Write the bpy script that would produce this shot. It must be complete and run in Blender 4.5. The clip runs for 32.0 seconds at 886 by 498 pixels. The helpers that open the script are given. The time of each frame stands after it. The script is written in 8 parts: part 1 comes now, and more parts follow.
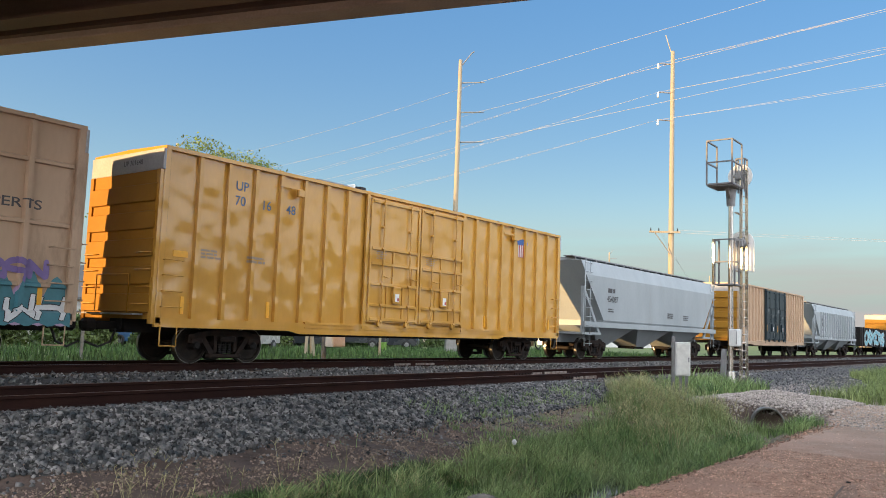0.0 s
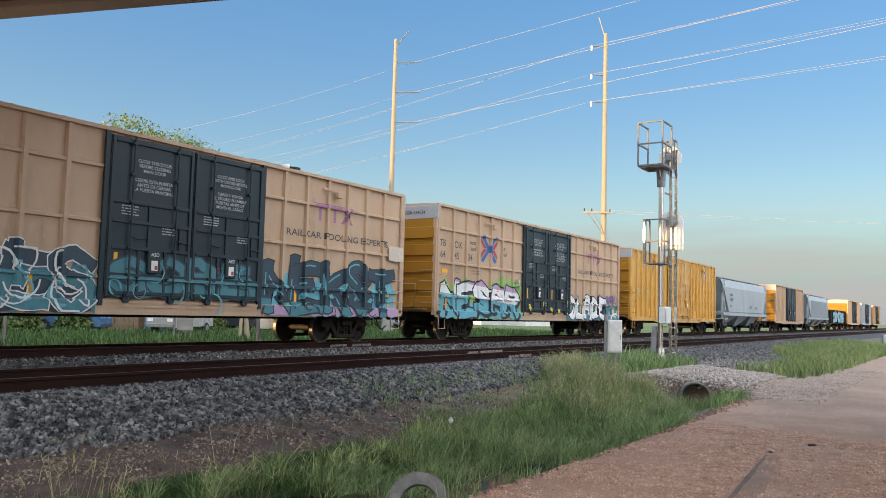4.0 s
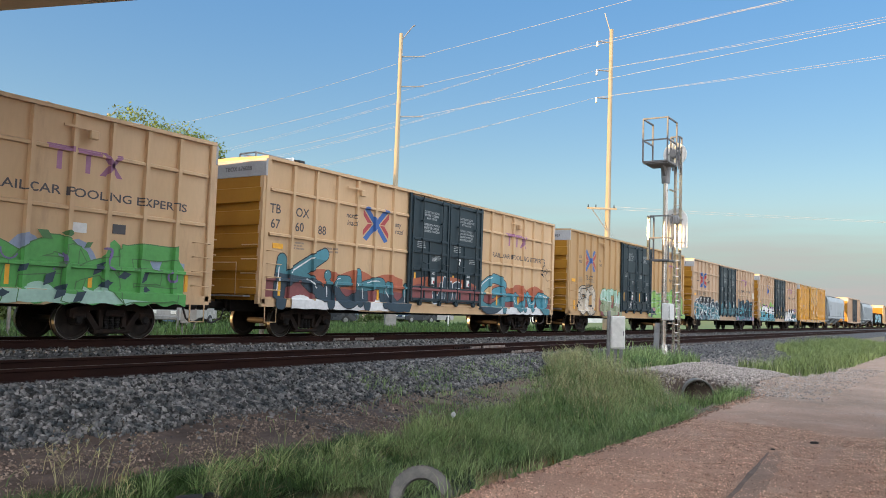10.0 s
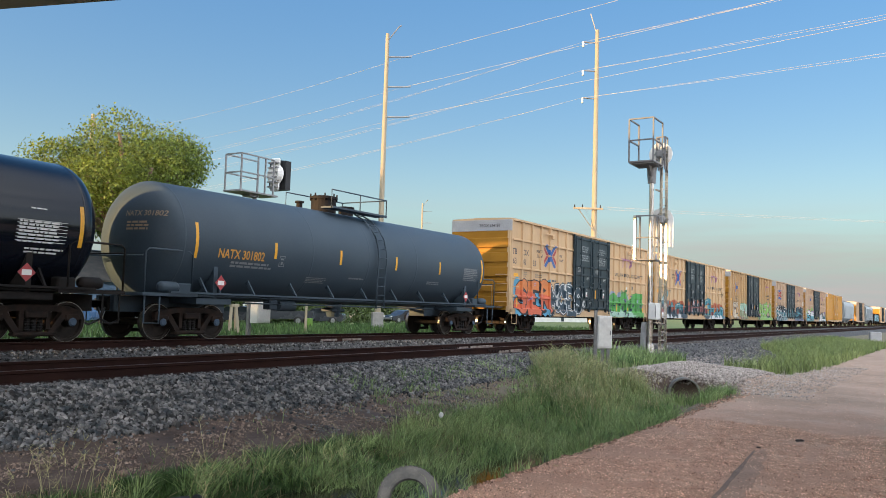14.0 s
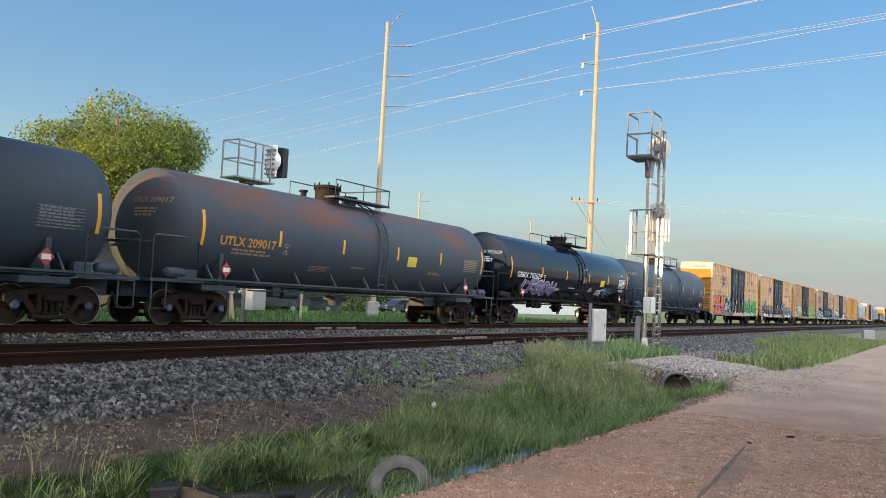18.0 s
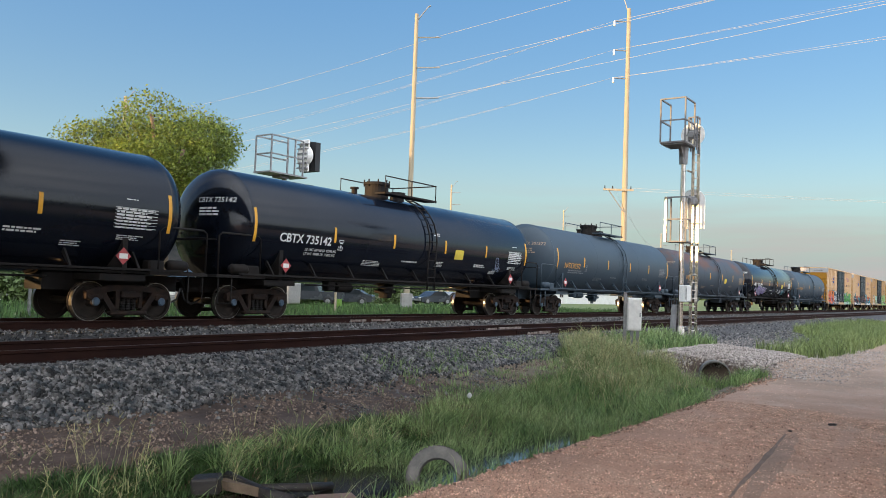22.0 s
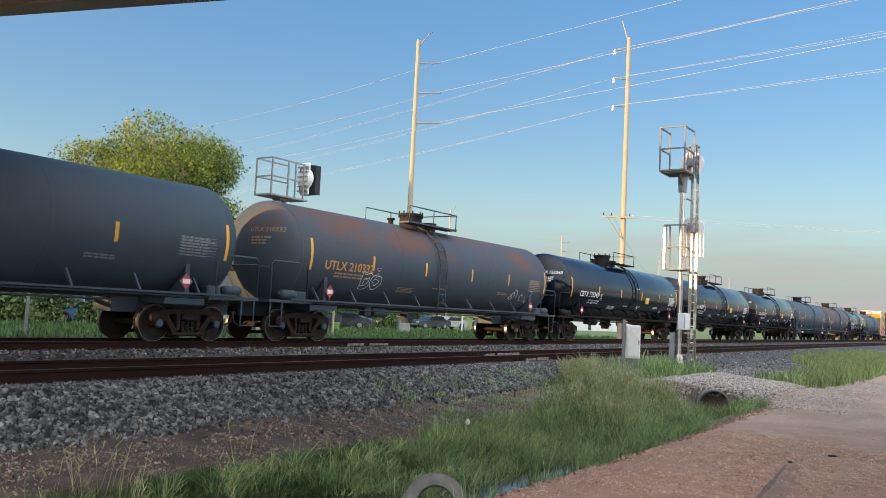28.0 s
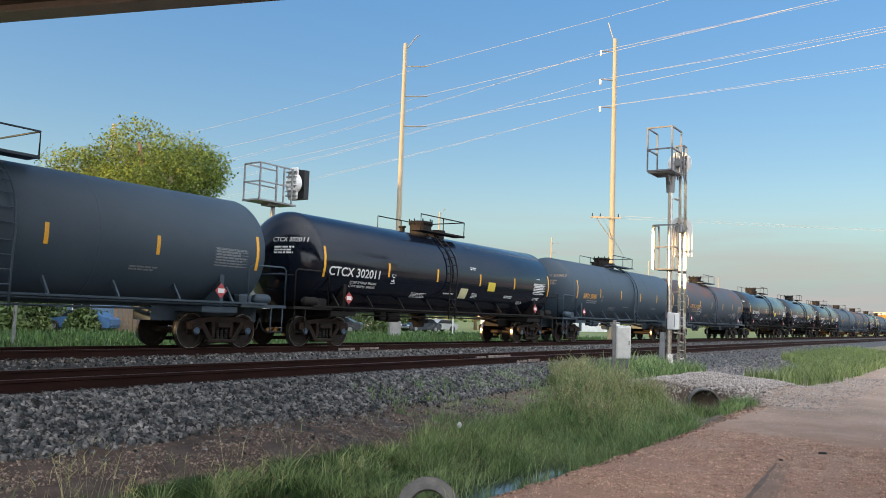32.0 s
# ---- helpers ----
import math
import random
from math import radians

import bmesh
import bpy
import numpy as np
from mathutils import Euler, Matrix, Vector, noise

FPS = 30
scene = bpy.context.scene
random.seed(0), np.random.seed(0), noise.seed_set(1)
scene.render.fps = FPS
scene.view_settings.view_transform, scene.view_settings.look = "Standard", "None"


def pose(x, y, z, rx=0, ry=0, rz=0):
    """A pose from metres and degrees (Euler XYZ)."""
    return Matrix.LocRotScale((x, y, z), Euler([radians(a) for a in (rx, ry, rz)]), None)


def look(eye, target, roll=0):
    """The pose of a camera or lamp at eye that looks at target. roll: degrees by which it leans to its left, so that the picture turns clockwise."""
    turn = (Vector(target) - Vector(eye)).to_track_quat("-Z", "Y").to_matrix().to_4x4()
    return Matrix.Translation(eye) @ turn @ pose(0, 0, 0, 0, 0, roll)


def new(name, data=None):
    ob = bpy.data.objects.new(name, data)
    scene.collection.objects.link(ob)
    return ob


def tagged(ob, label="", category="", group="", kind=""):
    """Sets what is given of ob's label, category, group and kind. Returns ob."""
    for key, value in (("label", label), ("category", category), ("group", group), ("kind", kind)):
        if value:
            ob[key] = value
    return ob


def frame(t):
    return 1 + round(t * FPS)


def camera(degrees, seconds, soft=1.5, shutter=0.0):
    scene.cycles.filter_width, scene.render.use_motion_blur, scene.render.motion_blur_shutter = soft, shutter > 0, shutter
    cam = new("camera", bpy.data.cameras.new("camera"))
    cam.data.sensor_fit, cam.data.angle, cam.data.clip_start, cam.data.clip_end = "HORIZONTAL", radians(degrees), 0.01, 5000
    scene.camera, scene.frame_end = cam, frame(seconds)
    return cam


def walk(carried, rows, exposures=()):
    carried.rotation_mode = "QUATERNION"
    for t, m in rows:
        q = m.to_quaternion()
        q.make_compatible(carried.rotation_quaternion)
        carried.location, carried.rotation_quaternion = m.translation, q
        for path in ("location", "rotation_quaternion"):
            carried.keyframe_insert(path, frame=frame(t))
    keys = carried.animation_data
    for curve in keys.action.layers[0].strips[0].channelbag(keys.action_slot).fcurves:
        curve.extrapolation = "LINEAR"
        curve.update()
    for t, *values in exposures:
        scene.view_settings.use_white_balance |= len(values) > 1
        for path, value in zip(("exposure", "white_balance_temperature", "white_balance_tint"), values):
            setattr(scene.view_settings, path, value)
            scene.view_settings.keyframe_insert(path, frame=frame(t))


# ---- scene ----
# x runs along the railway, y across it away from the camera, z = 0 at the rail heads
cam = camera(56.8, 32.0, soft=0.9)

CAMERA_ROWS = (
    (0.0, 0.004, -0.008, 1.045, -52.64, 5.66, 2.09),
    (0.5, 0.007, -0.008, 1.043, -52.59, 5.54, 2.25),
    (1.0, 0.011, -0.016, 1.035, -53.54, 5.37, 2.16),
    (1.5, 0.006, -0.011, 1.040, -54.95, 5.34, 1.72),
    (2.0, 0.010, -0.016, 1.038, -56.05, 5.25, 1.21),
    (2.5, 0.007, -0.015, 1.046, -56.72, 5.04, 1.00),
    (3.0, 0.011, -0.018, 1.040, -57.02, 4.80, 0.88),
    (3.5, 0.005, -0.014, 1.037, -57.13, 4.56, 1.14),
    (5.5, -0.004, -0.001, 1.028, -56.93, 4.64, 2.31),
    (6.0, -0.005, -0.001, 1.030, -56.93, 4.63, 2.30),
    (6.5, -0.004, -0.000, 1.029, -56.97, 4.52, 2.15),
    (7.0, -0.001, -0.007, 1.026, -56.98, 4.27, 1.99),
    (7.5, -0.002, -0.005, 1.025, -56.99, 3.99, 1.90),
    (8.0, -0.006, -0.003, 1.023, -56.92, 3.83, 1.82),
    (8.5, -0.003, -0.003, 1.027, -56.81, 3.80, 1.89),
    (9.0, 0.000, -0.008, 1.022, -56.73, 3.89, 1.80),
    (9.5, 0.000, -0.006, 1.028, -56.76, 3.96, 1.96),
    (10.0, -0.005, -0.002, 1.027, -56.93, 4.09, 2.00),
    (10.5, -0.005, 0.002, 1.024, -57.14, 4.12, 2.14),
    (11.0, -0.009, 0.001, 1.028, -57.39, 4.05, 2.09),
    (11.5, -0.006, -0.000, 1.030, -57.62, 3.92, 2.05),
    (12.0, -0.009, 0.000, 1.025, -57.82, 3.79, 1.89),
    (12.5, -0.005, -0.012, 1.020, -57.95, 3.77, 1.73),
    (13.0, -0.011, -0.002, 1.024, -58.02, 3.86, 1.79),
    (13.5, -0.006, -0.005, 1.031, -57.99, 4.01, 1.77),
    (14.0, -0.010, 0.000, 1.028, -57.84, 4.14, 1.76),
    (14.5, -0.000, -0.002, 1.035, -57.64, 4.08, 1.67),
    (15.0, -0.005, 0.002, 1.031, -57.51, 3.83, 1.68),
    (15.5, -0.001, -0.001, 1.034, -57.52, 3.54, 1.73),
    (17.5, 0.003, -0.001, 1.028, -58.15, 3.29, 2.81),
    (18.0, 0.000, -0.004, 1.027, -58.12, 3.48, 2.82),
    (18.5, 0.002, -0.003, 1.036, -58.10, 3.73, 2.69),
    (19.0, -0.001, -0.001, 1.036, -58.04, 3.81, 2.73),
    (19.5, -0.003, -0.003, 1.029, -57.87, 3.64, 2.73),
    (20.0, -0.006, 0.003, 1.025, -57.65, 3.42, 2.64),
    (20.5, -0.006, 0.004, 1.030, -57.23, 3.18, 2.51),
    (21.0, -0.003, -0.006, 1.028, -56.70, 3.08, 2.19),
    (21.5, -0.005, -0.002, 1.027, -56.23, 2.95, 2.09),
    (22.0, -0.004, 0.001, 1.023, -55.86, 2.78, 2.00),
    (22.5, -0.004, 0.001, 1.025, -55.64, 2.53, 2.18),
    (23.0, -0.001, -0.004, 1.017, -55.53, 2.40, 2.27),
    (23.5, -0.006, 0.002, 1.024, -55.42, 2.29, 2.47),
    (24.0, -0.018, 0.017, 1.014, -55.05, 2.36, 2.49),
    (24.5, -0.037, 0.048, 1.019, -54.50, 2.45, 2.41),
    (25.0, -0.021, 0.028, 1.022, -54.04, 2.71, 2.55),
    (25.5, -0.009, 0.005, 1.023, -53.94, 3.15, 2.40),
    (27.5, -0.018, 0.029, 1.021, -55.23, 4.25, 2.69),
    (28.0, -0.018, 0.031, 1.029, -55.92, 4.50, 2.76),
    (28.5, -0.018, 0.024, 1.028, -56.59, 4.70, 2.74),
    (29.0, -0.018, 0.031, 1.030, -57.09, 4.80, 2.80),
    (29.5, -0.017, 0.023, 1.031, -57.38, 4.87, 2.63),
    (30.0, -0.016, 0.028, 1.035, -57.48, 4.83, 2.54),
    (30.5, -0.014, 0.022, 1.031, -57.43, 4.83, 2.41),
    (31.0, -0.009, 0.016, 1.031, -57.24, 4.81, 2.24),
    (31.5, -0.016, 0.027, 1.034, -57.00, 4.82, 2.09),
    (32.0, -0.014, 0.025, 1.039, -56.63, 4.72, 1.93),
)


def camera_pose(x, y, z, yaw, pitch, roll):
    return pose(x, y, z, 90 + pitch, 0, yaw) @ pose(0, 0, 0, 0, 0, roll)


walk(cam, [(r[0], camera_pose(*r[1:])) for r in CAMERA_ROWS], exposures=[(0.0, 1.6, 6500, 8), (32.0, 1.6, 6500, 8)])

# ---- light: a low evening sun beyond the train, and a sky brightened behind the camera as fill ----
SUN_ELEVATION = 5.0
SUN_SIDE = (-0.894, 0.447)
to_sun = Vector((SUN_SIDE[0], SUN_SIDE[1], 0)).normalized() * math.cos(radians(SUN_ELEVATION)) + Vector((0, 0, math.sin(radians(SUN_ELEVATION))))
world = bpy.data.worlds.new("evening_sky")
scene.world = world
world.use_nodes = True
wn, wl = world.node_tree.nodes, world.node_tree.links


def world_node(kind, **values):
    n = wn.new(kind)
    for k, v in values.items():
        n.inputs[k].default_value = v
    return n


def world_range(src, a, b, c, d, smooth_step=False):
    n = wn.new("ShaderNodeMapRange")
    n.interpolation_type = "SMOOTHSTEP" if smooth_step else "LINEAR"
    for i, v in enumerate((a, b, c, d)):
        n.inputs[i + 1].default_value = v
    wl.new(src, n.inputs[0])
    return n.outputs[0]


def world_product(a, b):
    n = wn.new("ShaderNodeMath")
    n.operation = "MULTIPLY"
    wl.new(a, n.inputs[0])
    wl.new(b, n.inputs[1])
    return n.outputs[0]


def world_mix(fac, under, color):
    n = wn.new("ShaderNodeMix")
    n.data_type = "RGBA"
    n.inputs[7].default_value = (*color, 1)
    wl.new(fac, n.inputs[0])
    wl.new(under, n.inputs[6])
    return n.outputs[2]


sky = wn.new("ShaderNodeTexSky")
sky.sky_type, sky.sun_disc = "NISHITA", False
sky.sun_elevation = radians(SUN_ELEVATION)
sky.sun_rotation = math.atan2(SUN_SIDE[0], SUN_SIDE[1])
sky.air_density, sky.dust_density, sky.ozone_density = 1.0, 0.9, 2.2
soften = world_node("ShaderNodeGamma", Gamma=0.42)
tint = world_node("ShaderNodeHueSaturation", Hue=0.525, Saturation=2.12)
wl.new(sky.outputs[0], soften.inputs["Color"])
wl.new(soften.outputs[0], tint.inputs["Color"])
sky_at = wn.new("ShaderNodeTexCoord").outputs["Generated"]


def cloud_noise(stretch, scale, detail):
    m = world_node("ShaderNodeMapping", Scale=stretch)
    wl.new(sky_at, m.inputs["Vector"])
    n = world_node("ShaderNodeTexNoise", Scale=scale, Detail=detail)
    wl.new(m.outputs[0], n.inputs["Vector"])
    return n.outputs["Fac"]


# thin cloud wisps low over the horizon
height = wn.new("ShaderNodeSeparateXYZ")
wl.new(sky_at, height.inputs[0])
wisps = world_product(world_range(cloud_noise((2.2, 2.2, 26.0), 1.6, 7), 0.47, 0.66, 0.0, 0.9), world_range(height.outputs["Z"], 0.04, 0.13, 1.0, 0.0))
haze = world_range(height.outputs["Z"], 0.0, 0.17, 0.9, 0.0, True)
out = world_mix(wisps, world_mix(haze, tint.outputs[0], (0.69, 0.81, 0.97)), (0.98, 0.92, 0.9))
# bright fill added to the unseen southern sky, to light the car sides
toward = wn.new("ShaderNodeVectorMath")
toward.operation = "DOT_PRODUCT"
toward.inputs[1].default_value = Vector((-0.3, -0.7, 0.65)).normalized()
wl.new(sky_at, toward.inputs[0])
south_fill = world_product(world_range(toward.outputs["Value"], 0.0, 0.95, 0.0, 1.0, True), world_range(cloud_noise((1.0, 1.0, 2.5), 2.0, 6), 0.3, 0.7, 0.6, 1.0))
out = world_mix(south_fill, out, (5.75, 5.9, 6.3))
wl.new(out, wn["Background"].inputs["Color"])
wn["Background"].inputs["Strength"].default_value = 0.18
sun_data = bpy.data.lights.new("sun", "SUN")
sun_data.energy, sun_data.angle, sun_data.color = 3.4, radians(0.6), (1.0, 0.62, 0.28)
sun = new("sun", sun_data)
sun.matrix_world = look((-40, 60, 30), Vector((-40, 60, 30)) - to_sun)


# ---- materials ----
def material(name, color, color2=None, rough=0.6, metal=0.0, scale=3.0, fine=40.0, bump=0.15, spot=None, spot_at=0.62,
             vary=0.0, stretch=None, spec=0.5, islands=0.0, bump_scale=None, grain_range=(0.78, 1.2), spot_soft=0.1, spot_detail=8, bump_depth=0.02, coat=0.0, bump_detail=4, spot_band=None):
    """A surface with large blotches between two colours, a fine grain, and stains of a third colour."""
    m = bpy.data.materials.new(name)
    m.use_nodes = True
    n, l = m.node_tree.nodes, m.node_tree.links
    b = n["Principled BSDF"]
    b.inputs["Roughness"].default_value, b.inputs["Metallic"].default_value = rough, metal
    b.inputs["Specular IOR Level"].default_value = spec
    tex = n.new("ShaderNodeTexCoord")
    vec = tex.outputs["Object"]
    if stretch:
        mp = n.new("ShaderNodeMapping")
        mp.inputs["Scale"].default_value = stretch
        l.new(vec, mp.inputs["Vector"])
        vec = mp.outputs[0]
    big = n.new("ShaderNodeTexNoise")
    big.inputs["Scale"].default_value, big.inputs["Detail"].default_value = scale, 5
    l.new(vec, big.inputs["Vector"])
    small = n.new("ShaderNodeTexNoise")
    small.inputs["Scale"].default_value, small.inputs["Detail"].default_value = fine, 3
    l.new(vec, small.inputs["Vector"])
    ramp = n.new("ShaderNodeMapRange")
    ramp.inputs[1].default_value, ramp.inputs[2].default_value = 0.35, 0.68
    l.new(big.outputs["Fac"], ramp.inputs[0])
    mix = n.new("ShaderNodeMix")
    mix.data_type = "RGBA"
    mix.inputs[6].default_value, mix.inputs[7].default_value = (*color, 1), (*(color2 or tuple(c * 0.8 for c in color)), 1)
    l.new(ramp.outputs[0], mix.inputs[0])
    out = mix.outputs[2]
    if spot:
        sp = n.new("ShaderNodeTexNoise")
        sp.inputs["Scale"].default_value, sp.inputs["Detail"].default_value, sp.inputs["Roughness"].default_value = scale * 1.7, spot_detail, 0.7
        l.new(vec, sp.inputs["Vector"])
        sr = n.new("ShaderNodeMapRange")
        sr.inputs[1].default_value, sr.inputs[2].default_value = spot_at, spot_at + spot_soft
        l.new(sp.outputs["Fac"], sr.inputs[0])
        mx = n.new("ShaderNodeMix")
        mx.data_type = "RGBA"
        share = sr.outputs[0]
        if spot_band:
            at = n.new("ShaderNodeSeparateXYZ")
            l.new(tex.outputs["Object"], at.inputs[0])
            for lo, hi in (spot_band[:2], spot_band[2:]):
                band = n.new("ShaderNodeMapRange")
                band.inputs[1].default_value, band.inputs[2].default_value = lo, hi
                l.new(at.outputs["Z"], band.inputs[0])
                both = n.new("ShaderNodeMath")
                both.operation = "MULTIPLY"
                l.new(share, both.inputs[0])
                l.new(band.outputs[0], both.inputs[1])
                share = both.outputs[0]
        l.new(share, mx.inputs[0])
        l.new(out, mx.inputs[6])
        mx.inputs[7].default_value = (*spot, 1)
        out = mx.outputs[2]
    grain = n.new("ShaderNodeMapRange")
    grain.inputs[3].default_value, grain.inputs[4].default_value = grain_range
    l.new(small.outputs["Fac"], grain.inputs[0])
    hsv = n.new("ShaderNodeHueSaturation")
    l.new(out, hsv.inputs["Color"])
    value = grain.outputs[0]
    if vary or islands:
        src = n.new("ShaderNodeObjectInfo").outputs["Random"] if vary else n.new("ShaderNodeNewGeometry").outputs["Random Per Island"]
        vr = n.new("ShaderNodeMapRange")
        k = vary or islands
        vr.inputs[3].default_value, vr.inputs[4].default_value = 1 - k, 1 + k
        l.new(src, vr.inputs[0])
        mul = n.new("ShaderNodeMath")
        mul.operation = "MULTIPLY"
        l.new(value, mul.inputs[0])
        l.new(vr.outputs[0], mul.inputs[1])
        value = mul.outputs[0]
    l.new(value, hsv.inputs["Value"])
    l.new(hsv.outputs[0], b.inputs["Base Color"])
    rr = n.new("ShaderNodeMapRange")
    rr.inputs[3].default_value, rr.inputs[4].default_value = max(0.02, rough - 0.12), min(1.0, rough + 0.12)
    l.new(big.outputs["Fac"], rr.inputs[0])
    l.new(rr.outputs[0], b.inputs["Roughness"])
    if bump:
        bp = n.new("ShaderNodeBump")
        bp.inputs["Strength"].default_value, bp.inputs["Distance"].default_value = bump, bump_depth
        hb = small
        if bump_scale:
            hb = n.new("ShaderNodeTexNoise")
            hb.inputs["Scale"].default_value, hb.inputs["Detail"].default_value = bump_scale, bump_detail
            l.new(tex.outputs["Object"], hb.inputs["Vector"])
        l.new(hb.outputs["Fac"], bp.inputs["Height"])
        l.new(bp.outputs[0], b.inputs["Normal"])
        if coat:
            b.inputs["Coat Weight"].default_value, b.inputs["Coat Roughness"].default_value = coat, 0.06
            l.new(bp.outputs[0], b.inputs["Coat Normal"])
    return m


def paint(name, color, rough=0.45, **k):
    return material(name, color, tuple(c * 0.86 for c in color), rough, 0.0, k.pop("scale", 0.8), k.pop("fine", 9.0), k.pop("bump", 0.06), **k)


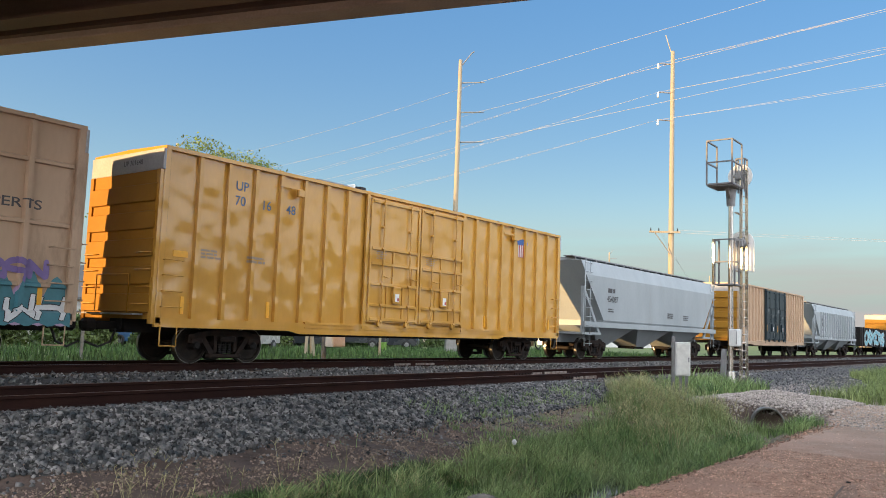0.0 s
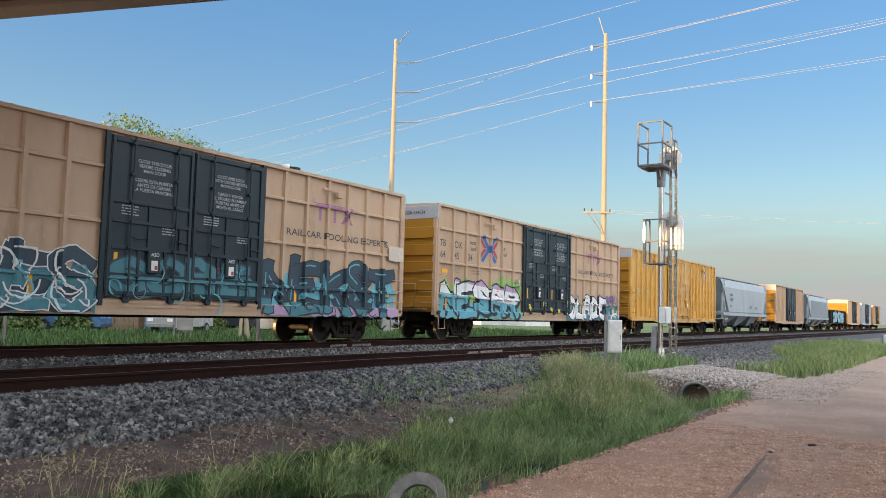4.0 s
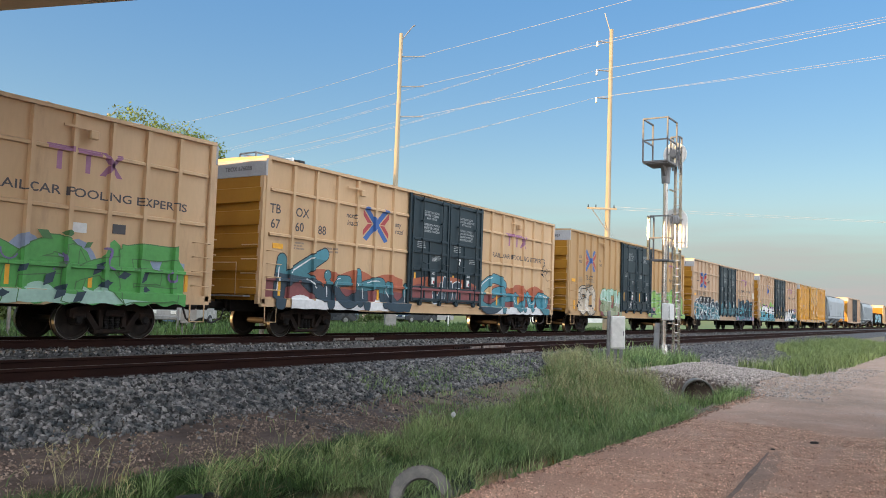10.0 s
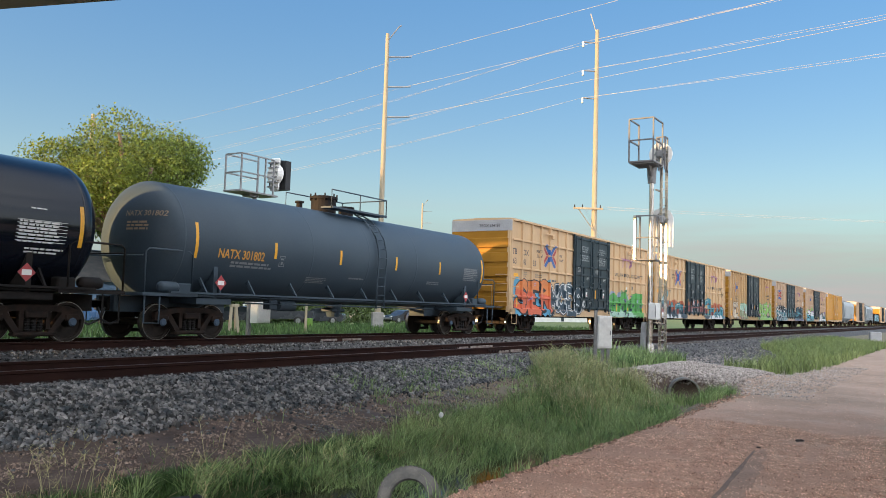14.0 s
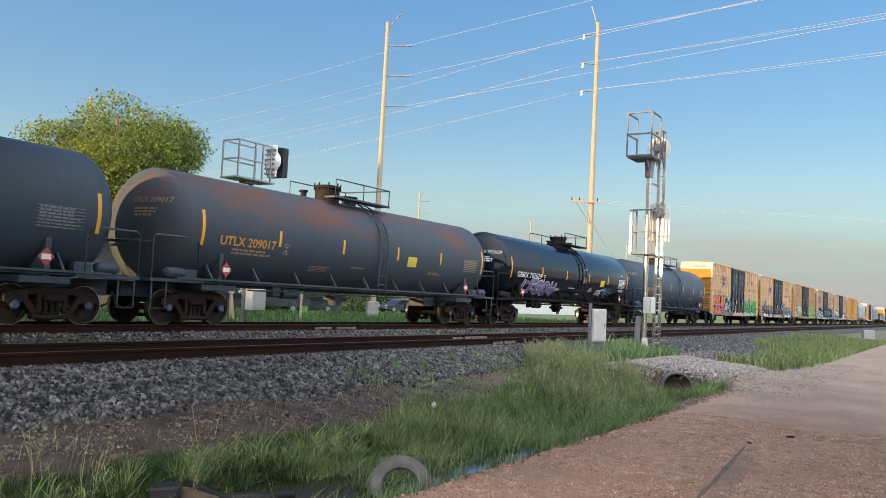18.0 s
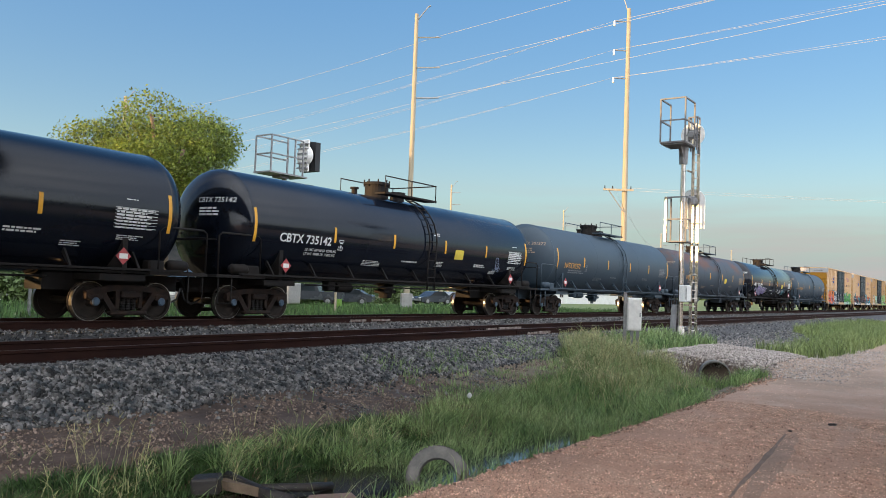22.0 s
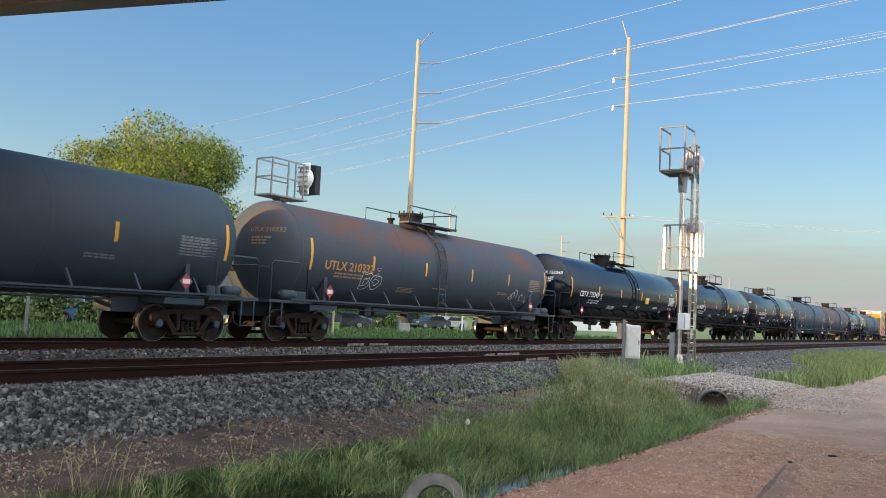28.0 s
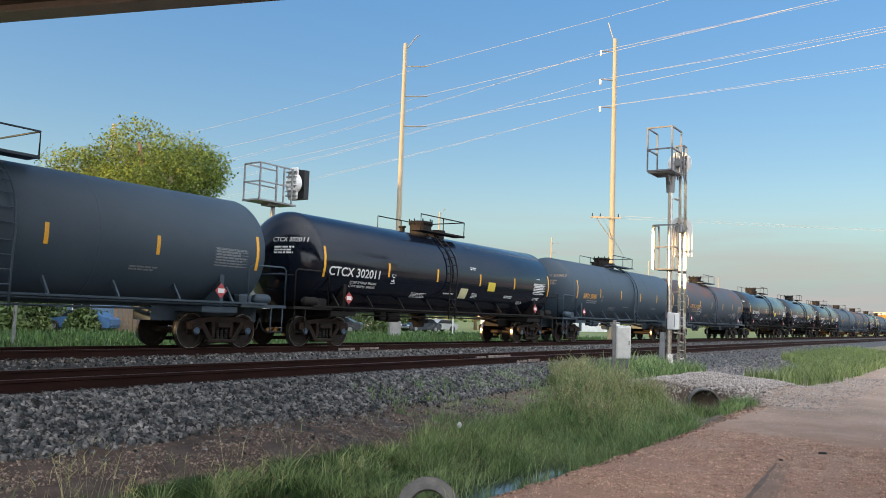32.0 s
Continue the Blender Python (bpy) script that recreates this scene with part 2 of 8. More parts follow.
M = {
    "tan": material("tan_paint", (0.48, 0.305, 0.145), (0.42, 0.26, 0.12), 0.55, 0, 0.6, 14, 0.04, spot=(0.33, 0.2, 0.1), spot_at=0.58, stretch=(1, 1, 0.3), spot_soft=0.2, grain_range=(0.93, 1.06)),
    "tan_light": material("pale_tan_paint", (0.6, 0.408, 0.236), (0.53, 0.35, 0.19), 0.55, 0, 0.6, 14, 0.04, spot=(0.36, 0.24, 0.14), spot_at=0.58, stretch=(1, 1, 0.3), spot_soft=0.2, grain_range=(0.93, 1.06)),
    "tan_brown": material("brown_tan_paint", (0.5, 0.35, 0.235), (0.43, 0.295, 0.19), 0.6, 0, 0.6, 14, 0.04, spot=(0.25, 0.16, 0.1), spot_at=0.56, stretch=(1, 1, 0.3), spot_soft=0.2, grain_range=(0.93, 1.06)),
    "end_orange": material("deep_orange_end_walls", (0.37, 0.18, 0.025), (0.31, 0.145, 0.02), 0.55, 0, 0.7, 14, 0.04, spot=(0.24, 0.11, 0.03), spot_at=0.6, spot_soft=0.2, grain_range=(0.93, 1.06), spec=0.12),
    "yellow": material("yellow_paint", (0.6, 0.315, 0.055), (0.52, 0.268, 0.045), 0.22, 0, 0.7, 14, 0.9, spot=(0.46, 0.26, 0.05), spot_at=0.68, stretch=(1, 1, 0.35), bump_scale=1.5, bump_detail=0.6, bump_depth=0.1, spec=0.5, coat=0.5, grain_range=(0.93, 1.06)),
    "door_dark": material("dark_green_door_paint", (0.016, 0.029, 0.037), (0.022, 0.037, 0.046), 0.4, 0, 1.0, 20, 0.04, spot=(0.05, 0.056, 0.06), spot_at=0.66, spot_soft=0.2, grain_range=(0.93, 1.06), spec=0.3),
    "white": paint("white_paint", (0.78, 0.77, 0.74)),
    "panel_white": material("weathered_white_paint", (0.4, 0.4, 0.41), (0.33, 0.33, 0.34), 0.6, 0, 1.2, 18, 0.05, spot=(0.36, 0.3, 0.25), spot_at=0.6, spot_soft=0.2),
    "grey_hopper": material("light_grey_paint", (0.35, 0.38, 0.395), (0.29, 0.32, 0.335), 0.55, 0, 0.6, 14, 0.04, spot=(0.3, 0.29, 0.27), spot_at=0.6, stretch=(1, 1, 0.4), spot_soft=0.2, grain_range=(0.93, 1.06)),
    "tank_black": material("black_tank_paint", (0.005, 0.007, 0.013), (0.008, 0.011, 0.018), 0.12, 0, 0.9, 30, 0.01, spec=0.34),
    "tank_grey": material("grey_tank_paint", (0.044, 0.064, 0.085), (0.055, 0.077, 0.098), 0.5, 0, 0.8, 18, 0.03, spot=(0.08, 0.092, 0.104), spot_at=0.66, spec=0.25, spot_soft=0.2, grain_range=(0.9, 1.1)),
    "tank_rusty": material("rust_stained_grey_tank_paint", (0.05, 0.066, 0.086), (0.068, 0.08, 0.095), 0.58, 0, 0.4, 16, 0.03, spot=(0.125, 0.062, 0.045), spot_at=0.44, spot_band=(2.75, 3.25, 4.2, 3.9), stretch=(0.45, 1, 0.8), spec=0.25, spot_soft=0.16, spot_detail=5, grain_range=(0.88, 1.1)),
    "steel_dark": material("grimy_dark_steel", (0.012, 0.011, 0.011), (0.022, 0.018, 0.016), 0.75, 0.0, 4, 40, 0.1, spec=0.2),
    "truck": material("brown_grimy_cast_steel", (0.017, 0.013, 0.012), (0.036, 0.023, 0.017), 0.8, 0, 4, 40, 0.15, spec=0.15),
    "wheel": material("worn_wheel_steel", (0.018, 0.014, 0.012), (0.034, 0.026, 0.021), 0.65, 0.1, 5, 40, 0.08, spec=0.2),
    "tread": material("polished_wheel_tread", (0.35, 0.33, 0.31), (0.28, 0.26, 0.24), 0.3, 1.0, 5, 40, 0.03),
    "rail": material("rusty_rail_side", (0.02, 0.009, 0.008), (0.034, 0.015, 0.011), 0.85, 0, 2.5, 60, 0.15, stretch=(0.4, 1, 1), spec=0.12),
    "rail_top": material("worn_rail_head", (0.1, 0.07, 0.058), (0.075, 0.05, 0.042), 0.5, 0.3, 3, 50, 0.03, stretch=(0.2, 1, 1), spec=0.3),
    "tie": material("weathered_timber_tie", (0.075, 0.055, 0.042), (0.12, 0.09, 0.07), 0.85, 0, 5, 50, 0.3, stretch=(1, 0.2, 1)),
    "stone": material("grey_ballast_stone", (0.03, 0.036, 0.041), (0.22, 0.205, 0.195), 0.85, 0, 6, 60, 0.2, islands=0.9),
    "ballast_bed": material("ballast_bed", (0.03, 0.03, 0.032), (0.08, 0.076, 0.073), 0.9, 0, 14, 24, 0.9, bump_scale=18),
    "dirt": material("brown_dirt", (0.13, 0.089, 0.069), (0.065, 0.045, 0.036), 0.95, 0, 2.2, 30, 1.0, spot=(0.19, 0.14, 0.11), spot_at=0.56, bump_scale=11, spot_soft=0.2, grain_range=(0.6, 1.35)),
    "road": material("red_gravel_dirt", (0.68, 0.405, 0.285), (0.46, 0.275, 0.19), 0.95, 0, 0.6, 38, 0.9, spot=(0.7, 0.48, 0.36), spot_at=0.53, bump_scale=34, grain_range=(0.55, 1.4), spot_soft=0.25),
    "pebble": material("pale_pink_pebble", (0.4, 0.22, 0.15), (0.82, 0.57, 0.42), 0.9, 0, 8, 50, 0.1, islands=0.65),
    "clod": material("reddish_clod", (0.3, 0.17, 0.12), (0.52, 0.33, 0.24), 0.95, 0, 8, 50, 0.2, islands=0.6),
    "grit": material("brown_grit", (0.12, 0.08, 0.06), (0.32, 0.24, 0.19), 0.9, 0, 8, 50, 0.1, islands=0.6),
    "rock": material("pale_riprap_rock", (0.31, 0.265, 0.235), (0.44, 0.385, 0.34), 0.9, 0, 4, 30, 0.3, islands=0.4),
    "turf": material("turf_ground", (0.12, 0.115, 0.06), (0.17, 0.135, 0.09), 0.9, 0, 0.8, 26, 0.7, spot=(0.2, 0.16, 0.115), spot_at=0.5, spot_soft=0.2),
    "field": material("field_turf", (0.1, 0.14, 0.045), (0.16, 0.19, 0.065), 0.9, 0, 0.5, 12, 0.6, spot=(0.17, 0.15, 0.08), spot_at=0.64, spot_soft=0.2),
    "mud_and_pipe_shade": material("wet_mud_and_pipe_shade", (0.05, 0.038, 0.026), (0.08, 0.06, 0.04), 0.6, 0, 2, 20, 0.4),
    "aluminium": material("brushed_aluminium", (0.62, 0.58, 0.53), (0.52, 0.48, 0.44), 0.22, 0.9, 3, 40, 0.05),
    "cage_steel": material("dull_cage_steel", (0.19, 0.19, 0.195), (0.14, 0.14, 0.145), 0.7, 0, 6, 40, 0.05, spec=0.3),
    "galvanised": material("galvanised_steel", (0.26, 0.26, 0.265), (0.2, 0.2, 0.205), 0.5, 0.3, 6, 40, 0.05),
    "cabinet_grey": material("pale_grey_cabinet_paint", (0.76, 0.76, 0.74), (0.68, 0.68, 0.66), 0.5, 0, 2, 20, 0.05),
    "wood_pole": material("weathered_pole", (0.36, 0.305, 0.22), (0.3, 0.255, 0.185), 0.8, 0, 3, 40, 0.2, stretch=(2, 2, 0.2)),
    "concrete": material("bridge_concrete", (0.36, 0.30, 0.26), (0.30, 0.25, 0.22), 0.85, 0, 0.7, 20, 0.15, spot=(0.2, 0.16, 0.14), spot_at=0.64),
    "girder": material("brown_girder_paint", (0.09, 0.06, 0.05), (0.12, 0.08, 0.065), 0.7, 0, 0.8, 20, 0.1),
    "wire": material("bright_conductor", (0.42, 0.4, 0.38), (0.36, 0.34, 0.33), 0.6, 0.0, 3, 30, 0),
    "black": paint("black_rubber", (0.018, 0.018, 0.02), 0.6),
    "tyre": material("old_tyre_rubber", (0.13, 0.125, 0.115), (0.22, 0.2, 0.18), 0.85, 0, 6, 40, 0.2),
    "pipe": material("corrugated_pipe", (0.16, 0.16, 0.15), (0.24, 0.23, 0.21), 0.6, 0.3, 4, 30, 0.1),
    "bark": material("bark", (0.13, 0.09, 0.06), (0.2, 0.14, 0.09), 0.9, 0, 4, 30, 0.4),
    "leaf_dark": material("dark_tree_leaf", (0.05, 0.085, 0.02), (0.08, 0.11, 0.025), 0.6, 0, 0.5, 8, 0, islands=0.5),
    "plate_yellow": paint("yellow_plate", (0.75, 0.58, 0.07)),
    "plate_pale": paint("pale_yellow_plate", (0.7, 0.66, 0.38)),
    "stripe_yellow": paint("yellow_reflector", (0.85, 0.42, 0.03)),
    "lettering": paint("white_lettering", (0.72, 0.72, 0.7)),
    "lettering_door": paint("worn_pale_lettering", (0.42, 0.44, 0.44)),
    "lettering_blue": paint("slate_blue_lettering", (0.07, 0.12, 0.2)),
    "joint_pale": material("chalky_joint_paint", (0.3, 0.25, 0.22), (0.12, 0.075, 0.06), 0.9, 0, 9, 60, 0.2),
    "spray_aqua": paint("aqua_spray_paint", (0.075, 0.27, 0.34), 0.5),
    "pedestal_grey": material("weathered_pedestal_paint", (0.27, 0.265, 0.26), (0.2, 0.195, 0.19), 0.6, 0, 2, 20, 0.05),
    "spray_azure": paint("azure_spray_paint", (0.11, 0.36, 0.55), 0.5),
    "spray_haze": paint("pale_blue_spray_paint", (0.3, 0.36, 0.5), 0.5),
    "spray_orange": paint("orange_spray_paint", (0.66, 0.22, 0.07), 0.5),
    "spray_mint": paint("mint_spray_paint", (0.4, 0.6, 0.5), 0.5),
    "spray_deep": paint("deep_green_spray_paint", (0.08, 0.2, 0.07), 0.5),
    "spray_cream": paint("cream_spray_paint", (0.58, 0.5, 0.4), 0.5),
    "lettering_dark": paint("dark_lettering", (0.06, 0.055, 0.06)),
    "lettering_orange": paint("orange_lettering", (0.62, 0.30, 0.05)),
    "lettering_grey": paint("grey_lettering", (0.2, 0.215, 0.23)),
    "lettering_faint": paint("faded_lettering", (0.3, 0.22, 0.15)),
    "blue": paint("blue_paint", (0.04, 0.12, 0.36)),
    "red": paint("red_paint", (0.4, 0.05, 0.055)),
    "violet": paint("faded_violet_paint", (0.34, 0.15, 0.26)),
    "spray_teal": paint("teal_spray_paint", (0.06, 0.2, 0.24), 0.5),
    "spray_vivid": paint("vivid_green_spray_paint", (0.1, 0.36, 0.09), 0.5),
    "spray_sage": paint("sage_spray_paint", (0.3, 0.33, 0.22), 0.5),
    "spray_sky": paint("sky_blue_spray_paint", (0.13, 0.38, 0.46), 0.5),
    "spray_green": paint("green_spray_paint", (0.27, 0.46, 0.13), 0.5),
    "spray_pink": paint("pink_spray_paint", (0.6, 0.3, 0.36), 0.5),
    "spray_lilac": paint("lilac_spray_paint", (0.45, 0.3, 0.46), 0.5),
    "spray_white": paint("white_spray_paint", (0.72, 0.72, 0.72), 0.5),
    "spray_black": paint("black_spray_paint", (0.025, 0.025, 0.03), 0.5),
    "spray_brick": paint("brick_spray_paint", (0.42, 0.12, 0.06), 0.5),
    "spray_red": paint("red_spray_paint", (0.62, 0.14, 0.07), 0.5),
    "spray_maroon": paint("maroon_spray_paint", (0.24, 0.07, 0.07), 0.5),
    "cap_blue": paint("faded_blue_cap_paint", (0.05, 0.085, 0.13), 0.6),
    "spray_navy": paint("navy_spray_paint", (0.028, 0.055, 0.08), 0.5),
    "spray_purple": paint("purple_spray_paint", (0.2, 0.14, 0.34), 0.5),
    "house_white": paint("white_siding", (0.7, 0.7, 0.68), 0.7),
    "house_blue": paint("blue_siding", (0.14, 0.23, 0.36), 0.7),
    "roof": material("grey_shingle", (0.1, 0.1, 0.1), (0.15, 0.14, 0.13), 0.9, 0, 2, 20, 0.3),
    "car_white": paint("white_car_paint", (0.36, 0.36, 0.355), 0.25),
    "car_dark": paint("dark_car_paint", (0.04, 0.045, 0.055), 0.25),
    "car_blue": paint("blue_car_paint", (0.07, 0.15, 0.3), 0.25),
    "rut_pale": material("pressed_wheel_dirt", (0.36, 0.235, 0.17), (0.46, 0.3, 0.22), 0.9, 0, 3, 30, 0.7, bump_scale=25, grain_range=(0.6, 1.3)),
    "rut": material("wet_rut_dirt", (0.2, 0.14, 0.105), (0.28, 0.2, 0.155), 0.85, 0, 3, 30, 0.7, bump_scale=25),
    "slab": material("pink_stone_slab", (0.26, 0.17, 0.135), (0.2, 0.13, 0.1), 0.85, 0, 3, 30, 0.3),
    "log": material("wet_rotten_wood", (0.02, 0.016, 0.014), (0.04, 0.031, 0.026), 0.55, 0, 5, 40, 0.4, stretch=(1, 1, 4)),
    "tan_metal": paint("beige_metal_siding", (0.5, 0.4, 0.3), 0.7),
    "lime": paint("green_plastic", (0.16, 0.3, 0.05)),
    "plastic_white": paint("white_litter", (0.75, 0.75, 0.75)),
}


def leafy(name, color, color2, through_share):
    """Thin leaves: part of the light passes through them."""
    m = material(name, color, color2, 0.6, 0, 0.8, 8, 0, islands=0.6)
    n, l = m.node_tree.nodes, m.node_tree.links
    t = n.new("ShaderNodeBsdfTranslucent")
    mix = n.new("ShaderNodeMixShader")
    mix.inputs[0].default_value = through_share
    src = n["Principled BSDF"].inputs["Base Color"].links[0].from_socket
    l.new(src, t.inputs["Color"])
    l.new(n["Principled BSDF"].outputs[0], mix.inputs[1])
    l.new(t.outputs[0], mix.inputs[2])
    l.new(mix.outputs[0], n["Material Output"].inputs["Surface"])
    return m


M["leaf"] = leafy("tree_leaf", (0.105, 0.15, 0.025), (0.19, 0.235, 0.04), 0.4)
M["grass"] = leafy("grass_blade", (0.13, 0.225, 0.07), (0.33, 0.42, 0.17), 0.35)
M["grass_far"] = leafy("far_grass_blade", (0.05, 0.105, 0.03), (0.1, 0.17, 0.05), 0.35)
M["grass_pale"] = leafy("pale_grass_blade", (0.22, 0.3, 0.11), (0.38, 0.42, 0.19), 0.35)
M["grass_verge"] = leafy("verge_grass_blade", (0.14, 0.2, 0.06), (0.3, 0.35, 0.13), 0.35)
M["grass_dead"] = leafy("dead_grass_blade", (0.2, 0.145, 0.08), (0.34, 0.26, 0.14), 0.25)
M["grass_dry"] = leafy("dry_grass_blade", (0.46, 0.41, 0.21), (0.36, 0.36, 0.15), 0.3)


def glass_material():
    m = bpy.data.materials.new("dark_window_glass")
    m.use_nodes = True
    b = m.node_tree.nodes["Principled BSDF"]
    b.inputs["Base Color"].default_value = (0.02, 0.025, 0.03, 1)
    b.inputs["Roughness"].default_value = 0.05
    return m


M["glass"] = glass_material()


def water_material():
    m = bpy.data.materials.new("ditch_water")
    m.use_nodes = True
    n, l = m.node_tree.nodes, m.node_tree.links
    b = n["Principled BSDF"]
    b.inputs["Base Color"].default_value = (0.02, 0.018, 0.012, 1)
    b.inputs["Roughness"].default_value = 0.04
    t = n.new("ShaderNodeTexNoise")
    t.inputs["Scale"].default_value = 9
    bp = n.new("ShaderNodeBump")
    bp.inputs["Strength"].default_value = 0.06
    l.new(t.outputs["Fac"], bp.inputs["Height"])
    l.new(bp.outputs[0], b.inputs["Normal"])
    return m



def greyer_far_gravel(m):
    """Grey crushed gravel takes over from the red dirt, darker and greyer towards the rocks."""
    n, l = m.node_tree.nodes, m.node_tree.links
    base = n["Principled BSDF"].inputs["Base Color"]
    under = base.links[0].from_socket
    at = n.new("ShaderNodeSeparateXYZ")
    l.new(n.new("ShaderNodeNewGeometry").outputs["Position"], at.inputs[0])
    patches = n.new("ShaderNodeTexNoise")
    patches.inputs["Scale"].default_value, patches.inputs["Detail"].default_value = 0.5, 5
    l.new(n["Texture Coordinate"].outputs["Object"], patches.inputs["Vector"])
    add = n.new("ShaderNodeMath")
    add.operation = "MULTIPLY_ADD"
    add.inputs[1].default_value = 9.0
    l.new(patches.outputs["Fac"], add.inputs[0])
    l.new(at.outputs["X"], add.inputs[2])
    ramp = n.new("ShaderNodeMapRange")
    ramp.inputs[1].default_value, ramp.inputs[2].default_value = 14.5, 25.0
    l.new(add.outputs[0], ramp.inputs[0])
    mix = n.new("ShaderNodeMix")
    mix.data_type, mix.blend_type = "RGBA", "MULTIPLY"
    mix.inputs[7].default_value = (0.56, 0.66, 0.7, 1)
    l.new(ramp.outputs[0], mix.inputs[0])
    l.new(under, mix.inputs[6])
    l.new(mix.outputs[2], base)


greyer_far_gravel(M["road"])
M["water"] = water_material()


# ---- geometry helpers ----
class Geo:
    """Collects the vertices and faces of one mesh."""

    def __init__(self):
        self.v, self.f, self.smooth = [], [], []

    def add(self, verts, faces, m=None, smooth=False):
        k = len(self.v)
        if m is not None:
            verts = [m @ Vector(p) for p in verts]
        self.v += [tuple(p) for p in verts]
        self.f += [tuple(i + k for i in f) for f in faces]
        self.smooth += [smooth] * len(faces)
        return self

    def box(self, c, s, m=None, bevel=0.0):
        x, y, z = (d / 2 for d in s)
        if not bevel:
            vs = [(c[0] + i * x, c[1] + j * y, c[2] + k * z) for i in (-1, 1) for j in (-1, 1) for k in (-1, 1)]
            return self.add(vs, [(0, 1, 3, 2), (4, 6, 7, 5), (0, 4, 5, 1), (2, 3, 7, 6), (0, 2, 6, 4), (1, 5, 7, 3)], m)
        b = min(bevel, x * 0.9, y * 0.9, z * 0.9)
        vs, ix = [], {}
        for i in (-1, 1):
            for j in (-1, 1):
                for k in (-1, 1):
                    for a in range(3):
                        d = [x, y, z]
                        for o in range(3):
                            if o != a:
                                d[o] -= b
                        ix[i, j, k, a] = len(vs)
                        vs.append((c[0] + i * d[0], c[1] + j * d[1], c[2] + k * d[2]))
        fs = []
        for a in range(3):
            o1, o2 = (a + 1) % 3, (a + 2) % 3
            for sg in (-1, 1):
                q = []
                for u, w in ((-1, -1), (1, -1), (1, 1), (-1, 1)):
                    key = [0, 0, 0]
                    key[a], key[o1], key[o2] = sg, u, w
                    q.append(ix[(*key, a)])
                fs.append(tuple(q if sg > 0 else q[::-1]))
        for a in range(3):
            o1, o2 = (a + 1) % 3, (a + 2) % 3
            for u in (-1, 1):
                for w in (-1, 1):
                    k0, k1 = [0, 0, 0], [0, 0, 0]
                    k0[a], k1[a] = -1, 1
                    k0[o1] = k1[o1] = u
                    k0[o2] = k1[o2] = w
                    q = [ix[(*k0, o1)], ix[(*k1, o1)], ix[(*k1, o2)], ix[(*k0, o2)]]
                    fs.append(tuple(q if u * w < 0 else q[::-1]))
        for i in (-1, 1):
            for j in (-1, 1):
                for k in (-1, 1):
                    q = [ix[i, j, k, a] for a in range(3)]
                    fs.append(tuple(q if i * j * k > 0 else q[::-1]))
        return self.add(vs, fs, m)

    def span(self, a, b, bevel=0.0):
        """A box between two opposite corners."""
        return self.box([(p + q) / 2 for p, q in zip(a, b)], [abs(q - p) for p, q in zip(a, b)], None, bevel)

    def cyl(self, a, b, r, r2=None, n=12, cap=True):
        a, b = Vector(a), Vector(b)
        r2 = r if r2 is None else r2
        q = (b - a).to_track_quat("Z", "Y")
        vs = [a + q @ Vector((math.cos(t) * r, math.sin(t) * r, 0)) for t in (2 * math.pi * i / n for i in range(n))]
        vs += [b + q @ Vector((math.cos(t) * r2, math.sin(t) * r2, 0)) for t in (2 * math.pi * i / n for i in range(n))]
        self.add(vs, [(i, (i + 1) % n, n + (i + 1) % n, n + i) for i in range(n)], smooth=n > 6)
        if cap:
            self.add(vs, [tuple(range(n))[::-1], tuple(range(n, 2 * n))])
        return self

    def pipe(self, pts, r, n=6):
        """One bent tube through the points."""
        pts = [Vector(p) for p in pts]
        vs, k = [], len(pts)
        for i, p in enumerate(pts):
            d = (pts[min(i + 1, k - 1)] - pts[max(i - 1, 0)]).normalized()
            side = d.cross(Vector((0.13, 0.31, 0.94)) if abs(d.z) < 0.9 else Vector((0.2, 0.95, 0.1))).normalized()
            up = side.cross(d)
            vs += [p + (side * math.cos(t) + up * math.sin(t)) * r for t in (2 * math.pi * j / n for j in range(n))]
        fs = [(i * n + j, i * n + (j + 1) % n, (i + 1) * n + (j + 1) % n, (i + 1) * n + j) for i in range(k - 1) for j in range(n)]
        return self.add(vs, fs + [tuple(range(n))[::-1], tuple(range((k - 1) * n, k * n))], smooth=n > 4)

    def lathe(self, profile, origin=(0, 0, 0), axis="x", n=24, smooth=True):
        """Turns (along, radius) pairs round an axis."""
        vs = []
        for h, r in profile:
            for i in range(n):
                t = 2 * math.pi * i / n
                c, s = math.cos(t) * r, math.sin(t) * r
                p = {"x": (h, c, s), "y": (s, h, c), "z": (c, s, h)}[axis]
                vs.append(tuple(o + d for o, d in zip(origin, p)))
        fs = []
        for k in range(len(profile) - 1):
            for i in range(n):
                j = (i + 1) % n
                fs.append((k * n + i, k * n + j, (k + 1) * n + j, (k + 1) * n + i))
        self.add(vs, fs, smooth=smooth)
        return self

    def prism(self, poly, y0, y1, plane="xz"):
        """Pushes a polygon of the xz, xy or yz plane along the third axis."""
        n = len(poly)
        place = {"xz": lambda p, d: (p[0], d, p[1]), "xy": lambda p, d: (p[0], p[1], d), "yz": lambda p, d: (d, p[0], p[1])}[plane]
        vs = [place(p, y0) for p in poly] + [place(p, y1) for p in poly]
        return self.add(vs, [tuple(range(n)), tuple(range(n, 2 * n))[::-1]] + [(i, n + i, n + (i + 1) % n, (i + 1) % n) for i in range(n)])

    def mesh(self, name, mat, fix=True):
        me = bpy.data.meshes.new(name)
        me.from_pydata(self.v, [], self.f)
        me.polygons.foreach_set("use_smooth", self.smooth)
        if fix and len(self.f) < 20000:
            bm = bmesh.new()
            bm.from_mesh(me)
            bmesh.ops.recalc_face_normals(bm, faces=bm.faces)
            bm.to_mesh(me)
            bm.free()
        me.materials.append(mat)
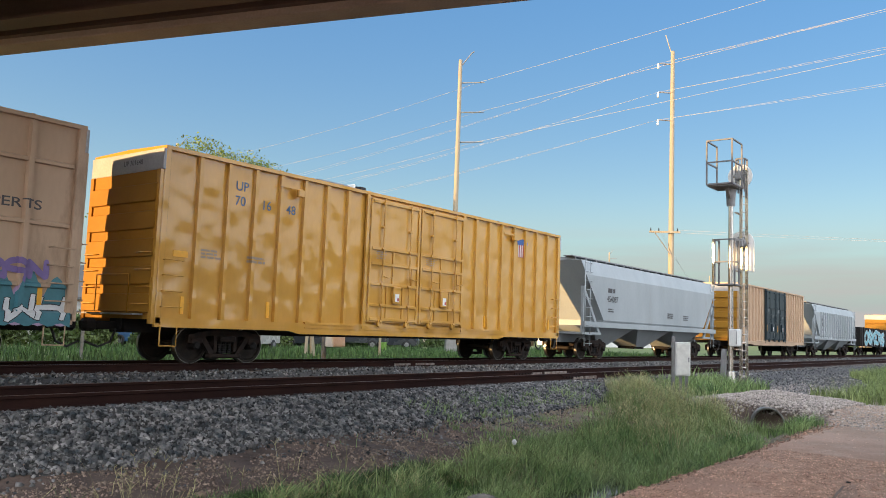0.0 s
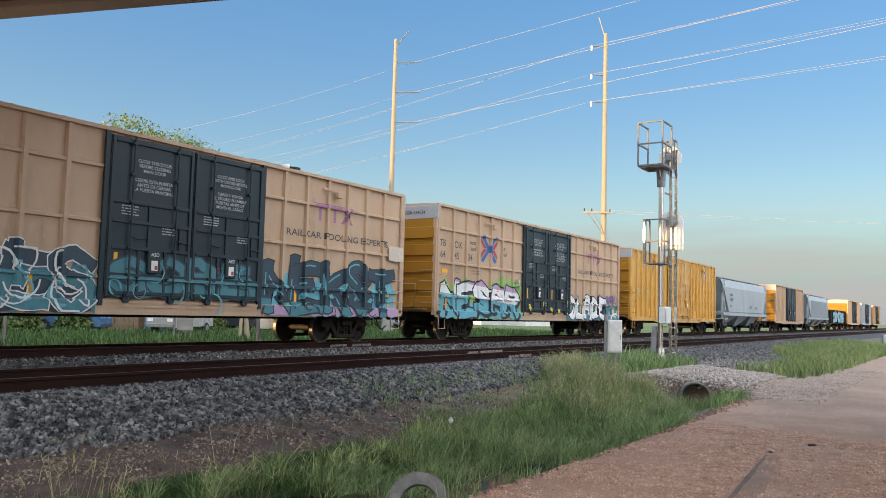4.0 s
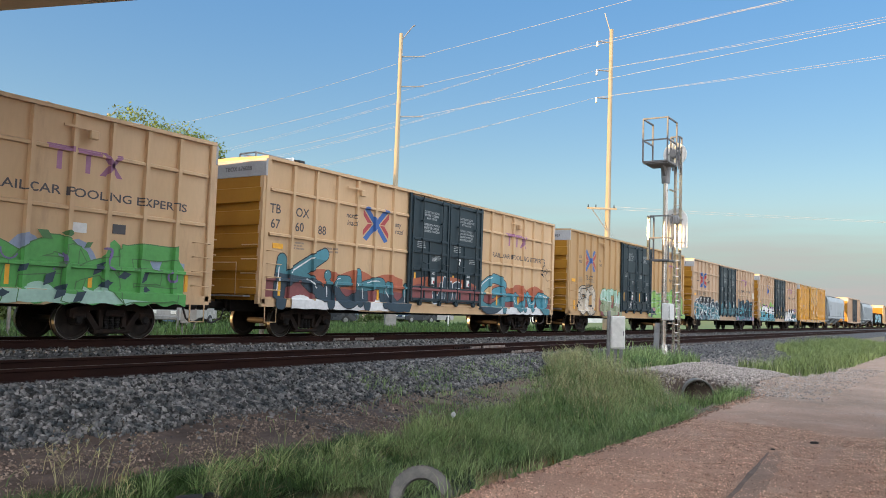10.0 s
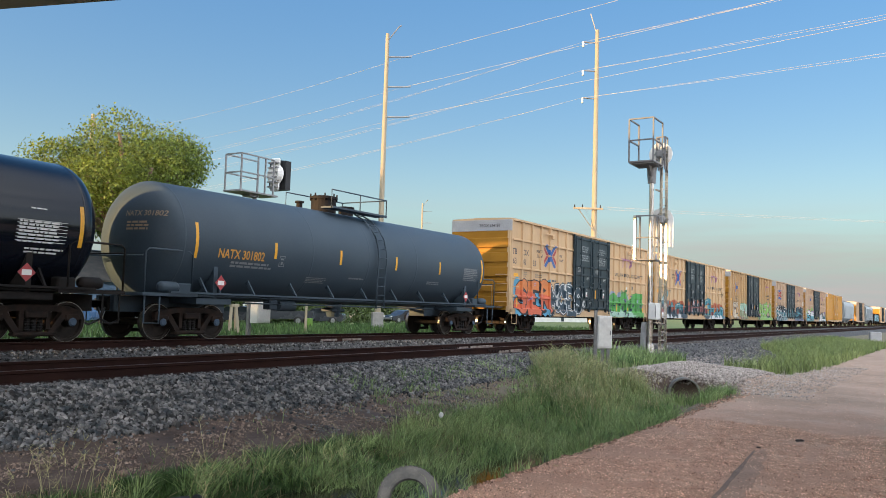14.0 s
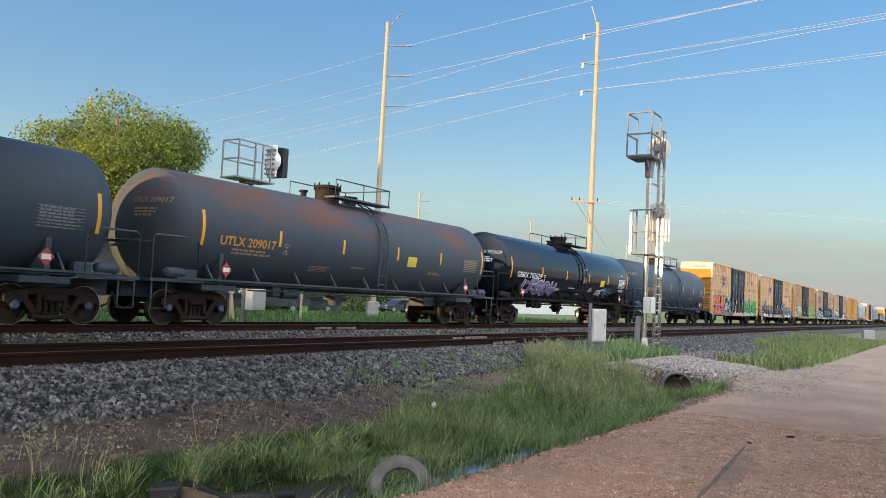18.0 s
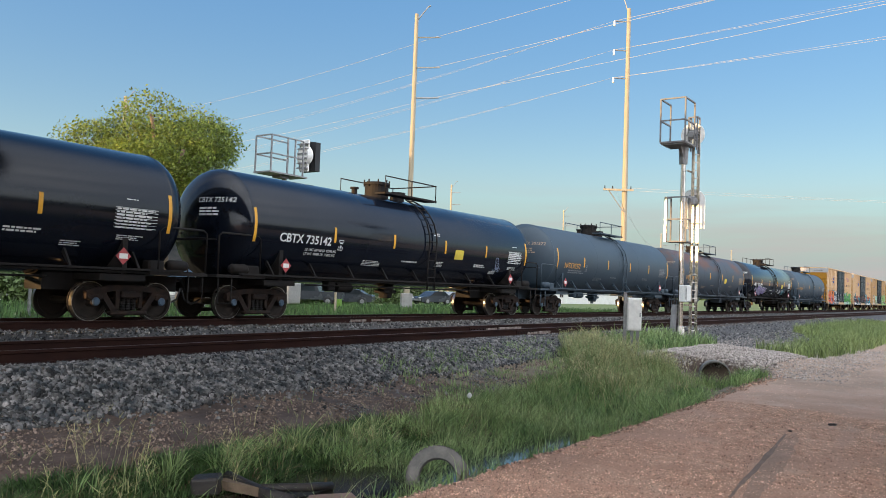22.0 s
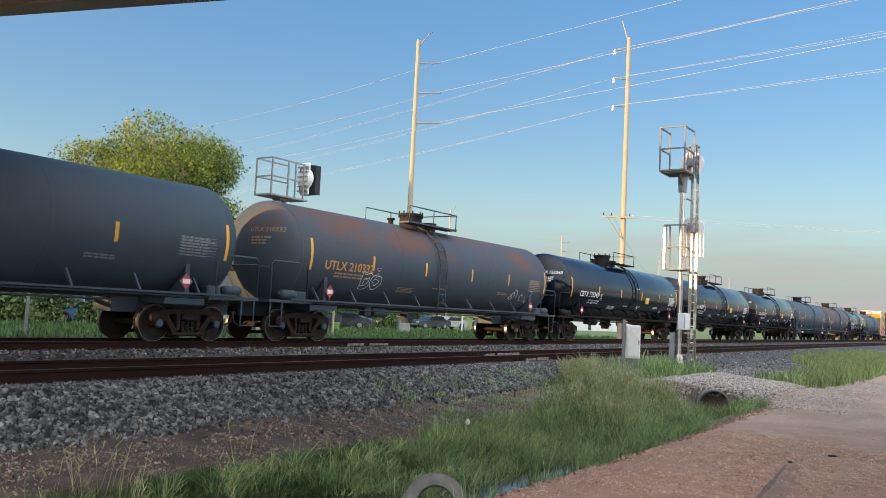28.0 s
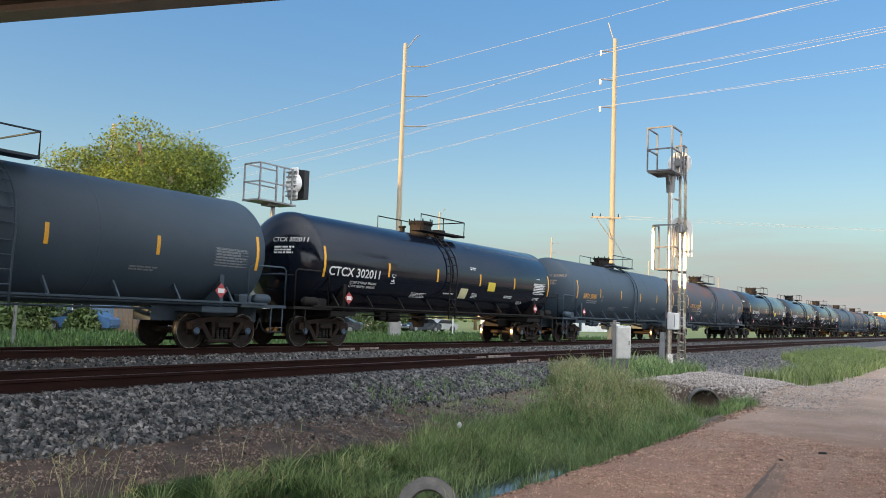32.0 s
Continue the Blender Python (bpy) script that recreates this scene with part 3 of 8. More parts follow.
        return me


def part(name, geo, mat, parent, label="", m=None):
    ob = new(name, geo if isinstance(geo, bpy.types.Mesh) else geo.mesh(name, M[mat] if isinstance(mat, str) else mat))
    ob.parent = parent
    if m is not None:
        ob.matrix_basis = m
    if label:
        tagged(ob, label)
    return ob


def thing(name, label, category, group="", m=None):
    ob = tagged(new(name), label, category, group)
    ob.empty_display_size = 0.2
    if m is not None:
        ob.matrix_basis = m
    return ob


def solid(name, geo, mat, label="", category="", group="", kind="", m=None):
    ob = tagged(new(name, geo.mesh(name, M[mat])), label, category, group, kind)
    if m is not None:
        ob.matrix_basis = m
    return ob


def mass_mesh(name, verts, faces, mat, smooth=False):
    """A mesh from arrays: all faces have the same number of corners."""
    me = bpy.data.meshes.new(name)
    verts, faces = np.asarray(verts, dtype=np.float32), np.asarray(faces, dtype=np.int32)
    me.vertices.add(len(verts))
    me.vertices.foreach_set("co", verts.ravel())
    k = faces.shape[1]
    me.loops.add(faces.size)
    me.loops.foreach_set("vertex_index", faces.ravel())
    me.polygons.add(len(faces))
    me.polygons.foreach_set("loop_start", np.arange(0, faces.size, k, dtype=np.int32))
    if smooth:
        me.polygons.foreach_set("use_smooth", np.ones(len(faces), dtype=bool))
    me.update(calc_edges=True)
    me.validate()
    me.materials.append(M[mat])
    return me


letter_cache = {}


def letters(text, bold=0.0, shear=0.0):
    """The outline of a text as (vertices, faces), one unit high, from x = 0."""
    key = (text, bold, shear)
    if key not in letter_cache:
        cu = bpy.data.curves.new("lettering", "FONT")
        cu.body, cu.size, cu.offset, cu.shear, cu.resolution_u = text, 1.0, bold, shear, 3
        ob = bpy.data.objects.new("lettering", cu)
        me = bpy.data.meshes.new_from_object(ob)
        letter_cache[key] = ([tuple(v.co) for v in me.vertices], [tuple(p.vertices) for p in me.polygons])
        bpy.data.objects.remove(ob)
        bpy.data.curves.remove(cu)
        bpy.data.meshes.remove(me)
    return letter_cache[key]


def write(geo, text, x, z, height, place, bold=0.01, shear=0.0, width=None, center=False):
    """Adds a line of text at (x, z) on a surface; place(u, w) gives the point of that surface."""
    vs, fs = letters(text, bold, shear)
    if not vs:
        return
    k = height / 0.72
    x1 = max(p[0] for p in vs)
    kx = width / x1 if width else k
    if center:
        x -= x1 * kx / 2
    geo.add([place(x + p[0] * kx, z + p[1] * k) for p in vs], fs)


def bars(geo, x, z, w, h, lines, place, rng, fill=0.6):
    """Small print that nobody can read: rows of short bars."""
    step = h / lines
    for i in range(lines):
        u = x
        end = x + w * (0.75 + 0.25 * rng.random())
        while u < end:
            d = min(step * (0.8 + 2.2 * rng.random()), end - u)
            z1 = z + h - i * step
            geo.add([place(u, z1 - step * fill), place(u + d, z1 - step * fill), place(u + d, z1), place(u, z1)], [(0, 1, 2, 3)])
            u += d + step * 0.35


# ---- the ground ----
def lerp_table(v, table):
    for (a, p), (b, q) in zip(table, table[1:]):
        if v <= b:
            return p + (q - p) * max(0.0, (v - a) / (b - a))
    return table[-1][1]


DITCH = ((-900, -0.80), (3.7, -0.80), (4.3, -0.83), (4.7, -1.07), (5.3, -1.2), (6.2, -1.19), (7.0, -1.0), (7.9, -0.86), (9.0, -0.77), (10.3, -0.21), (13.1, -0.21),
         (14.5, -0.44), (15.3, -0.44), (16.4, -0.21), (19.9, -0.21), (21.2, -0.62), (24, -0.7), (3500, -0.7))
BANK = ((-900, -0.80), (3.7, -0.80), (4.3, -0.81), (5.2, -0.84), (6.2, -0.80), (7.4, -0.68), (8.4, -0.60), (9.3, -0.55), (10.3, -0.21), (13.1, -0.21),
        (14.5, -0.44), (15.3, -0.44), (16.4, -0.21), (19.9, -0.21), (21.2, -0.62), (24, -0.7), (3500, -0.7))


def smooth(a, b, v):
    t = min(1.0, max(0.0, (v - a) / (b - a)))
    return t * t * (3 - 2 * t)


def ground_z(x, y):
    k = smooth(13.0, 20.0, x)
    z = lerp_table(y, DITCH) * (1 - k) + lerp_table(y, BANK) * k
    # the fill over the culvert
    b = smooth(20.95, 21.5, x) * (1 - smooth(26.5, 29.5, x)) * smooth(4.2, 5.4, y) * (1 - smooth(7.0, 8.6, y))
    z += b * 0.25
    # the ditch is open in front of the pipe
    d = smooth(15.0, 18.0, x) * (1 - smooth(20.9, 21.2, x)) * smooth(4.7, 5.5, y) * (1 - smooth(6.2, 7.2, y))
    z -= d * 0.3
    near = 1.0 if -10 < x < 80 and -10 < y < 30 else 0.0
    if near and not 10.2 < y < 13.2 and not 16.3 < y < 20:
        z += 0.035 * noise.noise((x * 0.9, y * 0.9, 0)) + 0.014 * noise.noise((x * 3.1, y * 3.1, 4))
    return z


def steps(*spans):
    out = []
    for a, b, n in spans:
        out += [a + (b - a) * i / n for i in range(n)]
    return out + [spans[-1][1]]


def build_ground():
    xs = steps((-3000, -60, 10), (-60, -6, 12), (-6, 2, 16), (2, 30, 170), (30, 60, 70), (60, 200, 20), (200, 3000, 10))
    ys = steps((-3000, -40, 8), (-40, -4, 10), (-4, 3.4, 24), (3.4, 10.5, 60), (10.5, 21.5, 40), (21.5, 60, 20), (60, 3000, 10))
    vs = [(x, y, ground_z(x, y)) for x in xs for y in ys]
    ny = len(ys)
    fs, mats = [], []
    for i in range(len(xs) - 1):
        for j in range(ny - 1):
            x, y = (xs[i] + xs[i + 1]) / 2, (ys[j] + ys[j + 1]) / 2
            w = 0.35 * noise.noise((x * 0.7, y * 0.7, 9)) + 0.15 * noise.noise((x * 2.3, y * 2.3, 2))
            fs.append((i * ny + j, (i + 1) * ny + j, (i + 1) * ny + j + 1, i * ny + j + 1))
            if 9.2 + 0.4 * w < y < 20.9 + w:
                mats.append(1)
            elif y > 20:
                mats.append(6)
            elif y < 4.35 + 0.8 * w + 0.6 * smooth(20, 24, x):
                mats.append(0)
            elif 26.5 < x < 36 + 3 * w and 6.1 + w < y:
                mats.append(1)
            elif 20.7 < x < 29.5 + w and y < 8.6 + w:
                mats.append(5)
            elif y > 7.3 + 0.9 * w and x < 13.5 + 4 * w:
                mats.append(2)
            elif x < 9 and y < 7.0 + w and y > 4.9:
                mats.append(4)
            elif x > 29 and 4 < y < 5.5 + w:
                mats.append(0)
            else:
                mats.append(3)
    me = bpy.data.meshes.new("ground")
    me.from_pydata(vs, [], fs)
    for k in ("road", "ballast_bed", "dirt", "turf", "mud_and_pipe_shade", "dirt", "field"):
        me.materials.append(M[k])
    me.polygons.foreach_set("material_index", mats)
    me.polygons.foreach_set("use_smooth", [True] * len(fs))
    return tagged(new("ground", me), "red gravel track, grassy ditch, stone track bed and turf field", "ground", kind="structure")


build_ground()
WATER = Geo()
WATER.prism([(2.0, 4.72), (3.4, 4.7), (5.2, 4.7), (7.4, 4.7), (9.4, 4.7), (11.6, 4.75), (11.8, 5.9), (8.5, 6.5), (4.5, 6.7), (2.4, 6.5)], -1.4, -1.085, "xy")
solid("ditch_water", WATER, "water", "shallow dark still water in the ditch", "water", kind="structure")

# ---- tracks ----
RAIL = ((-0.076, -0.186), (0.076, -0.186), (0.076, -0.174), (0.012, -0.155), (0.009, -0.05), (0.036, -0.038), (0.036, -0.006), (0.03, 0), (-0.03, 0), (-0.036, -0.006),
        (-0.036, -0.038), (-0.009, -0.05), (-0.012, -0.155), (-0.076, -0.174))
RAIL_FROM, RAIL_TO = -160.0, 900.0
track_parts = {}
for name, yc in (("track_1", 11.63), ("track_2", 18.15)):
    tr = tagged(new(name), "rusty steel rails on timber ties in grey ballast", "railway track", kind="structure")
    tr.matrix_basis = pose(0, yc, 0)
    track_parts[name] = tr
    for side in (-0.755, 0.755):
        g = Geo().prism([(side + p, q) for p, q in RAIL], RAIL_FROM, RAIL_TO, "yz")
        r = part("rail", g, "rail", tr)
        part("running_surface", Geo().span((RAIL_FROM, side - 0.028, 0.0), (RAIL_TO, side + 0.028, 0.003)), "rail_top", r, "worn shiny rail head")
# a bolted joint with bars and a pale insulated block in the nearer track
tr = track_parts["track_1"]
for side in (-0.755, 0.755):
    for x in (20.2, 33.5):
        j = part("joint_bar", Geo().span((x - 0.5, side - 0.035, -0.15), (x + 0.5, side - 0.012, -0.045), 0.01), "rail", tr, "rusty bolted joint bar")
        for k in range(6):
            part("bolt", Geo().cyl((x - 0.42 + k * 0.168, side - 0.06, -0.1), (x - 0.42 + k * 0.168, side - 0.03, -0.1), 0.022, n=6), "steel_dark", j)
for name, x0, x1, y, z0, z1 in (("track_1", 20.3, 20.9, -0.795, -0.17, -0.1), ("track_1", 21.0, 21.7, -0.8, -0.185, -0.09), ("track_1", 20.6, 21.2, 0.715, -0.14, -0.08), ("track_1", 21.35, 22.7, 0.712, -0.15, -0.07), ("track_2", 20.4, 21.2, -0.795, -0.15, -0.08), ("track_2", 21.5, 22.5, -0.795, -0.15, -0.08)):
    part("insulated_joint", Geo().span((x0, y - 0.012, z0), (x1, y + 0.03, z1), 0.008), "joint_pale", track_parts[name], "chalky pale insulated joint bar")


# ---- signals ----
def rail_cage(parent, x0, x1, y0, y1, z0, z1, mat):
    r = 0.03
    for x in (x0, x1):
        for y in (y0, y1):
            part("cage_post", Geo().box((x, y, (z0 + z1) / 2), (r * 1.7, r * 1.7, z1 - z0)), mat, parent)
    for z in (z1, (z0 + z1) / 2):
        part("cage_rail", Geo().box(((x0 + x1) / 2, y0, z), (x1 - x0, r * 1.6, r * 1.6)), mat, parent)
        part("cage_rail", Geo().box(((x0 + x1) / 2, y1, z), (x1 - x0, r * 1.6, r * 1.6)), mat, parent)
        part("cage_rail", Geo().box((x0, (y0 + y1) / 2, z), (r * 1.6, y1 - y0, r * 1.6)), mat, parent)


def signal_head(parent, x, y, z, facing, r=0.33, flat=False):
    """A round target with a hood and three lamps; facing is +1 or -1 along x."""
    if flat:
        h = part("target", Geo().lathe([(-0.03, 0.0), (-0.03, r), (0.0, r), (0.0, 0.0)], (x, y, z), "x", 28, False), "cabinet_grey", parent, "grey round signal target")
    else:
        g = Geo()
        pts = [(r * math.cos(a), r * math.sin(a)) for a in (math.pi * i / 16 for i in range(17))] + [(-r, -1.05), (r * 0.55, -1.0), (r, -0.85)]
        g.prism([(y + p, z + q) for p, q in pts], x - 0.02, x + 0.02, "yz")
        h = part("target", g, "cabinet_grey", parent, "grey long signal target")
    part("lamp_case", Geo().lathe([(-0.22, 0.0), (-0.22, 0.16), (-0.05, 0.2), (0.0, 0.2)], (x, y, z), "x", 18, False).box((x - 0.16, y, z - 0.02), (0.2, 0.24, 0.26), None, 0.03), "galvanised", h, "grey lamp case")
    hood = Geo()
    n = 12
    vs = []
    for d in (0.0, 0.42 * facing):
        for i in range(n + 1):
            a = math.pi * (i / n) * 1.15 - 0.23
            vs.append((x + d, y + 0.2 * math.cos(a), z + 0.2 * math.sin(a)))
    hood.add(vs, [(i, i + 1, n + 2 + i, n + 1 + i) for i in range(n)], smooth=True)
    part("hood", hood, "cabinet_grey", h, "grey lamp hood")
    for k in range(6):
        a = k * math.pi / 3
        part("bolt", Geo().cyl((x - 0.05, y + 0.25 * math.cos(a), z + 0.25 * math.sin(a)), (x - 0.02, y + 0.25 * math.cos(a), z + 0.25 * math.sin(a)), 0.025, n=6), "steel_dark", h)


def front_signal():
    s = thing("railway_signal", "aluminium two-head railway signal mast with ladder and cages, beside the track", "railway signal", m=pose(30.2, 9.75, -0.56, 0, 0, 0))
    part("base", Geo().lathe([(0, 0.3), (0.04, 0.3), (0.06, 0.2), (0.5, 0.14), (0.52, 0.1)], axis="z", n=14, smooth=False), "aluminium", s)
    part("mast", Geo().cyl((0, 0, 0.4), (0, 0, 7.15), 0.1, 0.09, 14), "aluminium", s)
    part("mast_cap", Geo().cyl((0, 0, 6.55), (0, 0, 7.2), 0.15, 0.19, 12), "galvanised", s)
    # conduit boot beside the mast
    part("conduit", Geo().prism([(-0.42, 0.0), (-0.2, 0.0), (-0.06, 1.3), (-0.2, 1.3)], 0.1, 0.26), "galvanised", s, "grey flexible cable boot")
    jb = part("junction_box", Geo().box((-0.02, -0.16, 1.72), (0.56, 0.26, 0.62), None, 0.02), "cabinet_grey", s, "weathered grey junction box")
    part("lid", Geo().box((-0.02, -0.305, 1.72), (0.5, 0.02, 0.56), None, 0.005), "cabinet_grey", jb)
    part("hinge", Geo().cyl((-0.3, -0.3, 1.5), (-0.3, -0.3, 1.94), 0.012, n=6), "galvanised", jb)
    # ladder on the side away from the traffic
    lx, ly = 0.36, -0.36
    for d in (-0.105, 0.105):
        part("ladder_rail", Geo().box((lx + d * 0.35, ly - d * 0.85, 4.05), (0.035, 0.115, 7.9), None, 0.006), "aluminium", s)
    for k in range(26):
        z = 0.35 + k * 0.3
        part("rung", Geo().cyl((lx - 0.037, ly + 0.09, z), (lx + 0.037, ly - 0.09, z), 0.018, n=6), "aluminium", s)
    part("ladder_foot", Geo().box((0.2, -0.22, 0.1), (0.9, 0.08, 0.08)).box((lx, ly, 0.05), (0.4, 0.3, 0.1), None, 0.01), "aluminium", s)
    for z in (1.3, 3.6, 4.15, 6.3):
        part("bracket", Geo().box((0.18, -0.18, z), (0.5, 0.06, 0.05), Matrix.Translation((0, 0, 0))), "aluminium", s)
    # upper platform and cage
    up = part("platform", Geo().box((-0.42, 0.1, 7.24), (1.15, 0.95, 0.06)), "cage_steel", s)
    for k in range(6):
        part("grating_bar", Geo().box((-0.92 + k * 0.2, 0.1, 7.19), (0.04, 0.9, 0.06)), "galvanised", up)
    part("knee", Geo().prism([(-0.1, 6.75), (0.0, 6.75), (0.1, 7.2), (-0.55, 7.2)], -0.05, 0.05), "galvanised", up)
    rail_cage(s, -0.98, 0.12, -0.36, 0.56, 7.24, 8.85, "cage_steel")
    rail_cage(s, 0.25, 0.55, -0.42, -0.1, 7.1, 8.35, "cage_steel")
    signal_head(s, 0.46, -0.2, 7.72, 1, 0.45, True)
    # middle cage and head
    part("lower_platform", Geo().box((-0.3, 0.02, 3.62), (0.62, 0.75, 0.05)), "cage_steel", s)
    rail_cage(s, -0.62, -0.15, -0.34, 0.38, 3.62, 5.25, "cage_steel")
    part("cage_stile", Geo().box((-0.65, 0.42, 4.44), (0.03, 0.09, 1.66), None, 0.004), "aluminium", s)
    signal_head(s, 0.46, -0.26, 5.2, 1, 0.45)
    return s


front_signal()


def back_signal():
    s = thing("railway_signal", "galvanised signal mast with caged platform and black hooded head", "railway signal", m=pose(22.75, 23.0, -0.65))
    part("mast", Geo().cyl((0, 0, 0), (0, 0, 5.9), 0.1, 0.085, 12), "galvanised", s)
    part("base", Geo().box((0, 0, 0.12), (0.5, 0.5, 0.24), None, 0.03), "galvanised", s)
    part("platform", Geo().box((-0.2, 0, 5.85), (2.0, 0.9, 0.06)).box((-0.2, 0, 5.78), (0.5, 0.4, 0.12)), "galvanised", s)
    rail_cage(s, -1.15, 0.55, -0.42, 0.42, 5.85, 7.25, "galvanised")
    for x in (-0.3, 0.1):
        part("cage_post", Geo().box((x, -0.42, 6.55), (0.05, 0.05, 1.4)), "galvanised", s)
    h = part("head_back", Geo().lathe([(-0.12, 0.0), (-0.12, 0.3), (0.0, 0.42), (0.05, 0.42)], (0.85, -0.2, 6.75), "x", 20, False).box((0.86, -0.2, 6.75), (0.1, 0.5, 1.3), None, 0.12), "cabinet_grey", s, "grey ribbed signal head back")
    for k in range(6):
        part("fin", Geo().box((0.74, -0.2, 6.25 + k * 0.19), (0.12, 0.5, 0.05)), "galvanised", h)
    part("background_plate", Geo().prism([(-0.62, 6.15), (0.18, 6.15), (0.26, 6.3), (0.26, 7.25), (0.16, 7.4), (-0.62, 7.3)], 1.02, 1.3, "yz"), "black", h, "black hooded plate")
    bx = part("relay_case", Geo().box((0.1, -0.5, 1.3), (0.7, 0.4, 0.8), None, 0.02), "cabinet_grey", s, "grey relay case")
    part("lid", Geo().box((0.1, -0.715, 1.3), (0.62, 0.02, 0.72)), "cabinet_grey", bx)
    return s


back_signal()


def equipment_box():
    s = thing("equipment_box", "white trackside equipment box on two grey posts, in the grass", "electrical box", m=pose(22.1, 8.45, -0.62, 0, 0, -60))
    b = part("case", Geo().box((0, 0, 1.12), (0.4, 0.25, 0.92), None, 0.02), "cabinet_grey", s)
    part("door", Geo().box((0.01, -0.135, 1.12), (0.34, 0.02, 0.82), None, 0.006), "white", b, "white door")
    part("hasp", Geo().box((0.15, -0.15, 1.1), (0.03, 0.02, 0.12)), "galvanised", b)
    for x in (-0.04, 0.12):
        part("post", Geo().box((x, 0.02, 0.35), (0.08, 0.08, 0.75)), "galvanised", s)
    part("back_post", Geo().box((-0.25, -0.06, 0.85), (0.09, 0.06, 1.75), None, 0.006), "galvanised", s)
    return s


equipment_box()


# ---- power line ----
def power_pole(x, y, h, r, arms, label, top_arm=True, m_extra=0):
    p = thing("power_pole", label, "power pole", "power poles", pose(x, y, -0.7, 0, 0, m_extra))
    part("shaft", Geo().cyl((0, 0, -0.3), (0, 0, h), r, r * 0.6, 14), "wood_pole", p)
    if top_arm:
        part("lightning_arm", Geo().cyl((0.1, 0, h - 0.5), (0.95, 0, h + 0.65), 0.045, n=6).cyl((0.9, 0, h + 0.6), (1.12, 0, h + 0.72), 0.05, n=6), "galvanised", p)
    for z, d, ln in arms:
        a = part("insulator_arm", Geo().cyl((0, 0, z - 0.05), (d * ln, 0, z), 0.06, 0.045, 8), "galvanised", p)
        if d < 0:
            part("insulator", Geo().lathe([(-0.42, 0.0), (-0.42, 0.07), (-0.3, 0.09), (-0.22, 0.06), (-0.14, 0.09), (0.02, 0.06), (0.05, 0.0)], (d * ln, 0, z), "z", 10), "white", a, "white hanging insulator")
        else:
            part("insulator", Geo().cyl((d * ln, 0, z), (d * (ln + 0.55), 0, z + 0.02), 0.05, 0.04, 8), "galvanised", a, "grey insulator rod")
    return p


POLE_1, POLE_2, POLE_3 = (53.1, 39.4), (60.0, 23.9), (61.5, 90.5)
power_pole(*POLE_1, 24.1, 0.25, [(22.2, 1, 1.5), (19.7, 1, 1.5), (17.2, 1, 1.5)], "pale weathered power pole with side insulator arms", True, -57)
power_pole(*POLE_2, 24.1, 0.25, [(23.1, -1, 1.1), (20.8, -1, 1.1), (18.6, -1, 1.1)], "pale weathered power pole with insulator arms and a crossarm", False, -57)
p2 = thing("crossarm", "wooden crossarm with braces on the power pole", "crossarm", m=pose(*POLE_2, 8.9, 0, 0, -57))
part("beam", Geo().box((-0.55, -0.35, 0.2), (2.3, 0.12, 0.14)), "wood_pole", p2)
part("brace", Geo().cyl((-1.3, -0.35, 0.15), (-0.1, -0.3, -1.5), 0.04, n=6), "galvanised", p2)
for k in (-1.6, -1.0, 0.4):
    part("pin_insulator", Geo().cyl((k, -0.35, 0.27), (k, -0.35, 0.5), 0.05, 0.03, 8), "steel_dark", p2)
part("lightning_arm", Geo().cyl((0, 0, 14.0), (-0.55, 0, 15.8), 0.045, n=6), "galvanised", p2)
power_pole(*POLE_3, 24.4, 0.34, [(22.5, 1, 1.5), (19.1, 1, 1.5)], "distant pale power pole with a slanting top arm", True, -57)
for x, y, h in ((132, 88, 22), (186, 90, 22.5), (258, 90, 22), (350, 92, 22)):
    power_pole(x, y, h, 0.25, [(h - 1.5, 1, 1.3), (h - 3.8, 1, 1.3), (h - 6, -1, 1.3)], "far thin power pole", True, -57)


def wire(a, b, sag, r=0.018):
    a, b = Vector(a), Vector(b)
    n = 18
    pts = [a.lerp(b, i / n) - Vector((0, 0, sag * 4 * (i / n) * (1 - i / n))) for i in range(n + 1)]
    solid("overhead_wire", Geo().pipe(pts, r * 0.55, 5), "wire", "thin bright overhead power conductor between poles", "power line", "overhead wires")


AX, AY = math.cos(radians(-57)), math.sin(radians(-57))
UX, UY = 0.167, 0.986
for z in (21.5, 19.0, 16.5):
    e = (POLE_1[0] + 1.5 * AX, POLE_1[1] + 1.5 * AY, z)
    wire(e, (e[0] - 60 * UX, e[1] - 60 * UY, z + 0.95), 0.12, 0.022)
    wire(e, (e[0] + 53 * UX, e[1] + 53 * UY, z - 0.2), 0.7, 0.018)
for z in (22.4, 20.1, 17.9):
    e = (POLE_2[0] - 1.1 * AX, POLE_2[1] - 1.1 * AY, z)
    for d in (0.0, 0.28):
        wire((e[0], e[1], z), (e[0] - 55 * UX, e[1] - 55 * UY, z + 0.1 + 1.6 * d - (22.4 - z) * 0.25), 0.25, 0.016)
        wire((e[0], e[1], z), (e[0] + 90 * UX, e[1] + 90 * UY, z - 4.2 + 1.6 * d), 0.9, 0.014)
for z, dz in ((9.3, 0.0), (9.1, 0.3)):
    wire((POLE_2[0] - 0.6, POLE_2[1] + 0.6, z), (170, 60, 11 + dz), 1.4, 0.014)
    wire((POLE_2[0] + 0.2, POLE_2[1] - 0.4, z), (110, -60, 9.5 + dz), 0.8, 0.014)


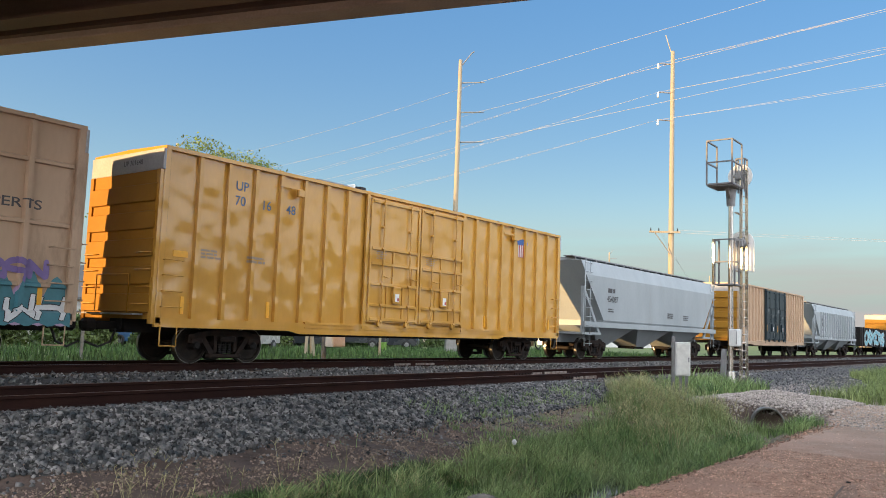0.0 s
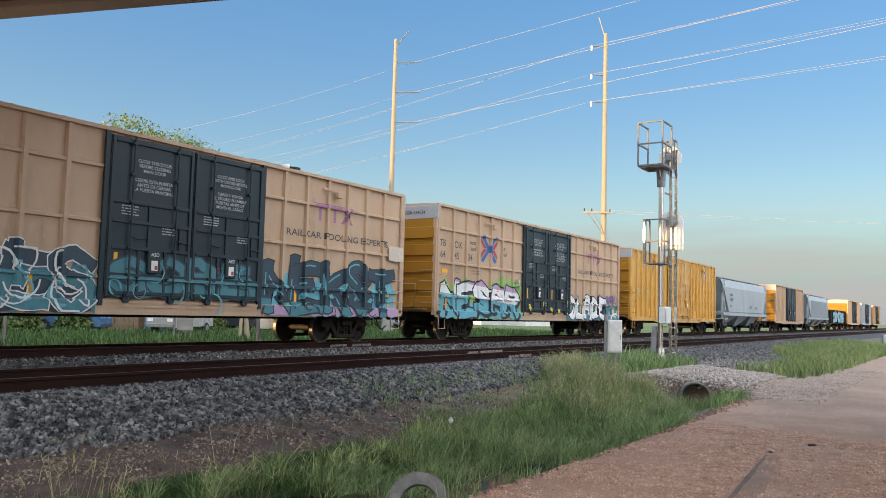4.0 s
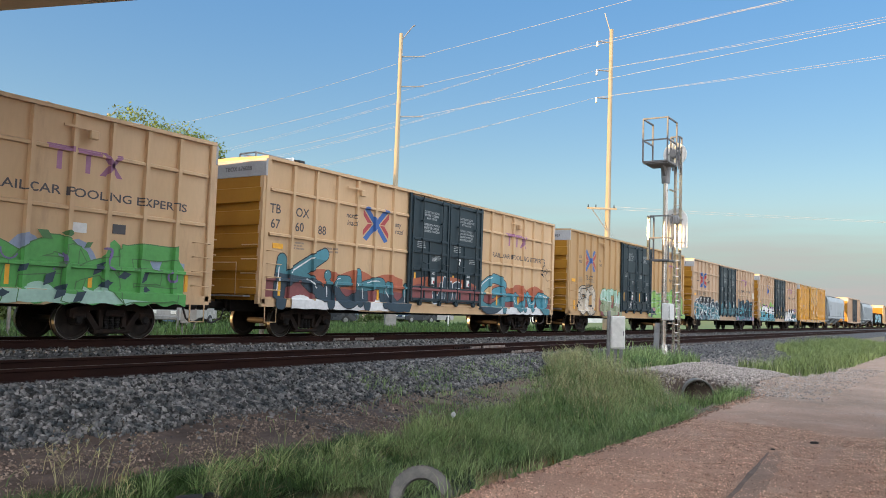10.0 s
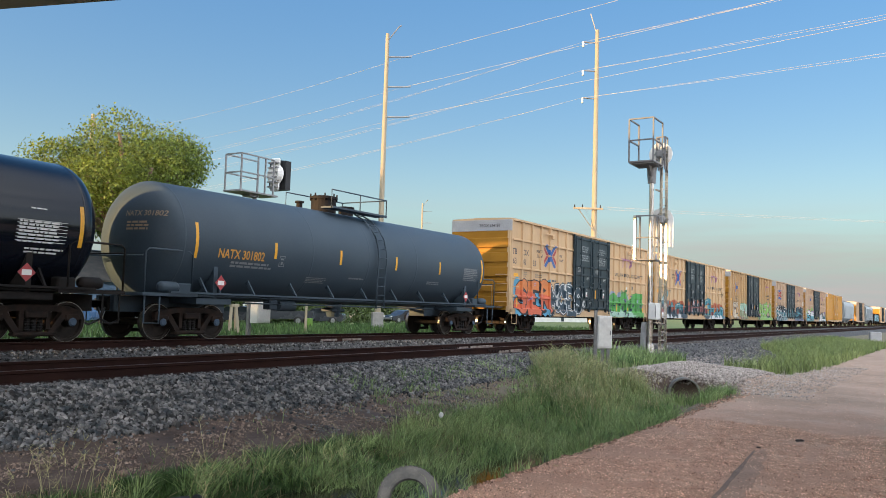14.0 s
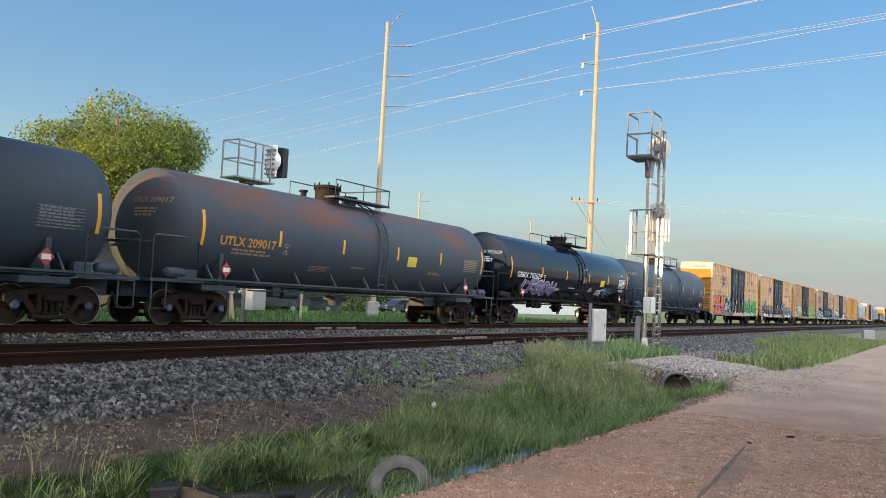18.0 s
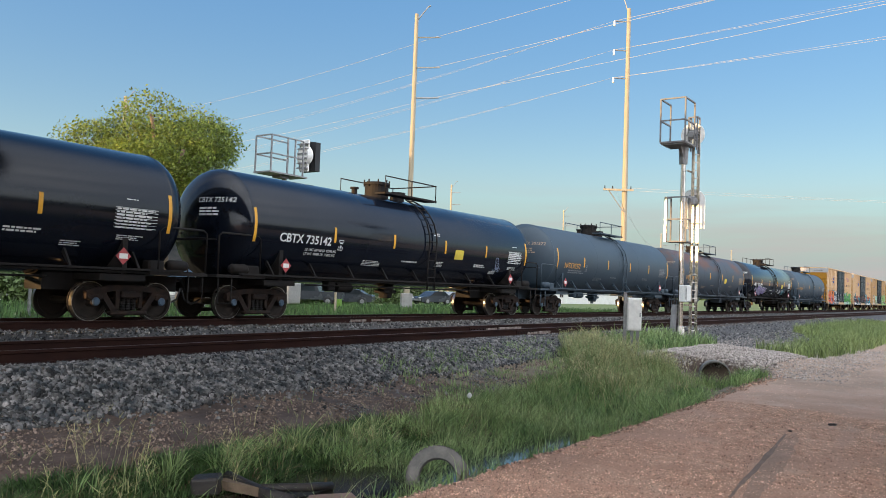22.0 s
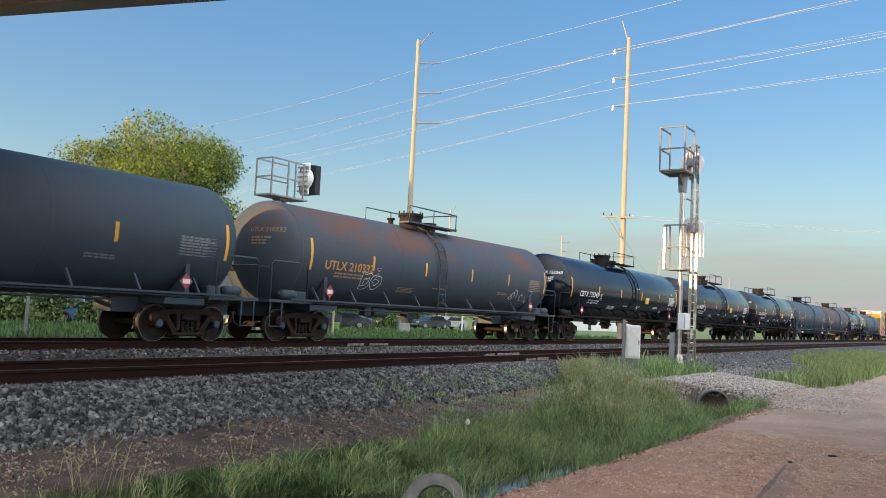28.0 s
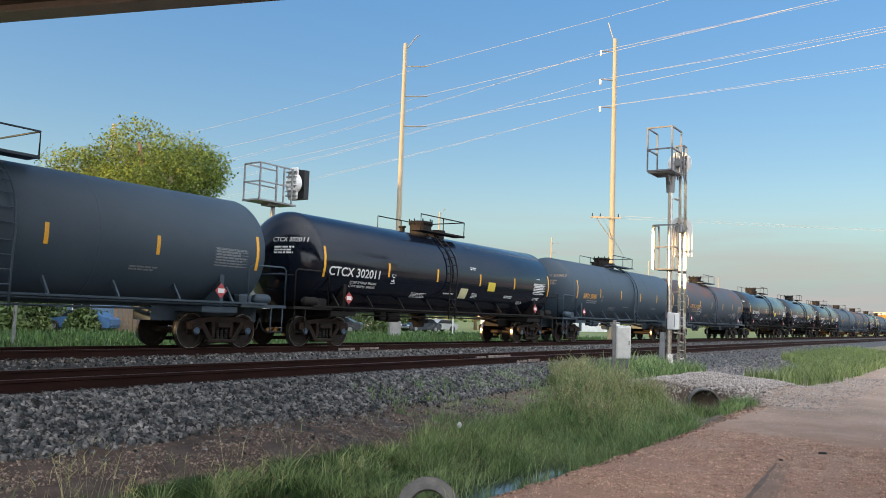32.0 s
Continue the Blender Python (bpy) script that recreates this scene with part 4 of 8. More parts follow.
# ---- the overpass above the camera ----
def overpass():
    o = tagged(new("overpass"), "dark underside of a concrete overpass on girders, crossing above the tracks", "bridge", kind="structure")
    # runs across the tracks at a skew; local x runs along the bridge, local y towards the open side
    o.matrix_basis = pose(16.0, 0, 7.6, 0, 0, math.degrees(math.atan2(0.955, -0.3)))
    part("edge_beam", Geo().span((-45, 0.0, 0.0), (75, 0.62, 0.9), 0.03), "concrete", o, "beige concrete edge beam")
    part("edge_web", Geo().span((-45, 0.62, 0.16), (75, 0.8, 1.2)), "girder", o)
    for k in range(6):
        y = 1.15 + k * 1.85
        part("girder", Geo().span((-45, y, 0.12), (75, y + 0.55, 0.18)).span((-45, y + 0.24, 0.18), (75, y + 0.31, 1.5)), "girder", o, "brown painted steel girder")
    part("deck", Geo().span((-45, -0.1, 1.5), (75, 13.2, 1.9)), "concrete", o)
    for x in (-24, 48):
        pr = part("pier_cap", Geo().span((x - 0.7, 0.6, -1.0), (x + 0.7, 12.8, 0.12), 0.05), "concrete", o)
        for y in (2.2, 10.0):
            part("column", Geo().cyl((x, y, -8.7), (x, y, -0.9), 0.6, n=20), "concrete", pr)
    return o


overpass()


# ---- rolling stock ----
TRACK_Y = 18.15
SIDE = -1.54
cars = []
mesh_cache = {}


def shared(key, make, mat):
    if key not in mesh_cache:
        mesh_cache[key] = make().mesh(key, M[mat])
    return mesh_cache[key]


def wheelset_geo():
    g = Geo()
    for s in (-1, 1):
        y = s * 0.755
        prof = [(-0.07 * s, 0.0), (-0.07 * s, 0.1), (-0.035 * s, 0.12), (-0.02 * s, 0.36), (-0.07 * s, 0.39), (-0.07 * s, 0.457), (0.045 * s, 0.455), (0.05 * s, 0.482), (0.075 * s, 0.482), (0.075 * s, 0.39), (0.03 * s, 0.36), (0.05 * s, 0.14), (0.07 * s, 0.0)]
        g.lathe([(y - h * 1.0 if False else y + h * -1.0, r) for h, r in prof], (0, 0, 0), "y", 28, False)
    g.cyl((0, -0.72, 0), (0, 0.72, 0), 0.085, n=12)
    for s in (-1, 1):
        g.cyl((0, s * 0.8, 0), (0, s * 1.06, 0), 0.11, n=14)
        for k in range(3):
            a = k * 2.094
            g.cyl((0.06 * math.cos(a), s * 1.05, 0.06 * math.sin(a)), (0.06 * math.cos(a), s * 1.09, 0.06 * math.sin(a)), 0.022, n=6)
    return g


def tread_geo(s):
    return Geo().lathe([(s * 0.70, 0.459), (s * 0.832, 0.4585), (s * 0.832, 0.447)], (0, 0, 0), "y", 28, False)


def truck_geo():
    g = Geo()
    for s in (-1, 1):
        y0, y1 = s * 0.9, s * 1.04
        y0, y1 = min(y0, y1), max(y0, y1)
        # cast side frame: top chord, sloping legs and the spring seat
        g.prism([(-1.12, 0.52), (-1.12, 0.7), (-0.95, 0.76), (-0.45, 0.84), (0.45, 0.84), (0.95, 0.76), (1.12, 0.7), (1.12, 0.52), (0.98, 0.52), (0.9, 0.62), (0.45, 0.7), (-0.45, 0.7), (-0.9, 0.62), (-0.98, 0.52)], y0, y1)
        for d in (-1, 1):
            g.prism([(d * 0.78, 0.64), (d * 0.64, 0.68), (d * 0.3, 0.22), (d * 0.45, 0.2)], y0, y1)
            g.prism([(d * 0.36, 0.7), (d * 0.26, 0.7), (d * 0.26, 0.3), (d * 0.36, 0.3)], y0, y1)
            g.box((d * 0.89, s * 0.97, 0.56), (0.36, 0.2, 0.16), None, 0.03)
        g.box((0, s * 0.97, 0.19), (0.98, 0.22, 0.1), None, 0.03)
        g.box((0, s * 0.97, 0.62), (0.5, 0.34, 0.16), None, 0.03)
    g.box((0, 0, 0.66), (0.42, 1.9, 0.26), None, 0.03)
    g.box((0, 0, 0.82), (0.5, 0.7, 0.12), None, 0.03)
    g.box((0.52, 0, 0.42), (0.1, 1.5, 0.14)).box((-0.52, 0, 0.42), (0.1, 1.5, 0.14))
    return g


def spring_geo():
    prof = []
    for k in range(5):
        prof += [(0.25 + k * 0.06, 0.052), (0.28 + k * 0.06, 0.068)]
    return Geo().lathe(prof + [(0.55, 0.052)], (0, 0, 0), "z", 10, False)


wheelsets = []


def truck(car, x, cast="truck", cap="steel_dark"):
    t = part("truck", shared("truck_frame", truck_geo, cast), cast, car, "grimy brown cast steel truck", pose(x, 0, 0))
    for dx in (-0.15, 0, 0.15):
        part("spring", shared("spring", spring_geo, "steel_dark"), "steel_dark", t, "", pose(dx, -0.98, 0))
    for d in (-0.89, 0.89):
        w = part("wheelset", shared("wheelset", wheelset_geo, "wheel"), "wheel", t, "steel wheels with shiny rims on an axle", pose(d, 0, 0.457))
        wheelsets.append((w, d))
        part("axle_cap", shared("axle_cap_" + cap, lambda: Geo().lathe([(-1.1, 0.0), (-1.1, 0.07), (-1.07, 0.1), (-1.02, 0.11)], (0, 0, 0), "y", 12, False), cap), cap, t, "", pose(d, 0, 0.457))
        # the tread ring is part of the same wheels
        for s in (-1, 1):
            part("wheel_rim", shared("wheel_rim%d" % s, lambda: tread_geo(s), "tread"), "tread", t, "polished wheel rim", pose(d, 0, 0.457))
    return t


def coupler(car, x, d):
    g = Geo().box((x + d * 0.25, 0, 0.88), (0.75, 0.16, 0.2), None, 0.03).box((x + d * 0.72, 0.02, 0.88), (0.34, 0.3, 0.3), None, 0.07).box((x - d * 0.3, 0, 0.9), (0.7, 0.42, 0.36), None, 0.03)
    c = part("coupler", g, "steel_dark", car, "dark steel knuckle coupler")
    pts = [(x + d * 0.2, -0.3, 0.8), (x + d * 0.32, -0.3, 0.5), (x + d * 0.6, -0.26, 0.38), (x + d * 0.9, -0.2, 0.5)]
    part("air_hose", Geo().pipe(pts, 0.03), "black", c)


PANEL = -1.45
post_lines = []
belt_lines = []


def flat_side(off=0.0):
    return lambda u, w: (u, SIDE - 0.012 - off, w)


def on_panel(off=0.0):
    return lambda u, w: (u, PANEL - 0.006 - off, w)


def over_posts(geo, cut=None):
    """Cuts painted shapes along the edges of the side posts and lays them over the posts."""
    bm = bmesh.new()
    vs = [bm.verts.new(p) for p in geo.v]
    for f in geo.f:
        try:
            bm.faces.new([vs[i] for i in f])
        except ValueError:
            pass
    if not vs:
        return geo
    x0, x1 = min(p[0] for p in geo.v), max(p[0] for p in geo.v)
    near = [p for p in post_lines if x0 - 0.1 < p < x1 + 0.1]
    for p in near:
        for d in (-0.07, -0.05, 0.05, 0.07):
            if x0 < p + d < x1:
                bmesh.ops.bisect_plane(bm, geom=bm.verts[:] + bm.edges[:] + bm.faces[:], plane_co=(p + d, 0, 0), plane_no=(1, 0, 0))
    if cut is not None:
        bmesh.ops.bisect_plane(bm, geom=bm.verts[:] + bm.edges[:] + bm.faces[:], plane_co=(0, 0, cut), plane_no=(0.06, 0, 1), clear_outer=True)
    low, high = min(p[2] for p in geo.v), max(p[2] for p in geo.v)
    for z in [1.11, 1.15] + [b + d for b in belt_lines for d in (-0.05, -0.035, 0.03, 0.06)]:
        if low < z < high:
            bmesh.ops.bisect_plane(bm, geom=bm.verts[:] + bm.edges[:] + bm.faces[:], plane_co=(0, 0, z), plane_no=(0, 0, 1))
    for v in bm.verts:
        out = 0.125 if v.co.z < 1.111 else 0.125 * max(0.0, (1.15 - v.co.z) / 0.04)
        for p in near:
            k = abs(v.co.x - p)
            if k < 0.0699:
                out = max(out, 0.097 * min(1.0, (0.07 - k) / 0.02))
        for b in belt_lines:
            k = v.co.z - b
            if -0.0499 < k < 0.0599:
                out = max(out, 0.078 * min(1.0, (0.06 - k) / 0.03, (k + 0.05) / 0.015))
        v.co.y -= out
    bm.verts.index_update()
    out = Geo()
    out.add([v.co[:] for v in bm.verts], [[v.index for v in f.verts] for f in bm.faces])
    bm.free()
    return out


def ladder(car, x0, x1, y, z0, z1, n, mat, name="ladder", axis="x"):
    key = "%s_%.2f_%.2f_%.2f_%s" % (name, x0, x1, y, mat)
    for k in range(n):
        z = z0 + (z1 - z0) * k / (n - 1)
        if axis == "x":
            make = lambda: Geo().pipe([(x0, y + 0.1, 0), (x0, y, 0), (x1, y, 0), (x1, y + 0.1, 0)], 0.016, 5)
        else:
            make = lambda: Geo().pipe([(x0 + 0.1, y, 0), (x0, y, 0), (x0, x1, 0), (x0 + 0.1, x1, 0)], 0.016, 5)
        part(name + "_rung", shared(key, make, mat), mat, car, "", pose(0, 0, z))


# strokes of sprayed letters on a grid three wide and five high, named a to o row by row from the top
STROKES = {"A": "mdbfo gi", "B": "am abfhg hlnm", "C": "fbdgjnl", "D": "am abfilnm", "E": "ca am gh mo", "G": "fbdgjnlih", "H": "am co gi", "K": "am gc ho",
           "L": "am mo", "M": "ma ah hc co", "N": "ma ao oc", "O": "bdgjnlifb", "P": "am abfhg", "R": "am abfhg ho", "S": "fbdhlnj", "T": "ac bn", "U": "agjnlic",
           "W": "am mh ho oc", "Z": "ac cm mo", "a": "hgjnl io", "b": "am ghilnm", "d": "co hgjnl", "e": "jlihgjno", "u": "gjnl io", "h": "am ghilo", "i": "hn bb", "n": "gm ghilo", "o": "hgjnlih",
           "r": "gm ghi", "v": "gn ni", "y": "gjnl iom"}


def stroke_line(names):
    pts = [((ord(c) - 97) % 3 * 0.5, 1.0 - (ord(c) - 97) // 3 * 0.25) for c in names]
    if len(pts) < 3:
        return [(pts[0][0] + (pts[-1][0] - pts[0][0]) * k / 4, pts[0][1] + (pts[-1][1] - pts[0][1]) * k / 4) for k in range(5)]
    out = []
    closed = names[0] == names[-1]
    n = len(pts)
    for i in range(n - 1):
        p0 = pts[i - 1] if i else (pts[-2] if closed else pts[0])
        p3 = pts[i + 2] if i + 2 < n else (pts[1] if closed else pts[-1])
        p1, p2 = pts[i], pts[i + 1]
        for k in range(5):
            t = k / 5
            out.append(tuple(0.5 * (2 * b + (c - a) * t + (2 * a - 5 * b + 4 * c - d) * t * t + (3 * b - a - 3 * c + d) * t ** 3) for a, b, c, d in zip(p0, p1, p2, p3)))
    return out + [pts[-1]]


def thick_line(geo, pts, r, at, block=False):
    """A sprayed line swelling in its middle, with round ends or flared square ones."""
    n = len(pts)
    vs = []
    rad = [r * (0.9 + 0.2 * math.sin(math.pi * i / (n - 1))) for i in range(n)]
    d = []
    for i in range(n):
        a, b = pts[max(0, i - 1)], pts[min(n - 1, i + 1)]
        dx, dz = b[0] - a[0], b[1] - a[1]
        q = math.hypot(dx, dz) or 1.0
        d.append((dx / q, dz / q))
    if d[0] == (0.0, 0.0):
        d = [(1.0, 0.0)] * n
    for p, (dx, dz), q in zip(pts, d, rad):
        vs += [(p[0] - dz * q, p[1] + dx * q), (p[0] + dz * q, p[1] - dx * q)]
    order = [i // 2 for i in range(2 * n)]
    fs = [(2 * i, 2 * i + 1, 2 * i + 3, 2 * i + 2) for i in range(n - 1)] if pts[0] != pts[-1] or n > 6 else []
    for e, sign in ((0, -1), (n - 1, 1)):
        base = len(vs)
        dx, dz = d[e][0] * sign, d[e][1] * sign
        if block:
            q = rad[e]
            for along, side in ((0, -1), (0.85, -1.2), (1.05, 0.1), (0.7, 1.12), (0, 1)):
                vs.append((pts[e][0] + dx * q * along - dz * q * side, pts[e][1] + dz * q * along + dx * q * side))
            fs.append(tuple(range(base, base + 5)))
            order += [e + sign] * 5
        else:
            a0 = math.atan2(dz, dx)
            for m in range(9):
                a = a0 - math.pi / 2 + math.pi * m / 8
                vs.append((pts[e][0] + rad[e] * math.cos(a), pts[e][1] + rad[e] * math.sin(a)))
            fs.append(tuple(range(base, base + 9)))
            order += [e + sign] * 9
    # each step lies a hair over the one before, so that a line may cross itself
    out = []
    for (u, w), k in zip(vs, order):
        p = at(u, w)
        out.append((p[0], p[1] - 0.00006 * k, p[2]))
    geo.add(out, fs)


def graffiti_word(car, text, x, z, w, h, fills, seed, place, outline="spray_black", halo=None, wrap=True, bold=0.05, block=False, shadow=None, shine=None, accent=None, edge=None, fill_width=0.8, wild=0.05):
    """A sprayed word: fat uneven letters in layers, from back to front: shadow, halo, outline, bands of fill, shine lines and accents."""
    rng = random.Random(seed)
    core = 0.085 + bold * 0.5
    edge = edge or (0.035 if bold < 0.06 else 0.05)
    layers = []
    if shadow:
        layers.append((shadow, core + edge, 0.001, (0.075, -0.06)))
    if halo:
        layers.append((halo, core + edge + 0.035, 0.003, (0, 0)))
    layers += [(outline, core + edge, 0.005, (0, 0)), (fills[0], core, 0.007, (0, 0))]
    cuts = {1: (), 2: (-0.12,), 3: (0.14, -0.24)}[len(fills)]
    first = len(layers)
    layers += [(f, core, 0.0086 + 0.0012 * k, (0, 0)) for k, f in enumerate(fills[1:])]
    tilt = [(rng.uniform(-0.12, 0.12), rng.uniform(0.92, 1.12), rng.uniform(-0.04, 0.04), rng.uniform(-0.12, 0.2)) for _ in text]
    wide = [0.45 if ch in "il" else 1.0 for ch in text]
    unit = w / sum(wide)
    mid = z + h * 0.5
    shapes = []
    for i, ch in enumerate(text):
        step = unit * wide[i]
        x0 = x + unit * sum(wide[:i])
        a, sc, dz, sh = tilt[i]
        across = max(0.32 * step, step * (fill_width + 0.22) - 1.7 * (core + edge) * h) if wide[i] == 1.0 else 0.1 * step
        tall = h * max(0.45, 1.04 - 2 * (core + edge))
        node = {c: (rng.uniform(-wild, wild), rng.uniform(-wild, wild)) for c in "abcdefghijklmno"}
        lines = []
        for names in STROKES[ch].split(" "):
            pts = []
            for k, p in enumerate(stroke_line(names)):
                jx, jz = node[names[min(len(names) - 1, k // 5)]]
                p = (p[0] + jx, p[1] + jz)
                if ch.islower() and names[0] not in "abc":
                    p = (p[0], p[1] * 1.4)
                u, v = (p[0] - 0.5) * across * sc, (p[1] - 0.5) * tall * sc
                v += 0.04 * h * math.sin(4.0 * u / step + i)
                u, v = u * math.cos(a) - v * math.sin(a) + sh * v, u * math.sin(a) + v * math.cos(a)
                pts.append((x0 + step / 2 + u, mid + v + dz * h))
            lines.append(pts)
        shapes.append(lines)
    low = lambda u, v: max(0.83 + 0.02 * math.sin(9 * u), v)
    for li, (mat, fat, lift, move) in enumerate(layers):
        for i, lines in enumerate(shapes):
            top = li >= first
            if top and not wrap:
                continue
            g = Geo()
            for si, pts in enumerate(lines):
                thick_line(g, [(u + move[0] * h, v + move[1] * h) for u, v in pts], fat * h, lambda u, v: place(u, low(u, v), lift + i * 0.0065 + si * 0.0003), block)
            if wrap:
                g = over_posts(g, mid + cuts[li - first] * h if top else None)
            if g.f:
                part("sprayed_letter", g.mesh("sprayed_letter", M[mat], False), mat, car, "sprayed graffiti letter")
    for mat, kind in ((shine, 0), (accent, 1)):
        if not mat:
            continue
        for i, lines in enumerate(shapes):
            g = Geo()
            for si, pts in enumerate(lines):
                n = len(pts)
                if kind == 0 and n > 4:
                    k0 = max(1, n // 6)
                    seg = pts[k0:max(k0 + 3, n // 2)]
                    thick_line(g, [(u - core * h * 0.45, v + core * h * 0.45) for u, v in seg], 0.014 * h, lambda u, v: place(u, low(u, v), 0.0125 + i * 0.0065), True)
                elif kind == 1 and rng.random() < 0.7:
                    u, v = pts[n // 2]
                    for q in (-0.03, 0.03):
                        thick_line(g, [(u - 0.07 * h, v + q * h), (u, v + (q + 0.02) * h), (u + 0.07 * h, v + (q + 0.03) * h)], 0.012 * h, lambda u, v: place(u, low(u, v), 0.013 + i * 0.0065))
            if g.f:
                g = over_posts(g) if wrap else g
                part("sprayed_line", g.mesh("sprayed_line", M[mat], False), mat, car, "thin sprayed line inside a letter")


def scribble(car, x, z, w, h, mat, n, seed, place, r=0.03, lift=0.012, wrap=True):
    """Loose curling sprayed lines over a patch of the side."""
    rng = random.Random(seed)
    g = Geo()
    for k in range(n):
        u, v = x + w * (k + rng.random()) / n, z + h * rng.uniform(0.1, 0.75)
        a, turn = rng.uniform(0, 6.28), rng.choice((-1, 1)) * rng.uniform(0.25, 0.6)
        pts = []
        for i in range(9):
            pts.append((u, min(max(v, 0.86), z + h)))
            u, v = min(max(u + 0.11 * h * math.cos(a), x), x + w), v + 0.11 * h * math.sin(a)
            a += turn
        thick_line(g, pts, r * rng.uniform(0.6, 1.2), lambda p, q: place(p, max(0.84, q), lift + 0.0002 * k))
    g = over_posts(g) if wrap else g
    part("sprayed_line", g.mesh("sprayed_line", M[mat], False), mat, car, "loose curling sprayed lines")


def facets(car, x, z, w, h, mat, n, seed, place, lift=0.011, size=0.3):
    """Sharp sprayed wedges between the letters."""
    rng = random.Random(seed)
    g = Geo()
    for k in range(n):
        u, v, a = x + w * (k + rng.random()) / n, z + h * rng.random(), rng.uniform(-0.7, 0.7)
        q = size * rng.uniform(0.5, 1.1)
        poly = [(-0.5, -0.15), (0.1, -0.3), (0.6, 0.1), (0.0, 0.28)]
        g.add([place(u + q * (p * math.cos(a) - o * math.sin(a)), max(0.84, v + q * (p * math.sin(a) + o * math.cos(a))), lift + 0.0002 * k) for p, o in poly], [(0, 1, 2, 3)])
    g = over_posts(g)
    part("sprayed_wedge", g.mesh("sprayed_wedge", M[mat], False), mat, car, "sharp sprayed wedges")


def bubbles(car, x, z, w, mat, rim, n, seed, place, r=0.33, lift=0.001):
    """A row of round sprayed bubbles with a darker rim."""
    rng = random.Random(seed)
    for k in range(n):
        u, v, q = x + w * (k + 0.5) / n + rng.uniform(-0.1, 0.1), z + rng.uniform(-0.15, 0.15), r * rng.uniform(0.7, 1.2)
        for m, rr, l in ((rim, q + 0.03, lift), (mat, q, lift + 0.001)):
            g = Geo().add([place(u + rr * math.cos(t), v + rr * math.sin(t), l + 0.0005 * (k % 3)) for t in (2 * math.pi * i / 20 for i in range(20))], [tuple(range(20))])
            g = over_posts(g)
            part("sprayed_bubble", g.mesh("sprayed_bubble", M[m], False), m, car, "round sprayed bubble")


def spray_cloud(car, x, z, w, h, mat, seed, place, lift, bumps=9, wave=0.38):
    """A sprayed cloud with a scalloped top edge behind a word."""
    rng = random.Random(seed)
    top = []
    k = bumps
    for i in range(k):
        r0 = rng.uniform(0.75, 1.0)
        for j in range(6):
            a = j / 6
            top.append((x + w * (i + a) / k, z + h * r0 * (1 - wave + wave * math.sin(math.pi * a))))
    top.append((x + w, z + h * 0.6))
    base = [(x + w * i / (len(top) - 1), z + 0.03 * h * math.sin(i * 1.3)) for i in range(len(top))]
    g = Geo()
    n = len(top)
    g.add([place(u, v, lift) for u, v in base] + [place(u, v, lift) for u, v in top], [(i, i + 1, n + i + 1, n + i) for i in range(n - 1)])
    g = over_posts(g)
    part("sprayed_cloud", g.mesh("sprayed_cloud", M[mat], False), mat, car, "sprayed graffiti background")


DOOR_TEXT = (
    (("CLOSE THIS DOOR", "BEFORE CLOSING", "MAIN DOOR", "", "CIERRE ESTA PUERTA", "ANTES DE CERRAR", "LA PUERTA PRINCIPAL"),
     ("CLOSE AND LOCK", "BOTH DOORS BEFORE", "MOVING CAR", "", "CIERRE Y PONGA", "EL SEGURO EN AMBAS", "PUERTAS ANTES DE", "MOVER EL CARRO")),
    (("IMPORTANT", "CLOSE THIS DOOR", "BEFORE CLOSING", "MAIN DOOR"), ("CLOSE AND LOCK", "BOTH DOORS", "BEFORE", "MOVING CAR")),
)


